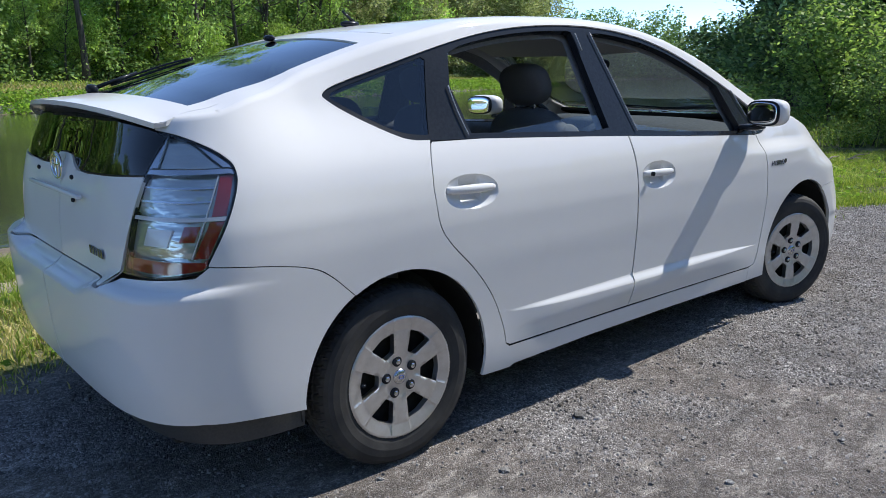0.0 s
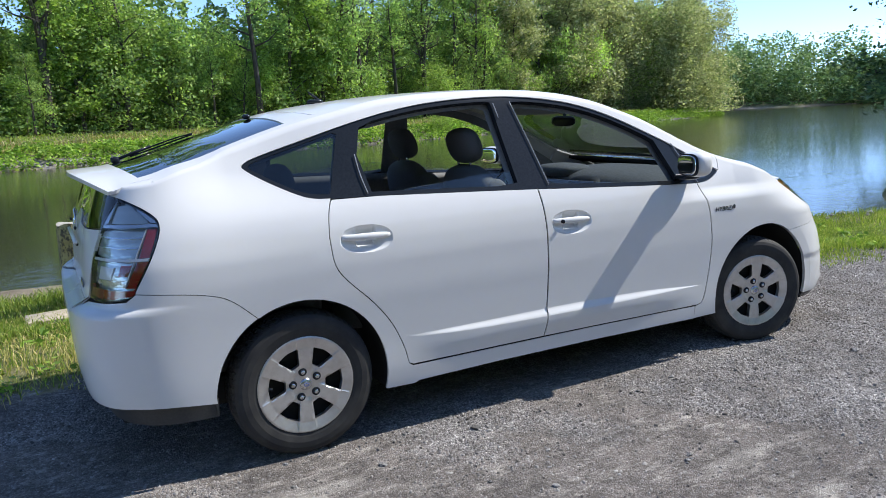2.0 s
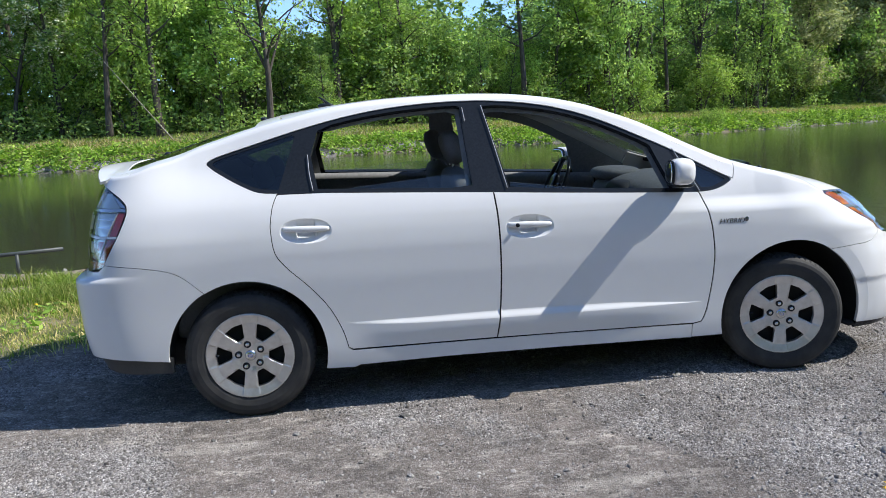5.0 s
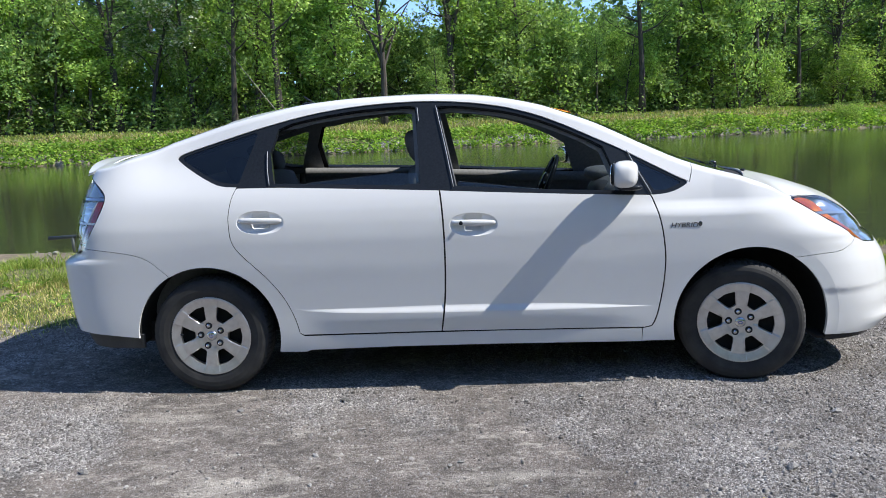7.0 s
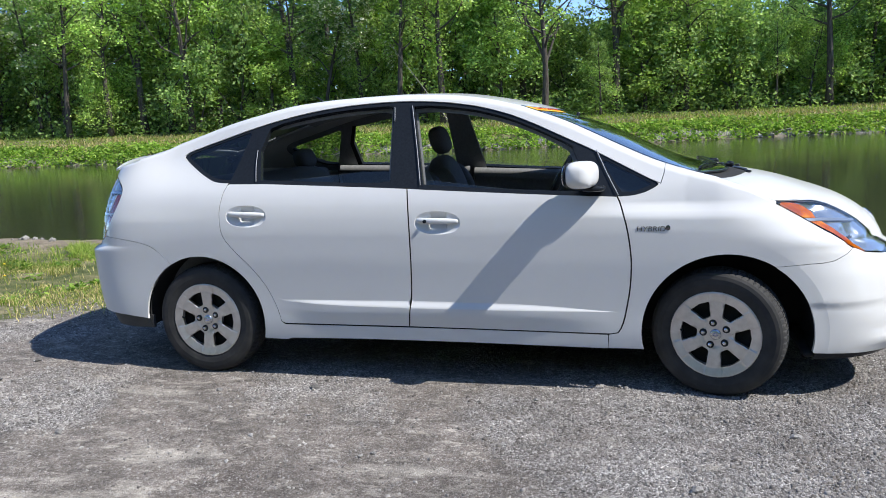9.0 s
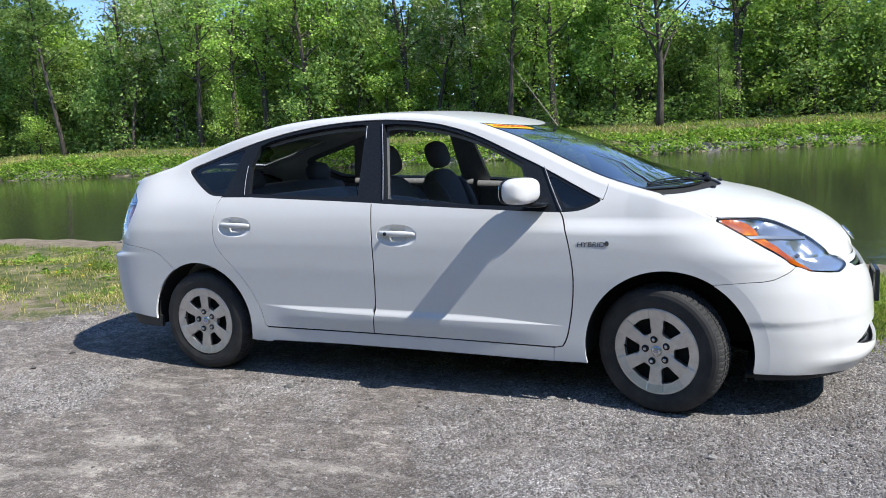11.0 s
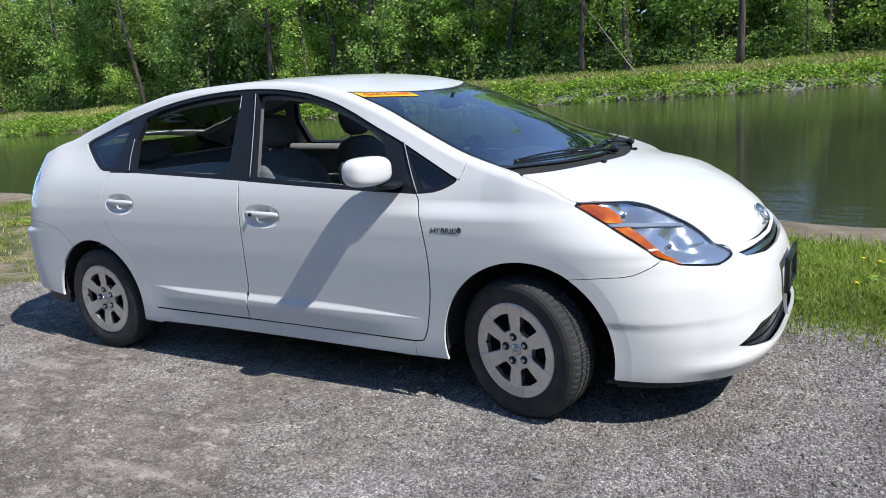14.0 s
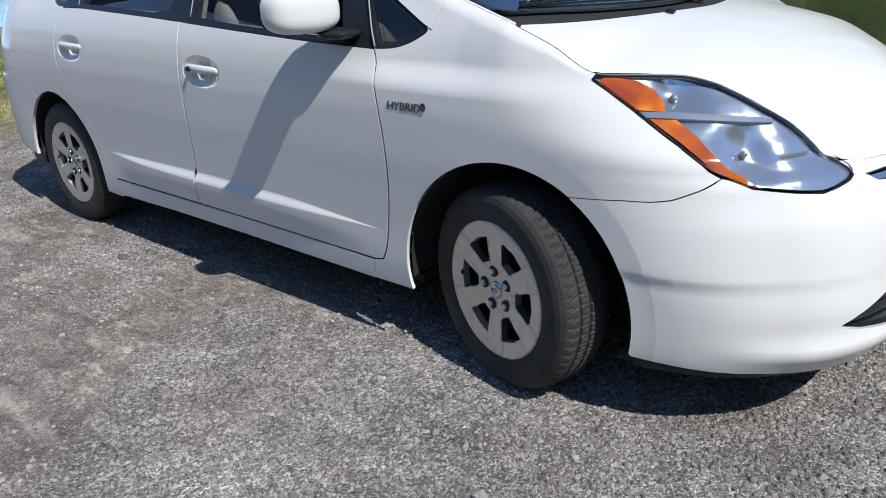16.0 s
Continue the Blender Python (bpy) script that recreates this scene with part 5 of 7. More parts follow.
for y in (-0.245, 0.245):
    v, f = blob(on_top(2.903, y, 0.006), (0.015, 0.012, 0.008), 2.4, 14, 8)
    mesh_object("washer_nozzle", v, f, BLACK_TRIM, car, "small black washer nozzle")


def lettering(name, text, size, m, mat, parent, label="", depth=0.002, shear=0.0):
    cu = bpy.data.curves.new(name, "FONT")
    cu.body, cu.size, cu.extrude, cu.shear = text, size, depth, shear
    cu.align_x = "CENTER"
    cu.align_y = "CENTER"
    tmp = bpy.data.objects.new(name, cu)
    scene.collection.objects.link(tmp)
    bpy.context.view_layer.update()
    me = bpy.data.meshes.new_from_object(tmp.evaluated_get(bpy.context.evaluated_depsgraph_get()))
    bpy.data.objects.remove(tmp)
    me.materials.clear()
    me.materials.append(mat)
    ob = new(name, me)
    ob.parent = parent
    ob.matrix_basis = m
    if label:
        tagged(ob, label)
    return ob


bp = wall(np.array([[2.405, 0.812]]))[0]
lettering("badge", "HYBRID", 0.034, pose(2.405, bp[1] - 0.0012, 0.812, 90, 0, 0) @ Matrix.Diagonal((1.12, 1, 1, 1)), BADGE, car, "chrome HYBRID badge on the wing", 0.0012, 0.15)
v, f = blob((2.482, bp[1] - 0.002, 0.818), (0.010, 0.003, 0.012), 2.2, 16, 8)
mesh_object("badge_leaf", v, f, BADGE, car)


def emblem(m, parent):
    e = new("emblem")
    e.parent = parent
    e.matrix_basis = m
    tagged(e, "chrome oval emblem")
    for rx, rz, r, dx in ((0.062, 0.042, 0.005, 0), (0.016, 0.036, 0.004, 0), (0.046, 0.014, 0.004, 0.016)):
        v, f = tube([(rx * math.cos(a), 0, rz * math.sin(a) + dx) for a in np.linspace(0, 2 * math.pi, 33)], r, 8, False)
        mesh_object("ring", v, f, CHROME, e)
    return e


emblem(pose(3.546, 0, 0.757, 0, 0, 90) @ pose(0, 0, 0, -38, 0, 0), car)
emblem(pose(-0.752, 0, 0.998, 0, 0, -90), tailgate)
# plain bars for the name at the tail, screw holes of the missing plate
for k, w in enumerate((0.020, 0.018, 0.010, 0.018, 0.018)):
    bm = box(-0.768, -0.445 + 0.026 * k, 0.775, 0.004, w, 0.026, 0.002)
    part("name_bar", bm, BADGE, tailgate)
part("plate_ledge", box(-0.772, 0.0, 0.926, 0.016, 0.60, 0.012, 0.004), PAINT, tailgate, "white ledge over the empty plate recess")
for y, z in ((-0.20, 0.978), (-0.185, 0.905), (0.20, 0.978)):
    v, f = blob((-0.762, y, z), (0.006, 0.008, 0.008), 2.0, 12, 8)
    mesh_object("screw", v, f, BLACK_TRIM, tailgate)
# empty plate bracket at the front
bm = box(3.668, 0, 0.575, 0.022, 0.31, 0.030, 0.006)
for y in (-0.135, 0.135):
    box(3.668, y, 0.505, 0.022, 0.045, 0.15, 0.006, bm)
box(3.668, 0, 0.445, 0.020, 0.31, 0.022, 0.005, bm)
part("plate_bracket", bm, BLACK_TRIM, car, "empty black number plate bracket")

# yellow strip behind the top of the windshield
stick = [(glass_top(y) + 0.020, y) for y in np.linspace(-0.590, -0.265, 10)] + [(glass_top(y) + 0.086, y) for y in np.linspace(-0.265, -0.590, 10)]
sticker = trimmed("sticker", stick, top, 0.04, STICKER_Y, car, offset=0.0025, flange=0.0, gap=0.0, label="yellow windshield sticker with red words")
cs = np.mean(np.array(stick), 0)
pc, px, py = top(np.array([cs]))[0], top(np.array([cs + [0.01, 0]]))[0], top(np.array([cs + [0, 0.01]]))[0]
along_y = Vector(py - pc).normalized()
turn_y = Vector((glass_top(-0.265) - glass_top(-0.590), 0.325, 0)).normalized()
along_y = (along_y + Vector((turn_y.x, 0, turn_y.x * (px - pc)[2] / 0.01))).normalized()
down_x = Vector(px - pc).normalized()
nrm = down_x.cross(along_y).normalized()
rot = Matrix((along_y, nrm.cross(along_y), nrm)).transposed().to_4x4()
lettering("sticker_words", "GAS-SAVER", 0.060, Matrix.Translation(Vector(pc) + nrm * 0.004) @ rot @ Matrix.Diagonal((0.96, 0.8, 1, 1)), STICKER_R, sticker, "", 0.0004)


# ---- ground: one sheet with the lot, both banks and the bed of the water ----
WATER_Z = -0.45
near_shore = curve([(-400, 60), (-60, 9), (-30, 6.0), (-8, 4.7), (-3, 4.45), (-1, 4.5), (3, 4.15), (4.3, 3.85), (7.0, 2.75), (8.8, 2.15), (10.2, 2.4), (11.8, 3.6), (14, 5.0), (25, 10.2), (50, 22.5), (90, 43), (130, 68), (160, 92), (173, 106), (400, 328)])
far_shore = curve([(-400, 0), (-80, 29), (-43, 33.5), (-17, 37.5), (-4, 39.8), (6, 43.5), (21, 47.5), (40, 56), (65, 66), (88, 76), (97, 102), (120, 122), (149, 134), (162, 122), (173, 108), (400, 330)])
lot_edge = curve([(-40, -3.5), (-8, -1.6), (-2.7, -0.15), (-1.8, 0.45), (-0.9, 0.90), (0.5, 1.05), (2.5, 1.0), (3.5, 0.74), (4.2, 0.50), (5.2, 0.32), (6.2, 0.0), (9, -1.5), (40, -16)])
bank_rise = curve([(-30, -2.2), (-6, -1.6), (-1.2, -0.9), (-0.2, -0.50), (0.5, -0.12), (1.6, 0.30), (4.5, 0.72), (8, 1.10), (12, 1.32), (22, 1.6), (46, 5.6), (400, 8.0)])
near_fall = curve([(-400, 0.0), (-3.0, 0.0), (-1.7, -0.03), (-1.0, -0.055), (-0.25, -0.075), (0.0, -0.11), (0.25, -0.34), (0.6, -0.62), (3, -1.4), (12, -2.2)])


def fine(x, y, size, seed=0.0):
    """Smooth random heights from crossed waves, in -1..1."""
    x, y = np.asarray(x, float) / size + seed, np.asarray(y, float) / size - seed
    return (np.sin(x * 1.7 + 1.3 * np.sin(y * 1.1 + seed)) + np.sin(y * 2.3 + 1.7 * np.sin(x * 0.9)) + np.sin((x + y) * 3.1 + 2 * np.sin(y - x)) * 0.6) / 2.6


def ground_height(x, y):
    x, y = np.asarray(x, float), np.asarray(y, float)
    a, b = near_shore(x) + 0.10 * fine(x, y * 0, 0.9, 2.0), far_shore(x) + 0.5 * fine(x, y * 0, 4.0, 5.0)
    near = near_fall(y - a)
    far = bank_rise(y - b)
    z = np.where(y - a < 0.6, near, np.maximum(near, far))
    grass = step(0.0, 0.5, y - lot_edge(x)) * (y < a)
    return z + 0.006 * fine(x, y, 0.55) * (y < a) * step(3.5, 0.6, np.abs(y + 0.0) * 0 + np.hypot(x - 1.3, y) / 3) + 0.02 * grass * fine(x, y, 0.35, 3.0) + np.where(y > b, 0.10 * fine(x, y, 2.6, 7.0), 0)


def packed_ground(x, y):
    """Where the lot's chips are pressed into bare brown dust, 0 to 1."""
    return step(0.05, 0.75, 0.75 * fine(x, y * 1.6, 1.1, 4.0) + 0.45 * fine(x, y, 0.42, 8.0) + 0.85 * step(3.4, 0.4, np.asarray(x, float) + 0.5 * np.asarray(y, float) + 1.0) - 0.12)


def axis(dense0, dense1, d, far0, far1, grow=1.18):
    mid = list(np.arange(dense0, dense1, d))
    up, v, q = [], dense1, d
    while v < far1:
        up.append(v)
        q = min(q * grow, 40)
        v += q
    dn, v, q = [], dense0 - d, d
    while v > far0:
        dn.append(v)
        q = min(q * grow, 40)
        v -= q
    return np.array(dn[::-1] + mid + up + [far1])


gx = axis(-9, 12, 0.10, -900, 900)
gy = np.concatenate([axis(-5.5, 6.5, 0.10, -900, 26, 1.25), np.arange(27, 62, 0.8), np.arange(62, 130, 3.0), np.arange(131, 900, 24.0)])
GX, GY = np.meshgrid(gx, gy, indexing="ij")
GZ = ground_height(GX, GY)
nx, ny = GX.shape
gv = np.stack([GX, GY, GZ], -1).reshape(-1, 3)
gi = np.arange(nx * ny).reshape(nx, ny)
gf = np.stack([gi[:-1, :-1], gi[1:, :-1], gi[1:, 1:], gi[:-1, 1:]], -1).reshape(-1, 4)


def ground_material():
    m = material("gravel_and_grass_ground", (0.2, 0.2, 0.2), 0.95)
    n = Nodes(m)
    grass, dirt = n.attribute("grass"), n.attribute("dirt")
    n.p.inputs["Diffuse Roughness"].default_value = 0.35
    # gravel: angular grit of two sizes over packed dust
    chips, small = n.voronoi(115, out="Color"), n.voronoi(290, out="Color")
    big_d, small_d = n.voronoi(115, "DISTANCE_TO_EDGE"), n.voronoi(290)
    grey = n.ramp(n.math("ADD", n.math("MULTIPLY", chips, 0.45), n.math("MULTIPLY", small, 0.55)), [(0.22, (0.050, 0.045, 0.043)), (0.42, (0.150, 0.139, 0.134)), (0.60, (0.29, 0.275, 0.267)), (0.80, (0.66, 0.64, 0.62))])
    dust = n.ramp(n.math("ADD", n.attribute("packed"), n.math("MULTIPLY", n.math("SUBTRACT", n.noise(4.5, 8, 0.75), 0.5), 1.5)), [(0.30, 0.0), (0.72, 1.0)])
    packed = n.mix(0.28, n.ramp(n.noise(26, 8, 0.8), [(0.3, (0.075, 0.058, 0.046)), (0.52, (0.158, 0.130, 0.108)), (0.72, (0.31, 0.268, 0.228))]), grey)
    lot = n.mix(n.math("MULTIPLY", dust, 0.85), grey, packed)
    dark = n.ramp(n.noise(1.3, 7, 0.70), [(0.48, 0.0), (0.64, 1.0)])
    lot = n.mix(n.math("MULTIPLY", dark, 0.75), lot, n.mix(0.55, grey, (0.115, 0.086, 0.068)))
    # trodden pale scrapes, drawn out one way
    turn = n.t.nodes.new("ShaderNodeMapping")
    turn.inputs["Rotation"].default_value, turn.inputs["Scale"].default_value = (0, 0, radians(-35)), (0.9, 2.3, 1)
    n.link(n.coord, turn.inputs["Vector"])
    scrape = n.ramp(n.math("ADD", n.noise(1.5, 8, 0.72, turn.outputs[0]), n.math("MULTIPLY", n.attribute("packed"), 0.05)), [(0.585, 0.0), (0.665, 1.0)])
    lot = n.mix(n.math("MULTIPLY", scrape, 0.74), lot, n.mix(0.25, (0.455, 0.415, 0.362), grey))
    flakes = n.math("MULTIPLY", n.ramp(n.noise(7.0, 7, 0.74, turn.outputs[0]), [(0.555, 0.0), (0.60, 1.0)]), n.ramp(n.math("ADD", n.attribute("packed"), n.math("SUBTRACT", n.noise(1.1, 3, 0.6), 0.5)), [(0.25, 0.0), (0.75, 1.0)]))
    lot = n.mix(n.math("MULTIPLY", flakes, 0.58), lot, n.mix(0.22, (0.50, 0.458, 0.40), grey))
    lot = n.mix(1.0, lot, n.ramp(n.noise(8, 8, 0.85), [(0.32, 0.50), (0.5, 1.02), (0.68, 1.60)]), "MULTIPLY")
    lot = n.mix(1.0, lot, n.ramp(n.noise(2.3, 5, 0.65), [(0.34, 0.72), (0.5, 1.0), (0.66, 1.22)]), "MULTIPLY")
    earth = n.ramp(n.noise(5, 7, 0.7), [(0.3, (0.145, 0.113, 0.075)), (0.55, (0.27, 0.225, 0.16)), (0.75, (0.40, 0.345, 0.26))])
    turf = n.ramp(n.noise(2.4, 8, 0.74), [(0.36, (0.045, 0.066, 0.016)), (0.47, (0.095, 0.115, 0.032)), (0.55, (0.20, 0.185, 0.080)), (0.66, (0.34, 0.285, 0.18))])
    wob = n.math("MULTIPLY", n.math("SUBTRACT", n.noise(4.5, 6, 0.72), 0.5), 1.9)
    g = n.ramp(n.math("ADD", grass, wob), [(0.42, 0.0), (0.58, 1.0)])
    d = n.ramp(n.math("ADD", dirt, wob), [(0.42, 0.0), (0.58, 1.0)])
    n.colour(n.mix(d, n.mix(g, lot, turf), earth))
    h = n.math("ADD", n.math("MULTIPLY", n.ramp(big_d, [(0.0, 0.0), (0.22, 1.0)]), n.math("MULTIPLY", chips, 0.7)), n.math("ADD", n.math("MULTIPLY", small_d, -0.3), n.math("MULTIPLY", n.noise(330, 4, 0.7), 0.55)))
    n.bump(h, 0.85, 0.0075)
    return m


GROUND = ground_material()
me = bpy.data.meshes.new("ground")
me.from_pydata([], [], [])
me.vertices.add(len(gv))
me.vertices.foreach_set("co", gv.ravel())
me.loops.add(gf.size)
me.loops.foreach_set("vertex_index", gf.ravel())
me.polygons.add(len(gf))
me.polygons.foreach_set("loop_start", np.arange(0, gf.size, 4))
me.update(calc_edges=True)
me.shade_smooth()
x_, y_ = gv[:, 0], gv[:, 1]
a_, b_, e_ = near_shore(x_), far_shore(x_), lot_edge(x_)
is_near = y_ < a_ + 0.6
grass_v = np.where(is_near, step(np.where(x_ < 1.0, -0.55, -0.15), 0.45, y_ - e_), step(0.6, 1.2, y_ - b_))
# thin, worn turf behind the car
worn = np.exp(-((x_ + 4.4) / 2.3) ** 2 - ((y_ - e_ - 0.45) / 1.0) ** 2)
dirt_v = np.where(is_near, np.maximum(step(-1.15, -0.75, y_ - a_) * step(6.5, 5.0, x_), 0.78 * worn), np.maximum(0.8 * step(0.5, 0.0, y_ - b_), np.maximum(0.62 * np.exp(-((y_ - b_ - 3.2) / 1.8) ** 2) * np.exp(-((x_ - 8.0) / 5.0) ** 2), 0.66 * np.exp(-((y_ - b_ - 8.0) / 0.8) ** 2) * step(-12, -20, x_))))
for nm, val in (("grass", grass_v), ("dirt", dirt_v), ("packed", packed_ground(x_, y_))):
    at = me.attributes.new(nm, "FLOAT", "POINT")
    at.data.foreach_set("value", val.astype(np.float32))
me.materials.append(GROUND)
ground = tagged(new("ground", me), "grey gravel lot running out to grass and canal banks", "ground", kind="structure")


def water_material():
    m = material("canal_water", (0.040, 0.043, 0.025), 0.09, 0.0, 0.5)
    m.node_tree.nodes["Principled BSDF"].inputs["IOR"].default_value = 1.33
    n = Nodes(m)
    a = n.noise(1.0, 4, 0.55, n.scaled(0.9, 2.6, 1))
    b = n.noise(1.0, 3, 0.5, n.scaled(5.5, 11.0, 1))
    gust = n.ramp(n.noise(1.0, 3, 0.5, n.scaled(0.035, 0.06, 1)), [(0.42, 0.25), (0.62, 1.0)])
    h = n.math("MULTIPLY", n.math("ADD", n.math("MULTIPLY", a, 0.7), n.math("MULTIPLY", b, 0.3)), gust)
    n.bump(h, 0.42, 0.05)
    return m


wx = np.concatenate([[-900, -200], np.arange(-80, 240, 8.0), [900]])
WATER = water_material()
strip_v, strip_f = [], []
for x in wx:
    strip_v += [(x, float(near_shore(x)) - 0.4, WATER_Z), (x, float(far_shore(x)) + 1.5, WATER_Z)]
for i in range(len(wx) - 1):
    if strip_v[2 * i + 1][1] > strip_v[2 * i][1]:
        strip_f.append((2 * i, 2 * i + 2, 2 * i + 3, 2 * i + 1))
water = mesh_object("water", strip_v, strip_f, WATER, smooth=False)
tagged(water, "still green canal water reflecting trees and sky", "water", kind="structure")


# ---- plants ----
def leaf_material(name, dark, light, tip=None, through=0.35):
    m = material(name, light, 0.55, 0.0, 0.3)
    n = Nodes(m)
    p = n.p
    c = n.ramp(n.random(True), [(0.0, dark), (0.55, light), (1.0, tip or light)])
    tone = n.ramp(n.random(), [(0.0, 0.94), (1.0, 1.62)])
    big = n.ramp(n.noise(0.6, 3), [(0.32, 0.78), (0.68, 1.32)])
    c = n.mix(1.0, n.mix(1.0, c, tone, "MULTIPLY"), big, "MULTIPLY")
    n.colour(c)
    tl, mx = n.t.nodes.new("ShaderNodeBsdfTranslucent"), n.t.nodes.new("ShaderNodeMixShader")
    n.link(n.mix(1.0, c, (1.10, 1.20, 0.68), "MULTIPLY"), tl.inputs[0])
    mx.inputs[0].default_value = through
    n.link(p.outputs[0], mx.inputs[1])
    n.link(tl.outputs[0], mx.inputs[2])
    n.link(mx.outputs[0], n.t.nodes["Material Output"].inputs[0])
    return m


def bark_material(name, dark, light):
    m = material(name, light, 0.9)
    n = Nodes(m)
    a = n.noise(1.0, 6, 0.7, n.scaled(9, 9, 1.6))
    n.colour(n.ramp(a, [(0.35, dark), (0.65, light)]))
    n.bump(a, 0.6, 0.03)
    return m


BARK = bark_material("tree_bark", (0.028, 0.023, 0.018), (0.13, 0.108, 0.085))
LEAF_MID = leaf_material("leaves_spring_green", (0.085, 0.145, 0.048), (0.205, 0.305, 0.092), (0.37, 0.46, 0.165), 0.5)
LEAF_BRIGHT = leaf_material("leaves_yellow_green", (0.135, 0.22, 0.048), (0.28, 0.405, 0.092), (0.46, 0.56, 0.17), 0.42)
LEAF_DARK = leaf_material("leaves_deep_green", (0.065, 0.115, 0.044), (0.145, 0.225, 0.080), (0.26, 0.34, 0.13), 0.18)
LEAF_GREY = leaf_material("leaves_grey_green", (0.14, 0.17, 0.075), (0.27, 0.29, 0.145), (0.44, 0.42, 0.28), 0.45)
BLOSSOM = leaf_material("cream_blossom", (0.50, 0.47, 0.33), (0.66, 0.63, 0.48), (0.78, 0.76, 0.64), 0.3)
HERB = leaf_material("bank_herbs", (0.065, 0.125, 0.020), (0.15, 0.245, 0.038), (0.28, 0.36, 0.075), 0.45)
GRASS_BLADE = leaf_material("grass_blades", (0.09, 0.14, 0.026), (0.18, 0.25, 0.046), (0.34, 0.34, 0.11), 0.45)
STRAW = leaf_material("dry_grass", (0.20, 0.19, 0.07), (0.36, 0.31, 0.14), (0.52, 0.43, 0.23), 0.35)


def quads(centres, size, rng, flat=0.5, aspect=1.5, up=0.0):
    """Leaf-shaped four-cornered faces at the centres, turned by chance; size: one each."""
    n = len(centres)
    a = rng.normal(size=(n, 3))
    a[:, 2] *= flat
    a /= np.linalg.norm(a, axis=1)[:, None]
    b = rng.normal(size=(n, 3))
    b[:, 2] = b[:, 2] * 0.6 + up
    b -= a * np.sum(a * b, 1)[:, None]
    b /= np.linalg.norm(b, axis=1)[:, None]
    s = np.asarray(size)[:, None]
    c = np.cross(a, b)
    v = np.stack([centres - a * s * aspect * 0.5, centres - b * s * 0.42 + c * s * 0.1, centres + a * s * aspect * 0.5, centres + b * s * 0.42 + c * s * 0.1], 1)
    return v.reshape(-1, 3)


def quad_mesh(name, v, mat):
    me = bpy.data.meshes.new(name)
    n = len(v) // 4
    me.vertices.add(len(v))
    me.vertices.foreach_set("co", np.ascontiguousarray(v, dtype=np.float32).ravel())
    me.loops.add(4 * n)
    me.loops.foreach_set("vertex_index", np.arange(4 * n))
    me.polygons.add(n)
    me.polygons.foreach_set("loop_start", np.arange(0, 4 * n, 4))
    me.update(calc_edges=True)
    me.materials.append(mat)
    return me


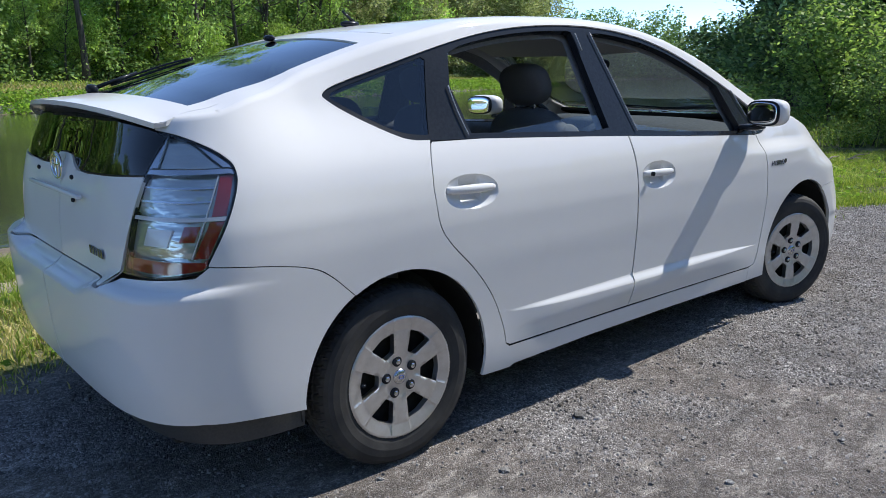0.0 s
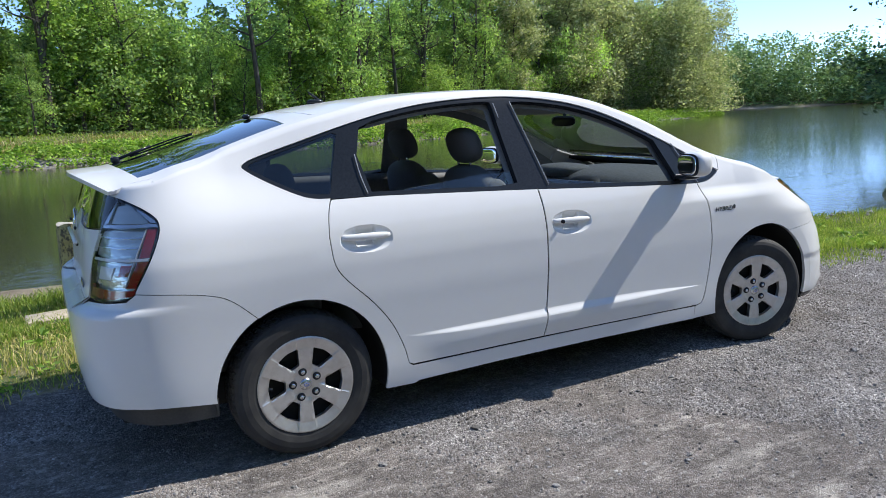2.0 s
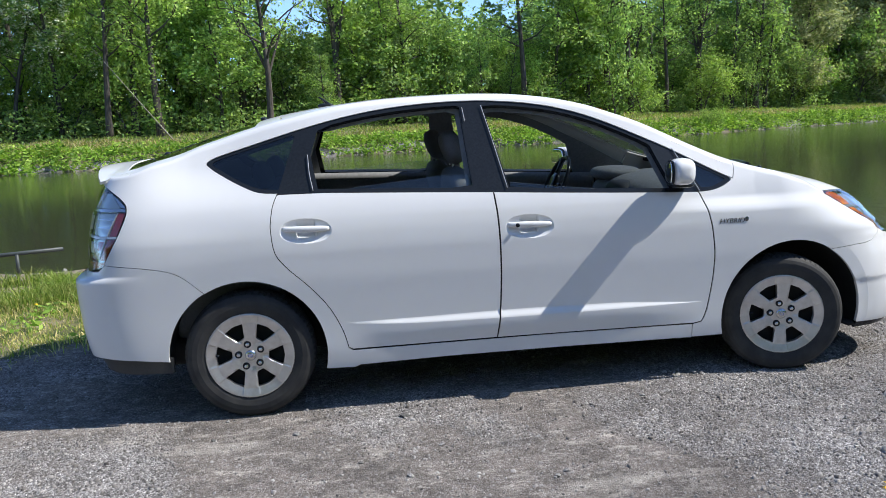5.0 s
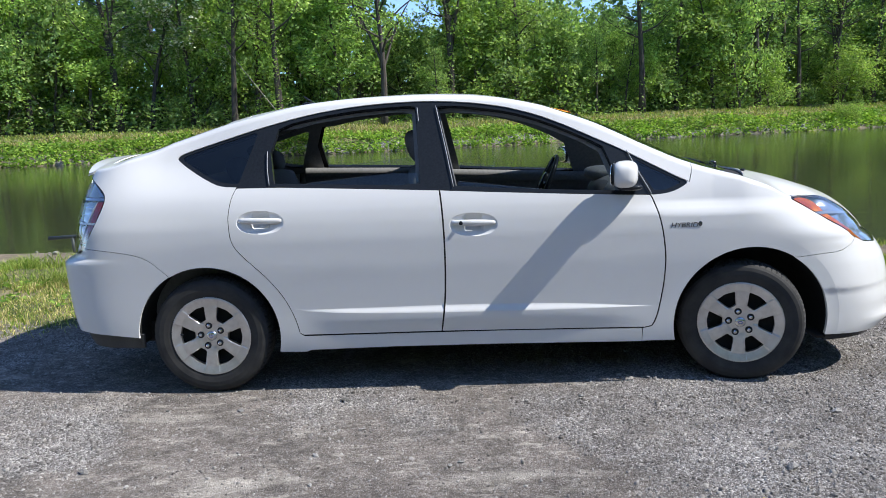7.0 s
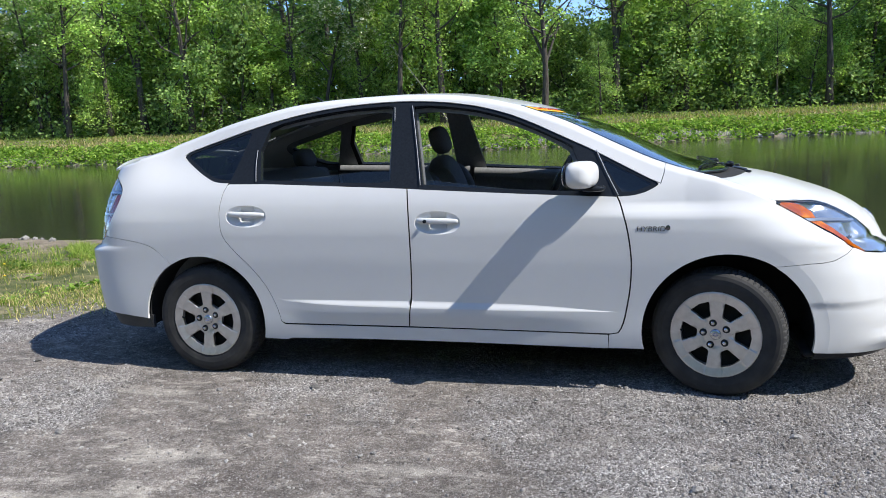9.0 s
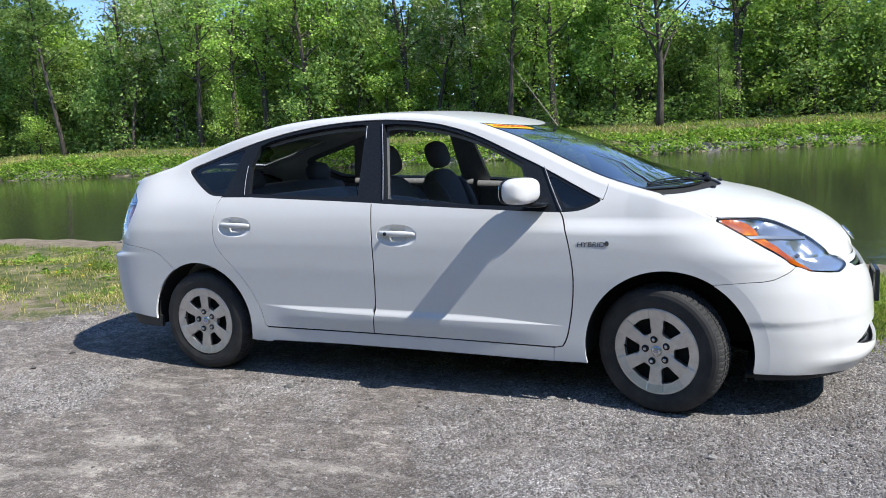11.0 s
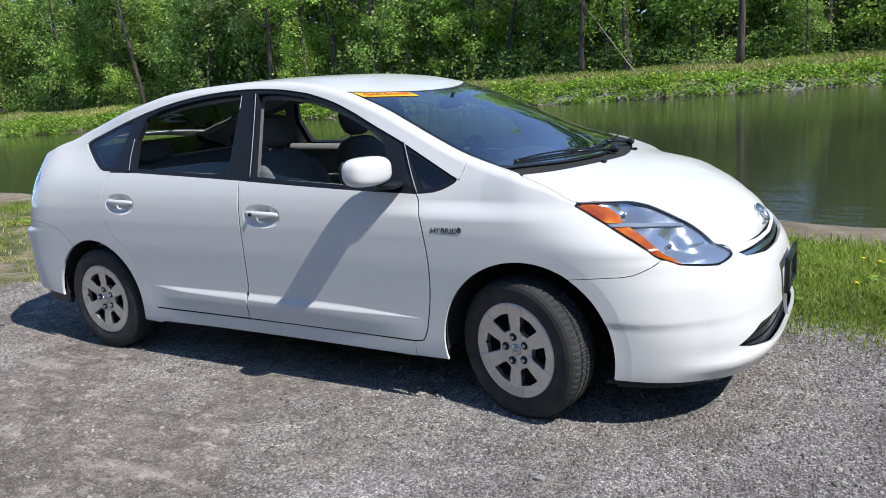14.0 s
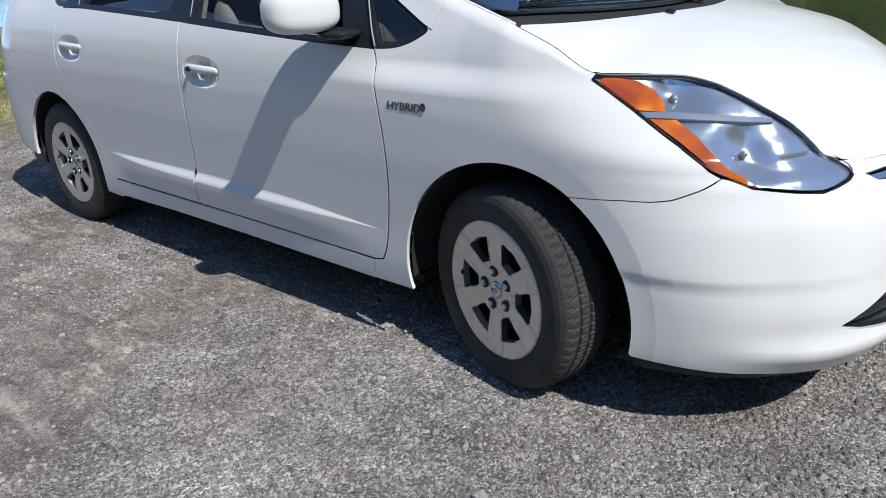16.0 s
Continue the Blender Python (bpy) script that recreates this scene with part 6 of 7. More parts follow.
def tree_meshes(seed, height, spread, bare, clumps, per, leaf, mat, limbs=9, lean=0.0, fork=False, trunk_r=0.17, vine=0, blossom=0):
    """Trunk, crown and what grows on them of one tree that stands at the origin."""
    rng = np.random.default_rng(seed)
    pieces = []
    bend = rng.normal(size=2) * 0.55
    lean_v = np.array([lean, 0.0])

    def stem(t):
        return np.array([bend[0] * t * t * 2 + lean_v[0] * t * height + 0.28 * math.sin(4 * t + seed), bend[1] * t * t * 2 + 0.25 * math.cos(3.3 * t + seed) - 0.25, height * 0.93 * t])
    ts = np.linspace(0, 1, 12)
    pieces.append(tube([tuple(stem(t) - stem(0) + np.array([0, 0, -0.3 if t == 0 else 0])) for t in ts], [trunk_r * (1.25 if t == 0 else 1 - 0.85 * t) for t in ts], 9))
    ends = []
    for i in range(limbs):
        t0 = bare * 0.8 + (0.92 - bare * 0.8) * (i + rng.random() * 0.6) / limbs
        ang = i * 2.4 + rng.random()
        base = stem(t0) - stem(0)
        reach = spread * (1.05 - 0.65 * t0) * rng.uniform(0.65, 1.1)
        rise = rng.uniform(0.15, 0.75) * reach + 0.3
        if fork and i < 2:
            reach, rise, ang = spread * 0.55, height * 0.35, (0.3 if i == 0 else 2.9)
        mid = base + np.array([math.cos(ang) * reach * 0.5, math.sin(ang) * reach * 0.5, rise * 0.62])
        end = base + np.array([math.cos(ang) * reach, math.sin(ang) * reach, rise])
        r0 = trunk_r * (1 - 0.8 * t0) * 0.55
        pieces.append(tube([tuple(q) for q in spline([tuple(base), tuple(mid + rng.normal(size=3) * 0.15), tuple(end)], 4)], [r0 * (1 - 0.8 * k / 8) for k in range(9)], 6))
        ends.append((base, mid, end))
        for _ in range(2):
            tw = mid + (end - mid) * rng.random()
            e2 = tw + np.array([rng.normal() * 0.8, rng.normal() * 0.8, abs(rng.normal()) * 0.8])
            pieces.append(tube([tuple(tw), tuple((tw + e2) / 2 + rng.normal(size=3) * 0.08), tuple(e2)], [r0 * 0.4, r0 * 0.25, r0 * 0.1], 5))
            ends.append((tw, (tw + e2) / 2, e2))
    # clumps of leaves near the limbs' outer halves and in an uneven shell
    cen = []
    lobes = [(np.array([rng.normal() * spread * 0.35, rng.normal() * spread * 0.35, height * rng.uniform(bare + 0.12, 0.96)]), spread * rng.uniform(0.22, 0.50)) for _ in range(13)]
    while len(cen) < clumps:
        if rng.random() < 0.66:
            b, m, e = ends[rng.integers(len(ends))]
            cen.append(m + (e - m) * rng.random() * 1.15 + rng.normal(size=3) * 0.35)
        else:
            c, r = lobes[rng.integers(len(lobes))]
            d = rng.normal(size=3)
            d /= np.linalg.norm(d)
            q = c + d * r * rng.uniform(0.55, 1.05) * np.array([1, 1, 0.8])
            if q[2] > height * bare * 0.8:
                cen.append(q)
    cen = np.array(cen)
    out = [("crown", leaves_round(cen, per, leaf, rng, mat))]
    if vine:
        t = rng.uniform(0, 0.72, vine)
        line = np.array([stem(k) - stem(0) for k in t])
        line[:, :2] += rng.normal(size=(vine, 2)) * (0.16 + 0.30 * rng.random((vine, 1)) * (1 - t[:, None]))
        out.append(("climber", leaves_round(line, 9, leaf * 0.85, rng, LEAF_BRIGHT, (0.15, 0.15, 0.22))))
    if blossom:
        pick = cen[rng.integers(len(cen), size=blossom)] * np.array([1.08, 1.08, 1.0]) + rng.normal(size=(blossom, 3)) * 0.2
        out.append(("blossom", leaves_round(pick, 9, leaf * 0.62, rng, BLOSSOM, (0.10, 0.10, 0.22))))
    tv, tf = joined(pieces)
    trunk = bpy.data.meshes.new("trunk")
    trunk.from_pydata([tuple(map(float, q)) for q in tv], [], tf)
    trunk.shade_smooth()
    trunk.materials.append(BARK)
    return [("trunk", trunk)] + out


def leaves_round(cen, per, leaf, rng, mat, spread=(0.32, 0.32, 0.19)):
    pts = np.repeat(cen, per, 0) + rng.normal(size=(len(cen) * per, 3)) * np.array(spread)
    return quad_mesh("leaves", quads(pts, leaf * rng.uniform(0.6, 1.35, len(pts)), rng), mat)


def plant_tree(kind, x, y, turn, scale, label, group, z=None, name="tree", stretch=1.0):
    root = tagged(new(name), label, name, group)
    for nm, me in kind:
        o = new(nm, me)
        o.parent = root
        if nm in ("climber", "blossom"):
            tagged(o, kind="stuff")
    root.matrix_basis = pose(x, y, float(ground_height(x, y)) - 0.05 if z is None else z, 0, 0, turn) @ Matrix.Diagonal((scale, scale, scale * stretch * random.uniform(0.92, 1.1), 1))
    return root


def wood(name, spots, per, leaf, mat, label, seed):
    """Crowns that nobody can tell apart, leafy down to the ground: spots of x, y, height, radius."""
    rng = np.random.default_rng(seed)
    all_v = []
    for x, y, h, r in spots:
        z0 = float(ground_height(x, y))
        k = 7
        c = np.stack([x + rng.normal(size=k) * r * 0.42, y + rng.normal(size=k) * r * 0.42, z0 + h * np.linspace(0.08, 0.86, k)], 1)
        rad = r * rng.uniform(0.5, 0.8, k) * np.linspace(1.15, 0.7, k)
        i = rng.integers(k, size=per)
        d = rng.normal(size=(per, 3))
        d /= np.linalg.norm(d, axis=1)[:, None]
        q = c[i] + d * (rad[i] * rng.uniform(0.6, 1.06, per))[:, None]
        q[:, 2] = np.maximum(q[:, 2], z0 + 0.1)
        all_v.append(quads(q, leaf * rng.uniform(0.6, 1.4, per), rng))
    o = new(name, quad_mesh(name, np.concatenate(all_v), mat))
    return tagged(o, label, "woodland", kind="stuff")


random.seed(11)
KINDS = {
    "mid_a": tree_meshes(1, 12.5, 3.4, 0.06, 580, 13, 0.19, LEAF_MID),
    "mid_b": tree_meshes(2, 14.0, 3.1, 0.12, 540, 13, 0.19, LEAF_MID, 10),
    "bright": tree_meshes(3, 10.0, 3.0, 0.05, 520, 13, 0.185, LEAF_BRIGHT),
    "tall": tree_meshes(4, 15.0, 2.7, 0.44, 230, 13, 0.165, LEAF_MID, 11, 0.04, False, 0.25),
    "vine": tree_meshes(12, 14.5, 2.5, 0.46, 210, 13, 0.165, LEAF_BRIGHT, 11, -0.03, False, 0.26, 150),
    "stem": tree_meshes(17, 13.5, 2.4, 0.30, 85, 11, 0.15, LEAF_BRIGHT, 14, 0.02, False, 0.19),
    "dark_stem": tree_meshes(18, 15.0, 2.6, 0.34, 70, 11, 0.16, LEAF_MID, 15, -0.025, True, 0.27, 45),
    "dark": tree_meshes(5, 13.0, 3.3, 0.02, 560, 11, 0.26, LEAF_DARK),
    "grey": tree_meshes(6, 13.5, 4.3, 0.03, 800, 14, 0.18, LEAF_GREY, 11),
    "cream": tree_meshes(13, 14.0, 3.2, 0.25, 380, 13, 0.185, LEAF_MID, 10, 0.0, False, 0.18, 0, 420),
    "fork": tree_meshes(7, 13.5, 4.4, 0.34, 150, 11, 0.16, LEAF_BRIGHT, 15, 0.0, True, 0.25),
    "leaning": tree_meshes(14, 16.0, 2.6, 0.55, 200, 10, 0.22, LEAF_MID, 8, -0.06, False, 0.20),
    "near": tree_meshes(15, 9.5, 3.3, 0.02, 800, 13, 0.135, LEAF_DARK, 10, 0, False, 0.14),
    "bush": tree_meshes(16, 3.6, 1.9, 0.01, 330, 13, 0.10, LEAF_MID, 8, 0, False, 0.05),
    "shrub": tree_meshes(8, 4.2, 2.2, 0.02, 240, 14, 0.145, LEAF_BRIGHT, 7, 0, False, 0.07),
    "shrub_mid": tree_meshes(9, 5.0, 2.4, 0.02, 250, 14, 0.15, LEAF_MID, 7, 0, False, 0.08),
}
LABELS = {"mid_a": "leafy spring-green tree in a dense bank wood", "mid_b": "tall spring-green tree in a dense bank wood", "bright": "bright yellow-green young tree on the bank", "tall": "slender tall tree with a bare lower trunk",
          "vine": "tall tree with bright climbing vines round its trunk", "dark": "deep green shaded tree in the wood", "grey": "broad grey-green tree full of cream blossom", "cream": "tall green tree hung with cream blossom", "fork": "forked tree with thin foliage and long limbs",
          "stem": "thin tree with a bare dark stem and sparse leaves", "dark_stem": "forked dark-barked tree with sparse spring leaves", "leaning": "leaning tree with a long bare grey trunk", "shrub": "bright green shrub at the wood's edge", "shrub_mid": "mid-green shrub at the wood's edge"}
HEIGHT = {"mid_a": 12.5, "mid_b": 14.0, "bright": 10.0, "tall": 15.0, "vine": 14.5, "dark": 13.0, "grey": 13.5, "cream": 14.0, "fork": 13.5, "leaning": 16.0, "stem": 13.5, "dark_stem": 15.0}


def headroom(x, y, r=2.6):
    """How high the wood stands here: it has three clearings through which the sky shows."""
    k = 66.0 / (y + 4.0)
    at = 3.0 + (x - 3.0) * k
    for mid, half, low in ((-2.0, 1.3, 6.8), (12.2, 1.1, 6.9), (-69.0, 2.0, 14.5)):
        if abs(at - mid) < half + r * k * 0.7:
            return low / k
    return 99.0


def bank_tree(kind, x, inland, turn=None, scale=1.0, group="trees on the far bank", stretch=1.0):
    y = float(far_shore(x)) + inland
    if kind in HEIGHT and kind not in ("fork", "leaning", "dark_stem"):
        scale = min(scale, headroom(x, y) / HEIGHT[kind])
        stretch = stretch if headroom(x, y, 4.5) > 50 else 1.0
    if kind.startswith("shrub"):
        plant_tree(KINDS[kind], x, y, random.uniform(0, 360) if turn is None else turn, scale, LABELS[kind], "shrubs at the foot of the wood", None, "shrub", random.uniform(1.0, 1.75))
    else:
        plant_tree(KINDS[kind], x, y, random.uniform(0, 360) if turn is None else turn, scale, LABELS[kind], group, None, "tree", stretch)


# along the far bank: a front row, a second row, shrubs under both, and the wood behind
bank_tree("fork", -4.2, 8.0, 20, 1.0)
bank_tree("leaning", -50.5, 8.0, -10, 1.0)
x = -80.0
while x < 92:
    if abs(x + 4.2) > 2.0 and abs(x + 50.5) > 2.0:
        if x < -40:
            kind = random.choice(["mid_a", "mid_b", "cream", "tall", "vine"])
        elif x < 40:
            kind = random.choice(["mid_a", "bright", "tall", "vine", "vine", "bright", "tall", "mid_a"])
        else:
            kind = random.choice(["grey", "grey", "mid_a"])
        if -21 < x < -15 or -50.5 < x < -44:
            kind = "cream"
        tall_ = 1.22 if x > 38 else 1.0
        bank_tree(kind, x, random.uniform(8.6, 10.2) if kind in ("tall", "vine") else random.uniform(10.5, 13.0), None, random.uniform(0.85, 1.08) * tall_)
    x += random.uniform(2.7, 4.2) if x < 42 else random.uniform(4.0, 5.2)
x = -70.0
while x < 44:
    if abs(x + 4.2) > 1.5:
        bank_tree(random.choice(["stem", "dark_stem"]), x, random.uniform(8.6, 12.0), None, random.uniform(0.75, 1.15))
    x += random.choice([1.4, 3.0, 4.5, 7.0, 9.0])
x = -84.0
while x < 96:
    bank_tree(random.choice(["bright", "mid_b", "mid_a", "tall", "mid_a"]), x, random.uniform(14.5, 18), None, random.uniform(0.95, 1.15), stretch=random.uniform(1.2, 1.65))
    x += random.uniform(4.0, 6.0)
x = -80.0
while x < 90:
    if random.random() < 0.72 and abs(x + 4.2) > 1.6:
        bank_tree(random.choice(["shrub", "shrub_mid", "shrub_mid"]), x, random.uniform(8.4, 12.0), None, random.uniform(0.6, 1.25))
    x += random.uniform(1.9, 3.2)
x = -84.0
while x < 94:
    bank_tree(random.choice(["shrub_mid", "shrub", "shrub_mid"]), x, random.uniform(13.0, 16.0), None, random.uniform(0.8, 1.3))
    x += random.uniform(2.4, 3.6)
for x, d, s in ((28.5, 0.4, 0.28), (29.2, 0.9, 0.20)):
    bank_tree("shrub", x, d, None, s)
# low undergrowth between the stems
rng = np.random.default_rng(41)
ux = rng.uniform(-78, 90, 9000)
uy = far_shore(ux) + rng.uniform(8.8, 14.5, 9000)
uz = ground_height(ux, uy) + rng.uniform(0.1, 1.0, 9000) ** 1.6 * 2.6 * (0.6 + 0.4 * fine(ux, uy, 3.0, 2.0))
pts = np.repeat(np.stack([ux, uy, uz], 1), 6, 0) + rng.normal(size=(54000, 3)) * np.array([0.35, 0.35, 0.22])
tagged(new("undergrowth", quad_mesh("undergrowth", quads(pts, 0.17 * rng.uniform(0.6, 1.4, len(pts)), rng), LEAF_MID)), "low green undergrowth beneath the far wood", "undergrowth", kind="stuff")
spots = []
for d0, d1 in ((18, 21), (22, 27), (28, 34)):
    x = -95.0
    while x < 100:
        y = float(far_shore(x)) + random.uniform(d0, d1)
        spots.append((x, y, min(random.uniform(9.5, 14.5), headroom(x, y, 3.4)), random.uniform(2.6, 3.8)))
        x += random.uniform(3.0, 5.0)
wood("woodland", spots, 1150, 0.42, LEAF_DARK, "dense green wood behind the bank's front trees", 31)
# the point of the far bank, and the far end of the water
spots = []
for i in range(70):
    t = i / 69
    x = 58 + 42 * t
    spots.append((x, float(far_shore(x)) + (random.uniform(1.0, 6.0) if x > 74 else random.uniform(8, 13)), random.uniform(14, 18.5) - 5 * max(0, t - 0.7), random.uniform(2.8, 4.2)))
wood("blossoming_woodland", spots, 2100, 0.23, LEAF_GREY, "grey-green wood in cream blossom on the bank's point", 32)
spots = []
for i in range(260):
    a = math.radians(38 + 46 * random.random())
    d = random.uniform(203, 240)
    spots.append((math.sin(a) * d, math.cos(a) * d, random.uniform(10, 17) if i % 3 else random.uniform(5, 8), random.uniform(4.5, 7.5)))
wood("distant_woodland", spots, 640, 0.55, LEAF_DARK, "distant green trees at the end of the water", 33)
# wooded bank that comes in beyond the nose of the car
spots = []
for i in range(44):
    t = i / 43
    xx = 25 + 124 * t ** 1.4
    yy = float(near_shore(xx)) - random.uniform(0.3, 3.5)
    if xx < 48:
        plant_tree(KINDS["near" if xx < 36 else random.choice(["mid_a", "mid_b", "grey"])], xx, yy, random.uniform(0, 360), random.uniform(0.8, 1.1), "shaded tree leaning over the near bank", "trees on the near bank")
    else:
        spots += [(xx + random.uniform(-2, 2), yy - k * 5, random.uniform(9, 13), random.uniform(3, 4.5)) for k in range(2)]
wood("near_bank_woodland", spots, 1500, 0.30, LEAF_MID, "dense green wood along the near bank", 34)
for i in range(26):
    xx = random.uniform(20, 50)
    yy = float(near_shore(xx)) - random.uniform(4, 14)
    plant_tree(KINDS["near" if xx < 32 else random.choice(["dark", "mid_a", "mid_b"])], xx, yy, random.uniform(0, 360), random.uniform(0.9, 1.2), "shaded tree beside the lot", "trees on the near bank")
for i in range(16):
    xx = random.uniform(15, 25)
    yy = float(near_shore(xx)) - random.uniform(0.8, 6.0)
    plant_tree(KINDS["bush"], xx, yy, random.uniform(0, 360), random.uniform(0.5, 0.9), "green bush at the lot's grassy edge", "bushes by the lot", None, "bush")
for xx, yy, s in ((12.6, 1.1, 0.36), (12.9, 2.6, 0.36), (13.6, 0.3, 0.42), (14.2, 2.4, 0.45), (14.6, -1.0, 0.5)):
    plant_tree(KINDS["bush"], xx, yy, random.uniform(0, 360), s, "sunlit green bush at the lot's grassy edge", "bushes by the lot", None, "bush")

# unseen wood added behind the camera, to dim low sky and its reflections
spots = []
for y0 in (-22, -27):
    x = -60.0
    while x < 62:
        spots.append((x, y0 + random.uniform(-1.5, 1.5), random.uniform(9, 13.5), random.uniform(3, 4.2)))
        x += random.uniform(3.4, 5.0)
wood("lot_woodland", spots, 620, 0.62, LEAF_MID, "unseen green wood added behind the camera to screen low sky", 35)

# leafy herbs and grass on the far bank
rng = np.random.default_rng(21)


def far_points(n, d0, d1, x0=-75, x1=95):
    x = rng.uniform(x0, x1, n)
    d = rng.uniform(d0, d1, n)
    y = far_shore(x) + 0.5 * fine(x, 0 * x, 4.0, 5.0) + d
    return np.stack([x, y, ground_height(x, y)], 1)


c = far_points(5200, -0.45, 2.6)
c[:, 2] = np.maximum(c[:, 2], WATER_Z) + rng.uniform(0.0, 0.34, len(c)) * (1 + 0.8 * fine(c[:, 0], c[:, 1], 2.2, 4.0))
pts = np.repeat(c, 16, 0) + rng.normal(size=(len(c) * 16, 3)) * np.array([0.22, 0.22, 0.13])
o = new("bank_herbs", quad_mesh("bank_herbs", quads(pts, 0.15 * rng.uniform(0.6, 1.3, len(pts)), rng), HERB))
tagged(o, "low leafy herbs along the far waterline", "herbs", kind="stuff")
c = far_points(42000, 1.6, 9.0)
h = rng.uniform(0.06, 0.22, len(c))
ang = rng.uniform(0, 2 * np.pi, len(c))
w = np.stack([np.cos(ang), np.sin(ang), 0 * ang], 1) * 0.035
lean_ = rng.normal(size=(len(c), 3)) * 0.08
lean_[:, 2] = 0
tip_ = c + lean_ + np.stack([0 * h, 0 * h, h], 1)
o = new("bank_grass", quad_mesh("bank_grass", np.stack([c - w, c + w, tip_ + w * 0.2, tip_ - w * 0.2], 1).reshape(-1, 3), GRASS_BLADE))
tagged(o, "uncut grass on the far bank", "grass", kind="stuff")
c = far_points(44000, 0.8, 8.6)
d = c[:, 1] - far_shore(c[:, 0])
c = c[rng.random(len(c)) < 0.95 * step(0.05, 0.55, fine(c[:, 0], c[:, 1] * 3, 3.4, 6.0) * 0.8 + 0.85 * np.exp(-((d - 4.2) / 1.9) ** 2) - 0.12)]
h = rng.uniform(0.10, 0.30, len(c))
ang = rng.uniform(0, 2 * np.pi, len(c))
w = np.stack([np.cos(ang), np.sin(ang), 0 * ang], 1) * 0.045
lean_ = rng.normal(size=(len(c), 3)) * 0.12
lean_[:, 2] = 0
tip_ = c + lean_ + np.stack([0 * h, 0 * h, h], 1)
o = new("dry_grass", quad_mesh("dry_grass", np.stack([c - w, c + w, tip_ + w * 0.2, tip_ - w * 0.2], 1).reshape(-1, 3), STRAW))
tagged(o, "dry straw-coloured grass on the far bank", "grass", kind="stuff")


# stones along the far waterline
def stone_meshes(n, seed):
    out = []
    for k in range(n):
        r = random.Random(seed + k)
        bm = bmesh.new()
        bmesh.ops.create_icosphere(bm, subdivisions=1, radius=1.0)
        for v in bm.verts:
            v.co = Vector((v.co.x, v.co.y * r.uniform(0.6, 0.9), v.co.z * 0.62)) * r.uniform(0.75, 1.12)
        me = bpy.data.meshes.new("stone")
        bm.to_mesh(me)
        bm.free()
        me.materials.append(STONE)
        out.append(me)
    return out


STONE = material("weathered_stone", (0.3, 0.28, 0.26), 0.9)
n_ = Nodes(STONE)
a_n = n_.noise(5.0, 6, 0.7)
n_.colour(n_.mix(1.0, n_.ramp(a_n, [(0.3, (0.14, 0.13, 0.12)), (0.7, (0.42, 0.40, 0.37))]), n_.ramp(n_.random(), [(0.0, 0.7), (1.0, 1.25)]), "MULTIPLY"))
n_.bump(a_n, 0.5, 0.02)
STONES = stone_meshes(5, 70)
random.seed(19)
for i in range(70):
    x = random.uniform(-40, 45) if i > 24 else random.uniform(-2, 26)
    y = float(far_shore(x)) + 0.5 * float(fine(x, 0.0, 4.0, 5.0)) + random.uniform(-0.1, 0.5)
    s = random.uniform(0.14, 0.34)
    o = tagged(new("rock", random.choice(STONES)), "grey weathered rock at the far waterline", "rock", "rocks along the far waterline")
    o.matrix_basis = pose(x, y, max(float(ground_height(x, y)), WATER_Z) + s * 0.2, 0, 0, random.uniform(0, 360)) @ Matrix.Diagonal((s, s, s, 1))


# ---- near grass, stones, post, rail ----
rng = np.random.default_rng(5)


def grass_weight(x, y):
    e, a = lot_edge(x), near_shore(x)
    w = step(-0.40, 0.55, y - e) * step(-0.75, -1.1, y - a)
    w = np.where(x > 5.5, step(0.05, 0.55, y - e) * step(0.1, -0.1, y - a), w)
    worn = np.exp(-((x + 4.4) / 2.3) ** 2 - ((y - e - 0.45) / 1.0) ** 2)
    return w * (1 - 0.85 * worn) * np.where(x < -2.4, 0.04 + 0.96 * step(-0.05, 0.40, fine(x, y, 0.5, 9.0) + 0.35 * fine(x, y, 0.17, 3.0)), 0.45 + 0.55 * step(-0.35, 0.35, fine(x, y, 0.45, 9.0)))


def blades(n, x0, x1, y0, y1, h0, h1, width):
    x, y = rng.uniform(x0, x1, n), rng.uniform(y0, y1, n)
    keep = rng.random(n) < grass_weight(x, y)
    x, y = x[keep], y[keep]
    z = ground_height(x, y) - 0.005
    k = len(x)
    h = rng.uniform(h0, h1, k) * (0.6 + 0.7 * step(-0.4, 0.6, fine(x, y, 0.6, 2.0)))
    a = rng.uniform(0, 2 * np.pi, k)
    w = np.stack([np.cos(a), np.sin(a), 0 * a], 1) * width * rng.uniform(0.6, 1.3, k)[:, None]
    bend = rng.normal(size=(k, 3)) * 0.45 * h[:, None]
    bend[:, 2] = 0
    b = np.stack([x, y, z], 1)
    m = b + bend * 0.3 + np.stack([0 * h, 0 * h, h * 0.6], 1)
    t = b + bend + np.stack([0 * h, 0 * h, h], 1)
    lower = np.stack([b - w, b + w, m + w * 0.8, m - w * 0.8], 1)
    upper = np.stack([m - w * 0.8, m + w * 0.8, t + w * 0.1, t - w * 0.1], 1)
    return np.concatenate([lower, upper]).reshape(-1, 3)


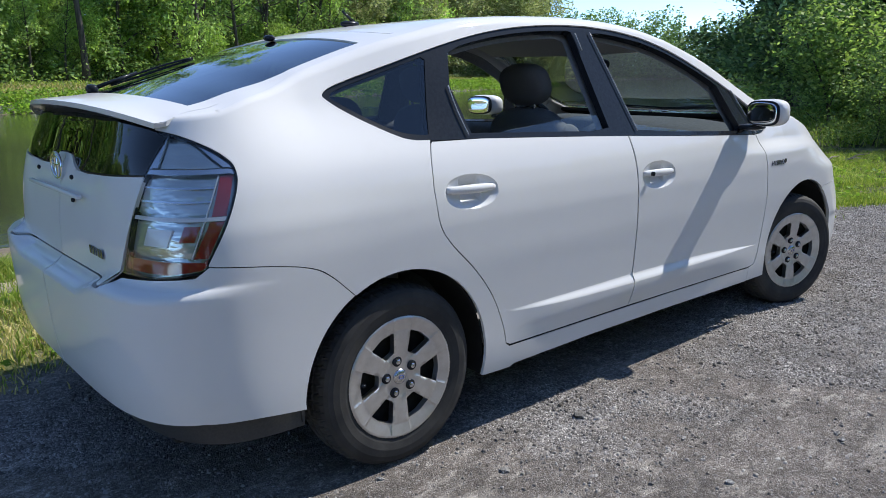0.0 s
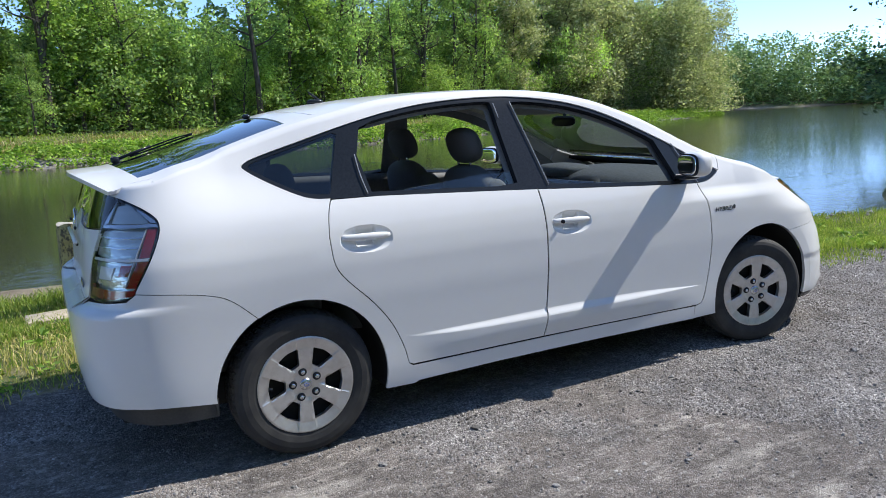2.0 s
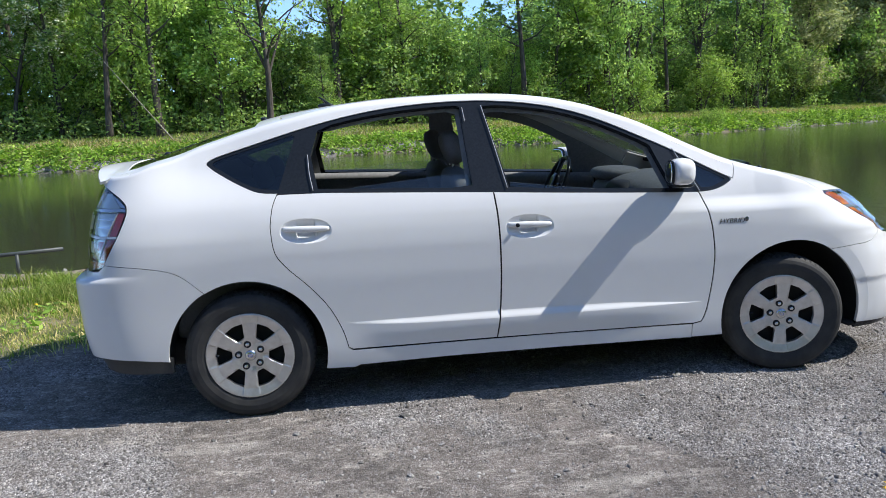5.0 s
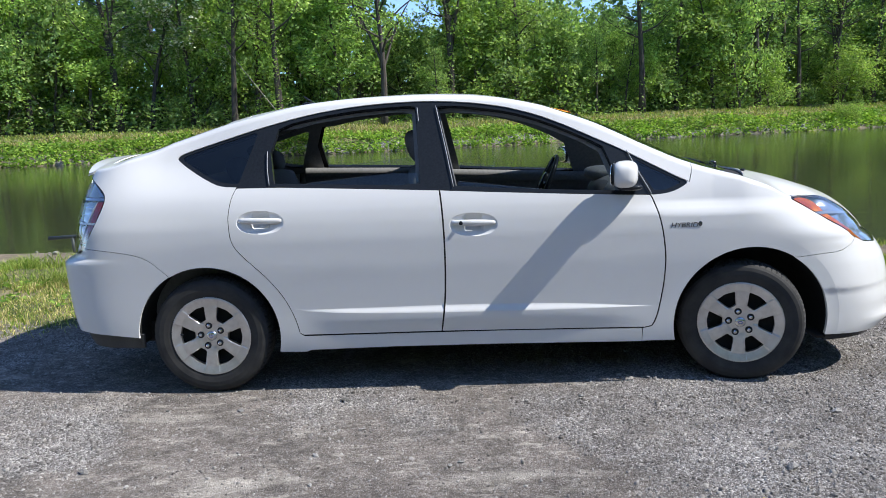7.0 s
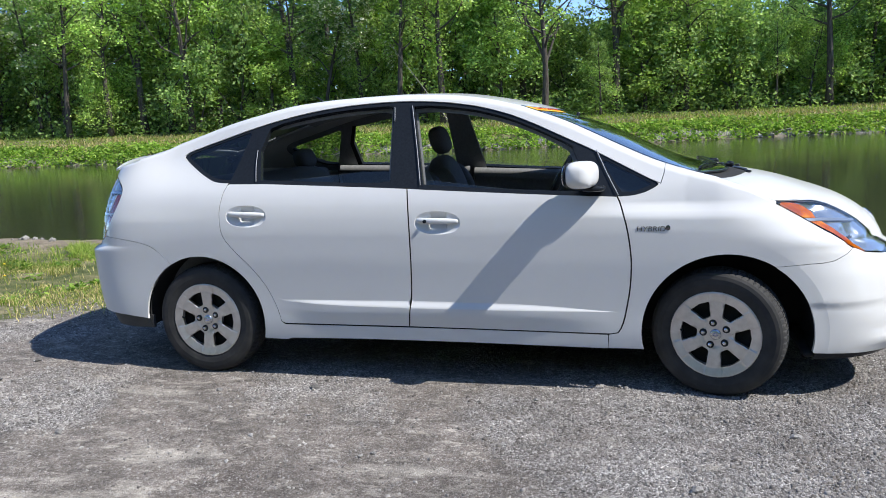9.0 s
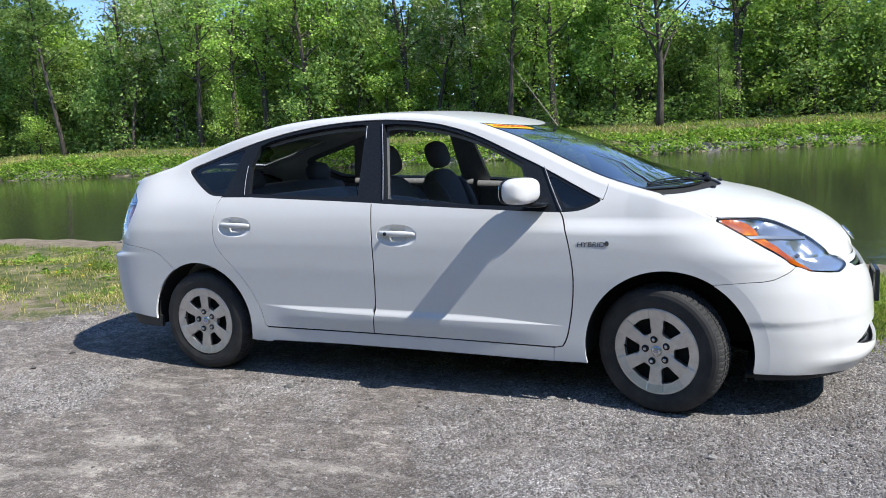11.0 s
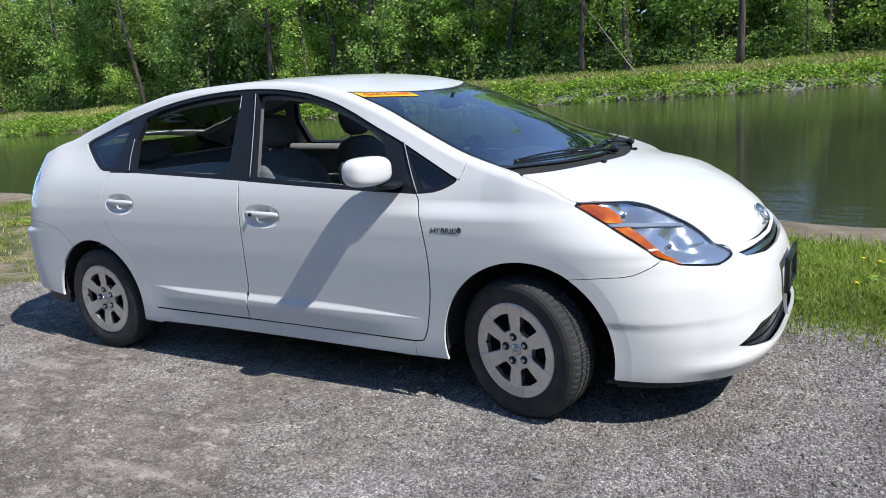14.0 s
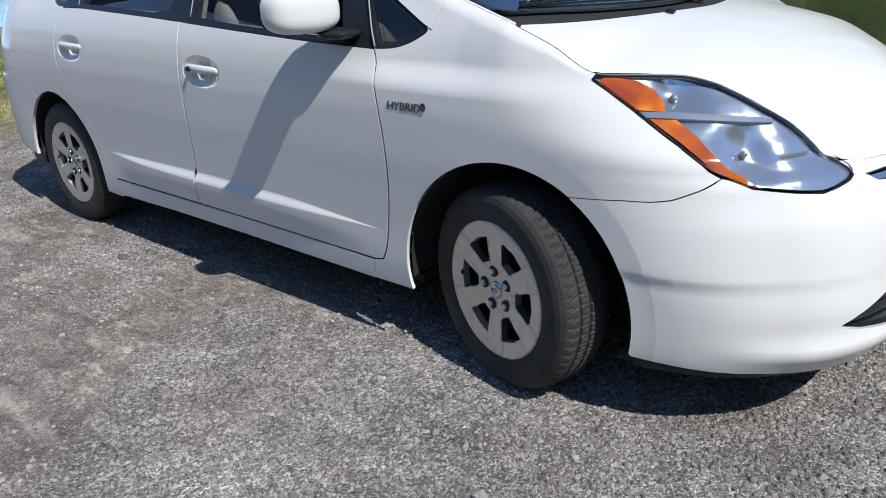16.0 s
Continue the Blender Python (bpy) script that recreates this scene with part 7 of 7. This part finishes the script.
v = np.concatenate([blades(60000, -9, -0.2, 0.0, 4.4, 0.025, 0.085, 0.0040), blades(70000, 3.2, 12, -0.6, 4.0, 0.03, 0.095, 0.0042), blades(90000, 3.2, 7.2, 0.0, 2.9, 0.02, 0.065, 0.0036), blades(22000, -4.5, -0.3, 2.0, 3.7, 0.05, 0.15, 0.0046), blades(9000, -0.3, 3.4, 0.9, 4.2, 0.04, 0.12, 0.004), blades(30000, 12.5, 24, -5.0, 9.0, 0.08, 0.24, 0.010)])
tagged(new("lawn_grass", quad_mesh("lawn_grass", v, GRASS_BLADE)), "rough green grass between the lot and the water", "grass", kind="stuff")
v = blades(46000, -7, -0.2, 0.0, 3.0, 0.02, 0.075, 0.0040)
tagged(new("dry_lawn_grass", quad_mesh("dry_lawn_grass", v, STRAW)), "dry trodden grass between the lot and the water", "grass", kind="stuff")
# broad weeds
c = []
for x0, x1, y0, y1, n in ((-6, -0.5, 0.6, 3.6, 160), (3.4, 11, 0.3, 3.4, 130)):
    x, y = rng.uniform(x0, x1, n), rng.uniform(y0, y1, n)
    keep = rng.random(n) < grass_weight(x, y)
    c.append(np.stack([x, y, ground_height(x, y) + 0.03], 1)[keep])
c = np.concatenate(c)
pts = np.repeat(c, 22, 0) + rng.normal(size=(len(c) * 22, 3)) * np.array([0.06, 0.06, 0.022])
tagged(new("broad_weeds", quad_mesh("broad_weeds", quads(pts, 0.035 * rng.uniform(0.6, 1.4, len(pts)), rng, 0.3, 1.7), HERB)), "low broad-leaved weeds in the grass", "weeds", kind="stuff")


def stone_mesh(seed):
    r = np.random.default_rng(seed)
    bm = bmesh.new()
    bmesh.ops.create_icosphere(bm, subdivisions=1, radius=1)
    for q in bm.verts:
        q.co = Vector(np.array(q.co) * r.uniform(0.5, 1.15) * np.array([1.0, 0.75, 0.45]))
    me = bpy.data.meshes.new("stone")
    bm.to_mesh(me)
    bm.free()
    return me


def stone_material():
    m = material("crushed_stone", (0.3, 0.3, 0.3), 0.9)
    n = Nodes(m)
    n.p.inputs["Diffuse Roughness"].default_value = 0.35
    c = n.ramp(n.random(True), [(0.0, (0.065, 0.060, 0.058)), (0.28, (0.155, 0.146, 0.143)), (0.60, (0.275, 0.263, 0.258)), (0.90, (0.375, 0.362, 0.348)), (1.0, (0.48, 0.463, 0.44))])
    c = n.mix(n.math("MULTIPLY", n.noise(40, 4), 0.4), c, (0.22, 0.195, 0.170))
    damp = n.ramp(n.noise(0.8, 6, 0.68), [(0.46, 0.0), (0.64, 1.0)])
    mottle = n.ramp(n.noise(5, 8, 0.8), [(0.36, 0.62), (0.5, 1.05), (0.64, 1.36)])
    n.colour(n.mix(1.0, n.mix(n.math("MULTIPLY", damp, 0.38), c, (0.125, 0.100, 0.080)), mottle, "MULTIPLY"))
    n.bump(n.noise(160, 3), 0.3, 0.003)
    return m


STONE = stone_material()
BIG_STONE = material("grey_stone", (0.3, 0.3, 0.3), 0.9)
n_ = Nodes(BIG_STONE)
n_.colour(n_.mix(1.0, n_.ramp(n_.noise(2.5, 5, 0.7), [(0.3, (0.22, 0.21, 0.205)), (0.7, (0.44, 0.43, 0.415))]), n_.ramp(n_.random(), [(0.0, 0.3), (0.45, 0.6), (1.0, 1.3)]), "MULTIPLY"))
n_.bump(n_.noise(4, 4), 0.4, 0.05)
shapes = []
for i in range(8):
    me = stone_mesh(i)
    shapes.append((np.array([tuple(q.co) for q in me.vertices]), np.array([tuple(p.vertices) for p in me.polygons])))
    bpy.data.meshes.remove(me)


def scatter_stones(n, x0, x1, y0, y1, s0, s1):
    x, y = rng.uniform(x0, x1, n), rng.uniform(y0, y1, n)
    e = lot_edge(x)
    clump = 0.5 + 0.5 * np.sin(3.1 * x + 1.7 * np.sin(2.3 * y) + 0.9 * np.sin(7.3 * y + 2.0 * x)) * np.sin(4.1 * y + 1.3 * np.sin(1.9 * x) + 0.8 * np.sin(6.1 * x))
    patch = (1.0 - 0.84 * packed_ground(x, y)) * (0.40 + 0.60 * clump)
    keep = (rng.random(n) < patch) & (y < e + 0.25 + 0.3 * rng.random(n))
    x, y = x[keep], y[keep]
    k = len(x)
    s = s0 * (s1 / s0) ** (rng.random(k) ** 1.8)
    a = rng.uniform(0, 2 * np.pi, k)
    V, F, base = [], [], 0
    z = ground_height(x, y)
    which = rng.integers(0, 8, k)
    for j in range(8):
        m = which == j
        sv, sf = shapes[j]
        ca, sa = np.cos(a[m])[:, None], np.sin(a[m])[:, None]
        px, py, pz = sv[:, 0] * ca - sv[:, 1] * sa, sv[:, 0] * sa + sv[:, 1] * ca, np.broadcast_to(sv[:, 2], ca.shape[:1] + (len(sv),))
        P = np.stack([px * s[m][:, None] + x[m][:, None], py * s[m][:, None] + y[m][:, None], pz * s[m][:, None] + z[m][:, None] + 0.18 * s[m][:, None]], -1)
        V.append(P.reshape(-1, 3))
        F.append((sf[None] + base + (np.arange(m.sum()) * len(sv))[:, None, None]).reshape(-1, 3))
        base += P.shape[0] * len(sv)
    return np.concatenate(V), np.concatenate(F)


# angular chips for the fine gravel: split wedges and three-sided slabs
wedge = (np.array([(1, 0.45, -0.3), (-0.9, 0.7, -0.3), (-1, -0.5, -0.3), (0.8, -0.75, -0.3), (0.45, 0.1, 0.62), (-0.5, 0.15, 0.45)], float), np.array([(0, 1, 5), (0, 5, 4), (1, 2, 5), (2, 3, 4), (2, 4, 5), (3, 0, 4)]))
slab_chip = (np.array([(1.1, 0.1, -0.3), (-0.55, 0.95, -0.3), (-0.7, -0.8, -0.3), (0.8, 0.05, 0.5), (-0.4, 0.7, 0.35), (-0.5, -0.55, 0.6)], float), np.array([(0, 1, 4), (0, 4, 3), (1, 2, 5), (1, 5, 4), (2, 0, 3), (2, 3, 5), (3, 4, 5)]))
round_shapes = shapes
shapes = [((wedge, slab_chip)[i % 2][0] * np.random.default_rng(i).uniform(0.7, 1.2, (6, 3)), (wedge, slab_chip)[i % 2][1]) for i in range(8)]
va, fa = scatter_stones(270000, -3.0, 6.4, -2.6, 0.9, 0.0032, 0.0098)
vb, fb = scatter_stones(5000, -3.0, 6.4, -2.6, 0.9, 0.0090, 0.0160)
vc, fc = scatter_stones(14000, -3.0, 6.4, -4.6, -2.6, 0.0080, 0.0150)
shapes = round_shapes
vb, fb = np.concatenate([vb, vc]), np.concatenate([fb, fc + len(vb)])
v1, f1 = np.concatenate([va, vb]), np.concatenate([fa, fb + len(va)])
me = bpy.data.meshes.new("gravel_chips")
me.vertices.add(len(v1))
me.vertices.foreach_set("co", v1.astype(np.float32).ravel())
me.loops.add(f1.size)
me.loops.foreach_set("vertex_index", f1.ravel())
me.polygons.add(len(f1))
me.polygons.foreach_set("loop_start", np.arange(0, f1.size, 3))
me.update(calc_edges=True)
me.materials.append(STONE)
tagged(new("gravel_chips", me), "loose crushed grey stone chips", "gravel", kind="stuff")

# single larger stones on the lot
random.seed(23)
LOOSE = [stone_mesh(40 + i) for i in range(6)]
for me in LOOSE:
    me.materials.append(BIG_STONE)
for i in range(130):
    x, y = random.uniform(-2.6, 5.6), random.uniform(-4.2, -0.75)
    s = 0.013 + 0.016 * random.random() ** 2
    if i < 5:
        x, y, s = ((0.71, -1.02, 0.036), (2.56, -1.84, 0.034), (2.98, -1.30, 0.030), (-0.25, -1.75, 0.028), (1.75, -2.35, 0.030))[i]
    o = tagged(new("stone", LOOSE[i % 6]), "dark grey stone lying on the gravel", "stone", "larger stones on the lot")
    o.matrix_basis = pose(x, y, float(ground_height(x, y)) + s * 0.22, 0, 0, random.uniform(0, 360)) @ Matrix.Diagonal((s, s, s, 1))
# stones along the near waterline
for i in range(44):
    x = random.uniform(4.2, 8.6) if i < 26 else random.uniform(-7.0, -1.5)
    y = float(near_shore(x)) + random.uniform(-0.55, 0.12)
    s = random.uniform(0.025, 0.075)
    o = tagged(new("rock", random.choice(STONES)), "small weathered rock on the muddy near shore", "rock", "rocks along the near waterline")
    o.matrix_basis = pose(x, y, max(float(ground_height(x, y)), WATER_Z - 0.02) + s * 0.2, 0, 0, random.uniform(0, 360)) @ Matrix.Diagonal((s, s, s, 1))
# fallen leaves and dandelions
YELLOW = material("dandelion_yellow", (0.80, 0.55, 0.02), 0.7)
TAN = speckled("dry_leaf", (0.30, 0.20, 0.07), (0.52, 0.38, 0.15), 60, 0.8, 0.2)
for x, y in ((-0.55, -2.55), (3.35, -2.55), (2.35, -2.10), (4.0, -1.6), (1.2, -3.2)):
    c = np.array([[x, y, float(ground_height(x, y)) + 0.008]])
    v = quads(np.repeat(c, 3, 0) + np.random.default_rng(int(abs(x * 100))).normal(size=(3, 3)) * 0.004, [0.018, 0.014, 0.012], np.random.default_rng(3), 0.1)
    tagged(new("fallen_leaf", quad_mesh("fallen_leaf", v, YELLOW if x > 2 else TAN)), "small yellow leaf fallen on the gravel", "leaf", "fallen leaves")
for i in range(16):
    x, y = (random.uniform(3.6, 6.8), random.uniform(0.9, 2.6)) if i < 10 else (random.uniform(-4.5, -1.2), random.uniform(0.9, 2.2))
    z = float(ground_height(x, y))
    d = tagged(new("dandelion"), "yellow dandelion in the rough grass", "flower", "dandelions in the grass")
    v, f = tube([(x, y, z), (x + 0.01, y, z + 0.07)], 0.0018, 5)
    mesh_object("stalk", v, f, GRASS_BLADE, d)
    v, f = blob((x + 0.01, y, z + 0.075), (0.014, 0.014, 0.007), 2.0, 12, 7)
    mesh_object("flower_head", v, f, YELLOW, d)

# log post at the water
bark = material("mottled_log", (0.4, 0.33, 0.16), 0.9)
n_ = Nodes(bark)
flakes = n_.noise(1.0, 6, 0.75, n_.scaled(26, 26, 18))
n_.colour(n_.mix(n_.ramp(flakes, [(0.47, 0.0), (0.55, 1.0)]), n_.ramp(n_.noise(6, 5), [(0.3, (0.34, 0.27, 0.10)), (0.7, (0.52, 0.45, 0.24))]), n_.ramp(n_.noise(30, 4), [(0.3, (0.045, 0.038, 0.026)), (0.7, (0.16, 0.13, 0.085))])))
n_.bump(flakes, 0.7, 0.012)
cut = speckled("weathered_end_grain", (0.34, 0.31, 0.26), (0.56, 0.53, 0.47), 40, 0.9, 0.4)
post = tagged(new("log_post"), "upright weathered log post with flaking bark by the water", "post")
px, py = -0.69, 2.84
rows_ = [(0.122, -0.25), (0.120, 0.05), (0.117, 0.30), (0.115, 0.55), (0.114, 0.655), (0.110, 0.675)]
vs, fs = [], []
lump = [1 + 0.035 * math.sin(3 * a + 1) + 0.02 * math.sin(7 * a) for a in np.linspace(0, 2 * math.pi, 40, endpoint=False)]
for rr, z in rows_:
    vs += [(px + rr * lump[i] * math.cos(2 * math.pi * i / 40) + 0.01 * z, py + rr * lump[i] * math.sin(2 * math.pi * i / 40), z + (0.012 * math.sin(i * 0.5) if z > 0.6 else 0)) for i in range(40)]
for j in range(len(rows_) - 1):
    fs += [(j * 40 + i, j * 40 + (i + 1) % 40, j * 40 + 40 + (i + 1) % 40, j * 40 + 40 + i) for i in range(40)]
mesh_object("log", vs, fs, bark, post)
k = len(vs) - 40
mesh_object("cut_top", vs[k:] + [(px, py, 0.685)], [(i, (i + 1) % 40, 40) for i in range(40)], cut, post, "grey sawn end")

# concrete edge along the bank behind the car
CONCRETE = speckled("pale_concrete", (0.33, 0.28, 0.21), (0.50, 0.44, 0.35), 22, 0.9, 0.5, 0.01, 7)
for x0, x1, y0, tilt in ((-1.02, -0.66, 2.56, 1.5), (-0.64, -0.30, 2.53, -1.0)):
    bm = box((x0 + x1) / 2, y0, 0.0, x1 - x0, 0.30, 0.13, 0.012)
    for q in bm.verts:
        q.co += Vector((random.uniform(-1, 1), random.uniform(-1, 1), random.uniform(-1, 1))) * 0.006
    slab = part("slab_body", bm, CONCRETE, tagged(new("concrete_slab"), "worn pale concrete slab along the bank", "slab", "slabs along the bank"))
    slab.parent.matrix_basis = pose(0, 0, -0.035, 0, 0, tilt)

# low steel rail
STEEL = speckled("dark_painted_steel", (0.045, 0.055, 0.055), (0.085, 0.095, 0.095), 50, 0.5, 0.2)
rail = tagged(new("steel_rail"), "low dark steel rail on short legs by the water", "rail")
v, f = tube([(-3.66, 4.20, 0.125), (-3.2, 4.22, 0.142), (-2.60, 4.24, 0.168)], 0.022, 12)
mesh_object("bar", v, f, STEEL, rail)
for x in (-3.37, -3.07):
    v, f = tube([(x, 4.20, -0.12), (x, 4.21, 0.14)], 0.019, 10)
    mesh_object("leg", v, f, STEEL, rail)
# dry branches at the shore ahead of the car
DRY = bark_material("dry_wood", (0.20, 0.17, 0.13), (0.42, 0.37, 0.30))
for i in range(6):
    x, y = random.uniform(9.3, 10.6), random.uniform(1.8, 2.5)
    a, e = random.uniform(0, 6.28), random.uniform(0.15, 0.7)
    l = random.uniform(0.2, 0.42)
    z = float(ground_height(x, y)) + 0.05
    pts = [(x, y, z), (x + l * 0.5 * math.cos(a) * math.cos(e), y + l * 0.5 * math.sin(a) * math.cos(e), z + l * 0.5 * math.sin(e) + 0.03), (x + l * math.cos(a) * math.cos(e), y + l * math.sin(a) * math.cos(e), z + l * math.sin(e))]
    v, f = tube(pts, [0.016, 0.011, 0.004], 6)
    tagged(mesh_object("dry_branch", v, f, DRY), "bare dry branch on the shore", "branch", "dry branches on the shore")
# dead stem leaning out of the far wood
v, f = tube(spline([(-9.9, 45.0, 0.9), (-11.6, 45.3, 3.1), (-14.3, 45.6, 6.7)], 5), [0.045 - 0.003 * k for k in range(11)], 7)
tagged(mesh_object("dead_stem", v, f, DRY), "pale dead stem leaning at the wood's edge", "branch")
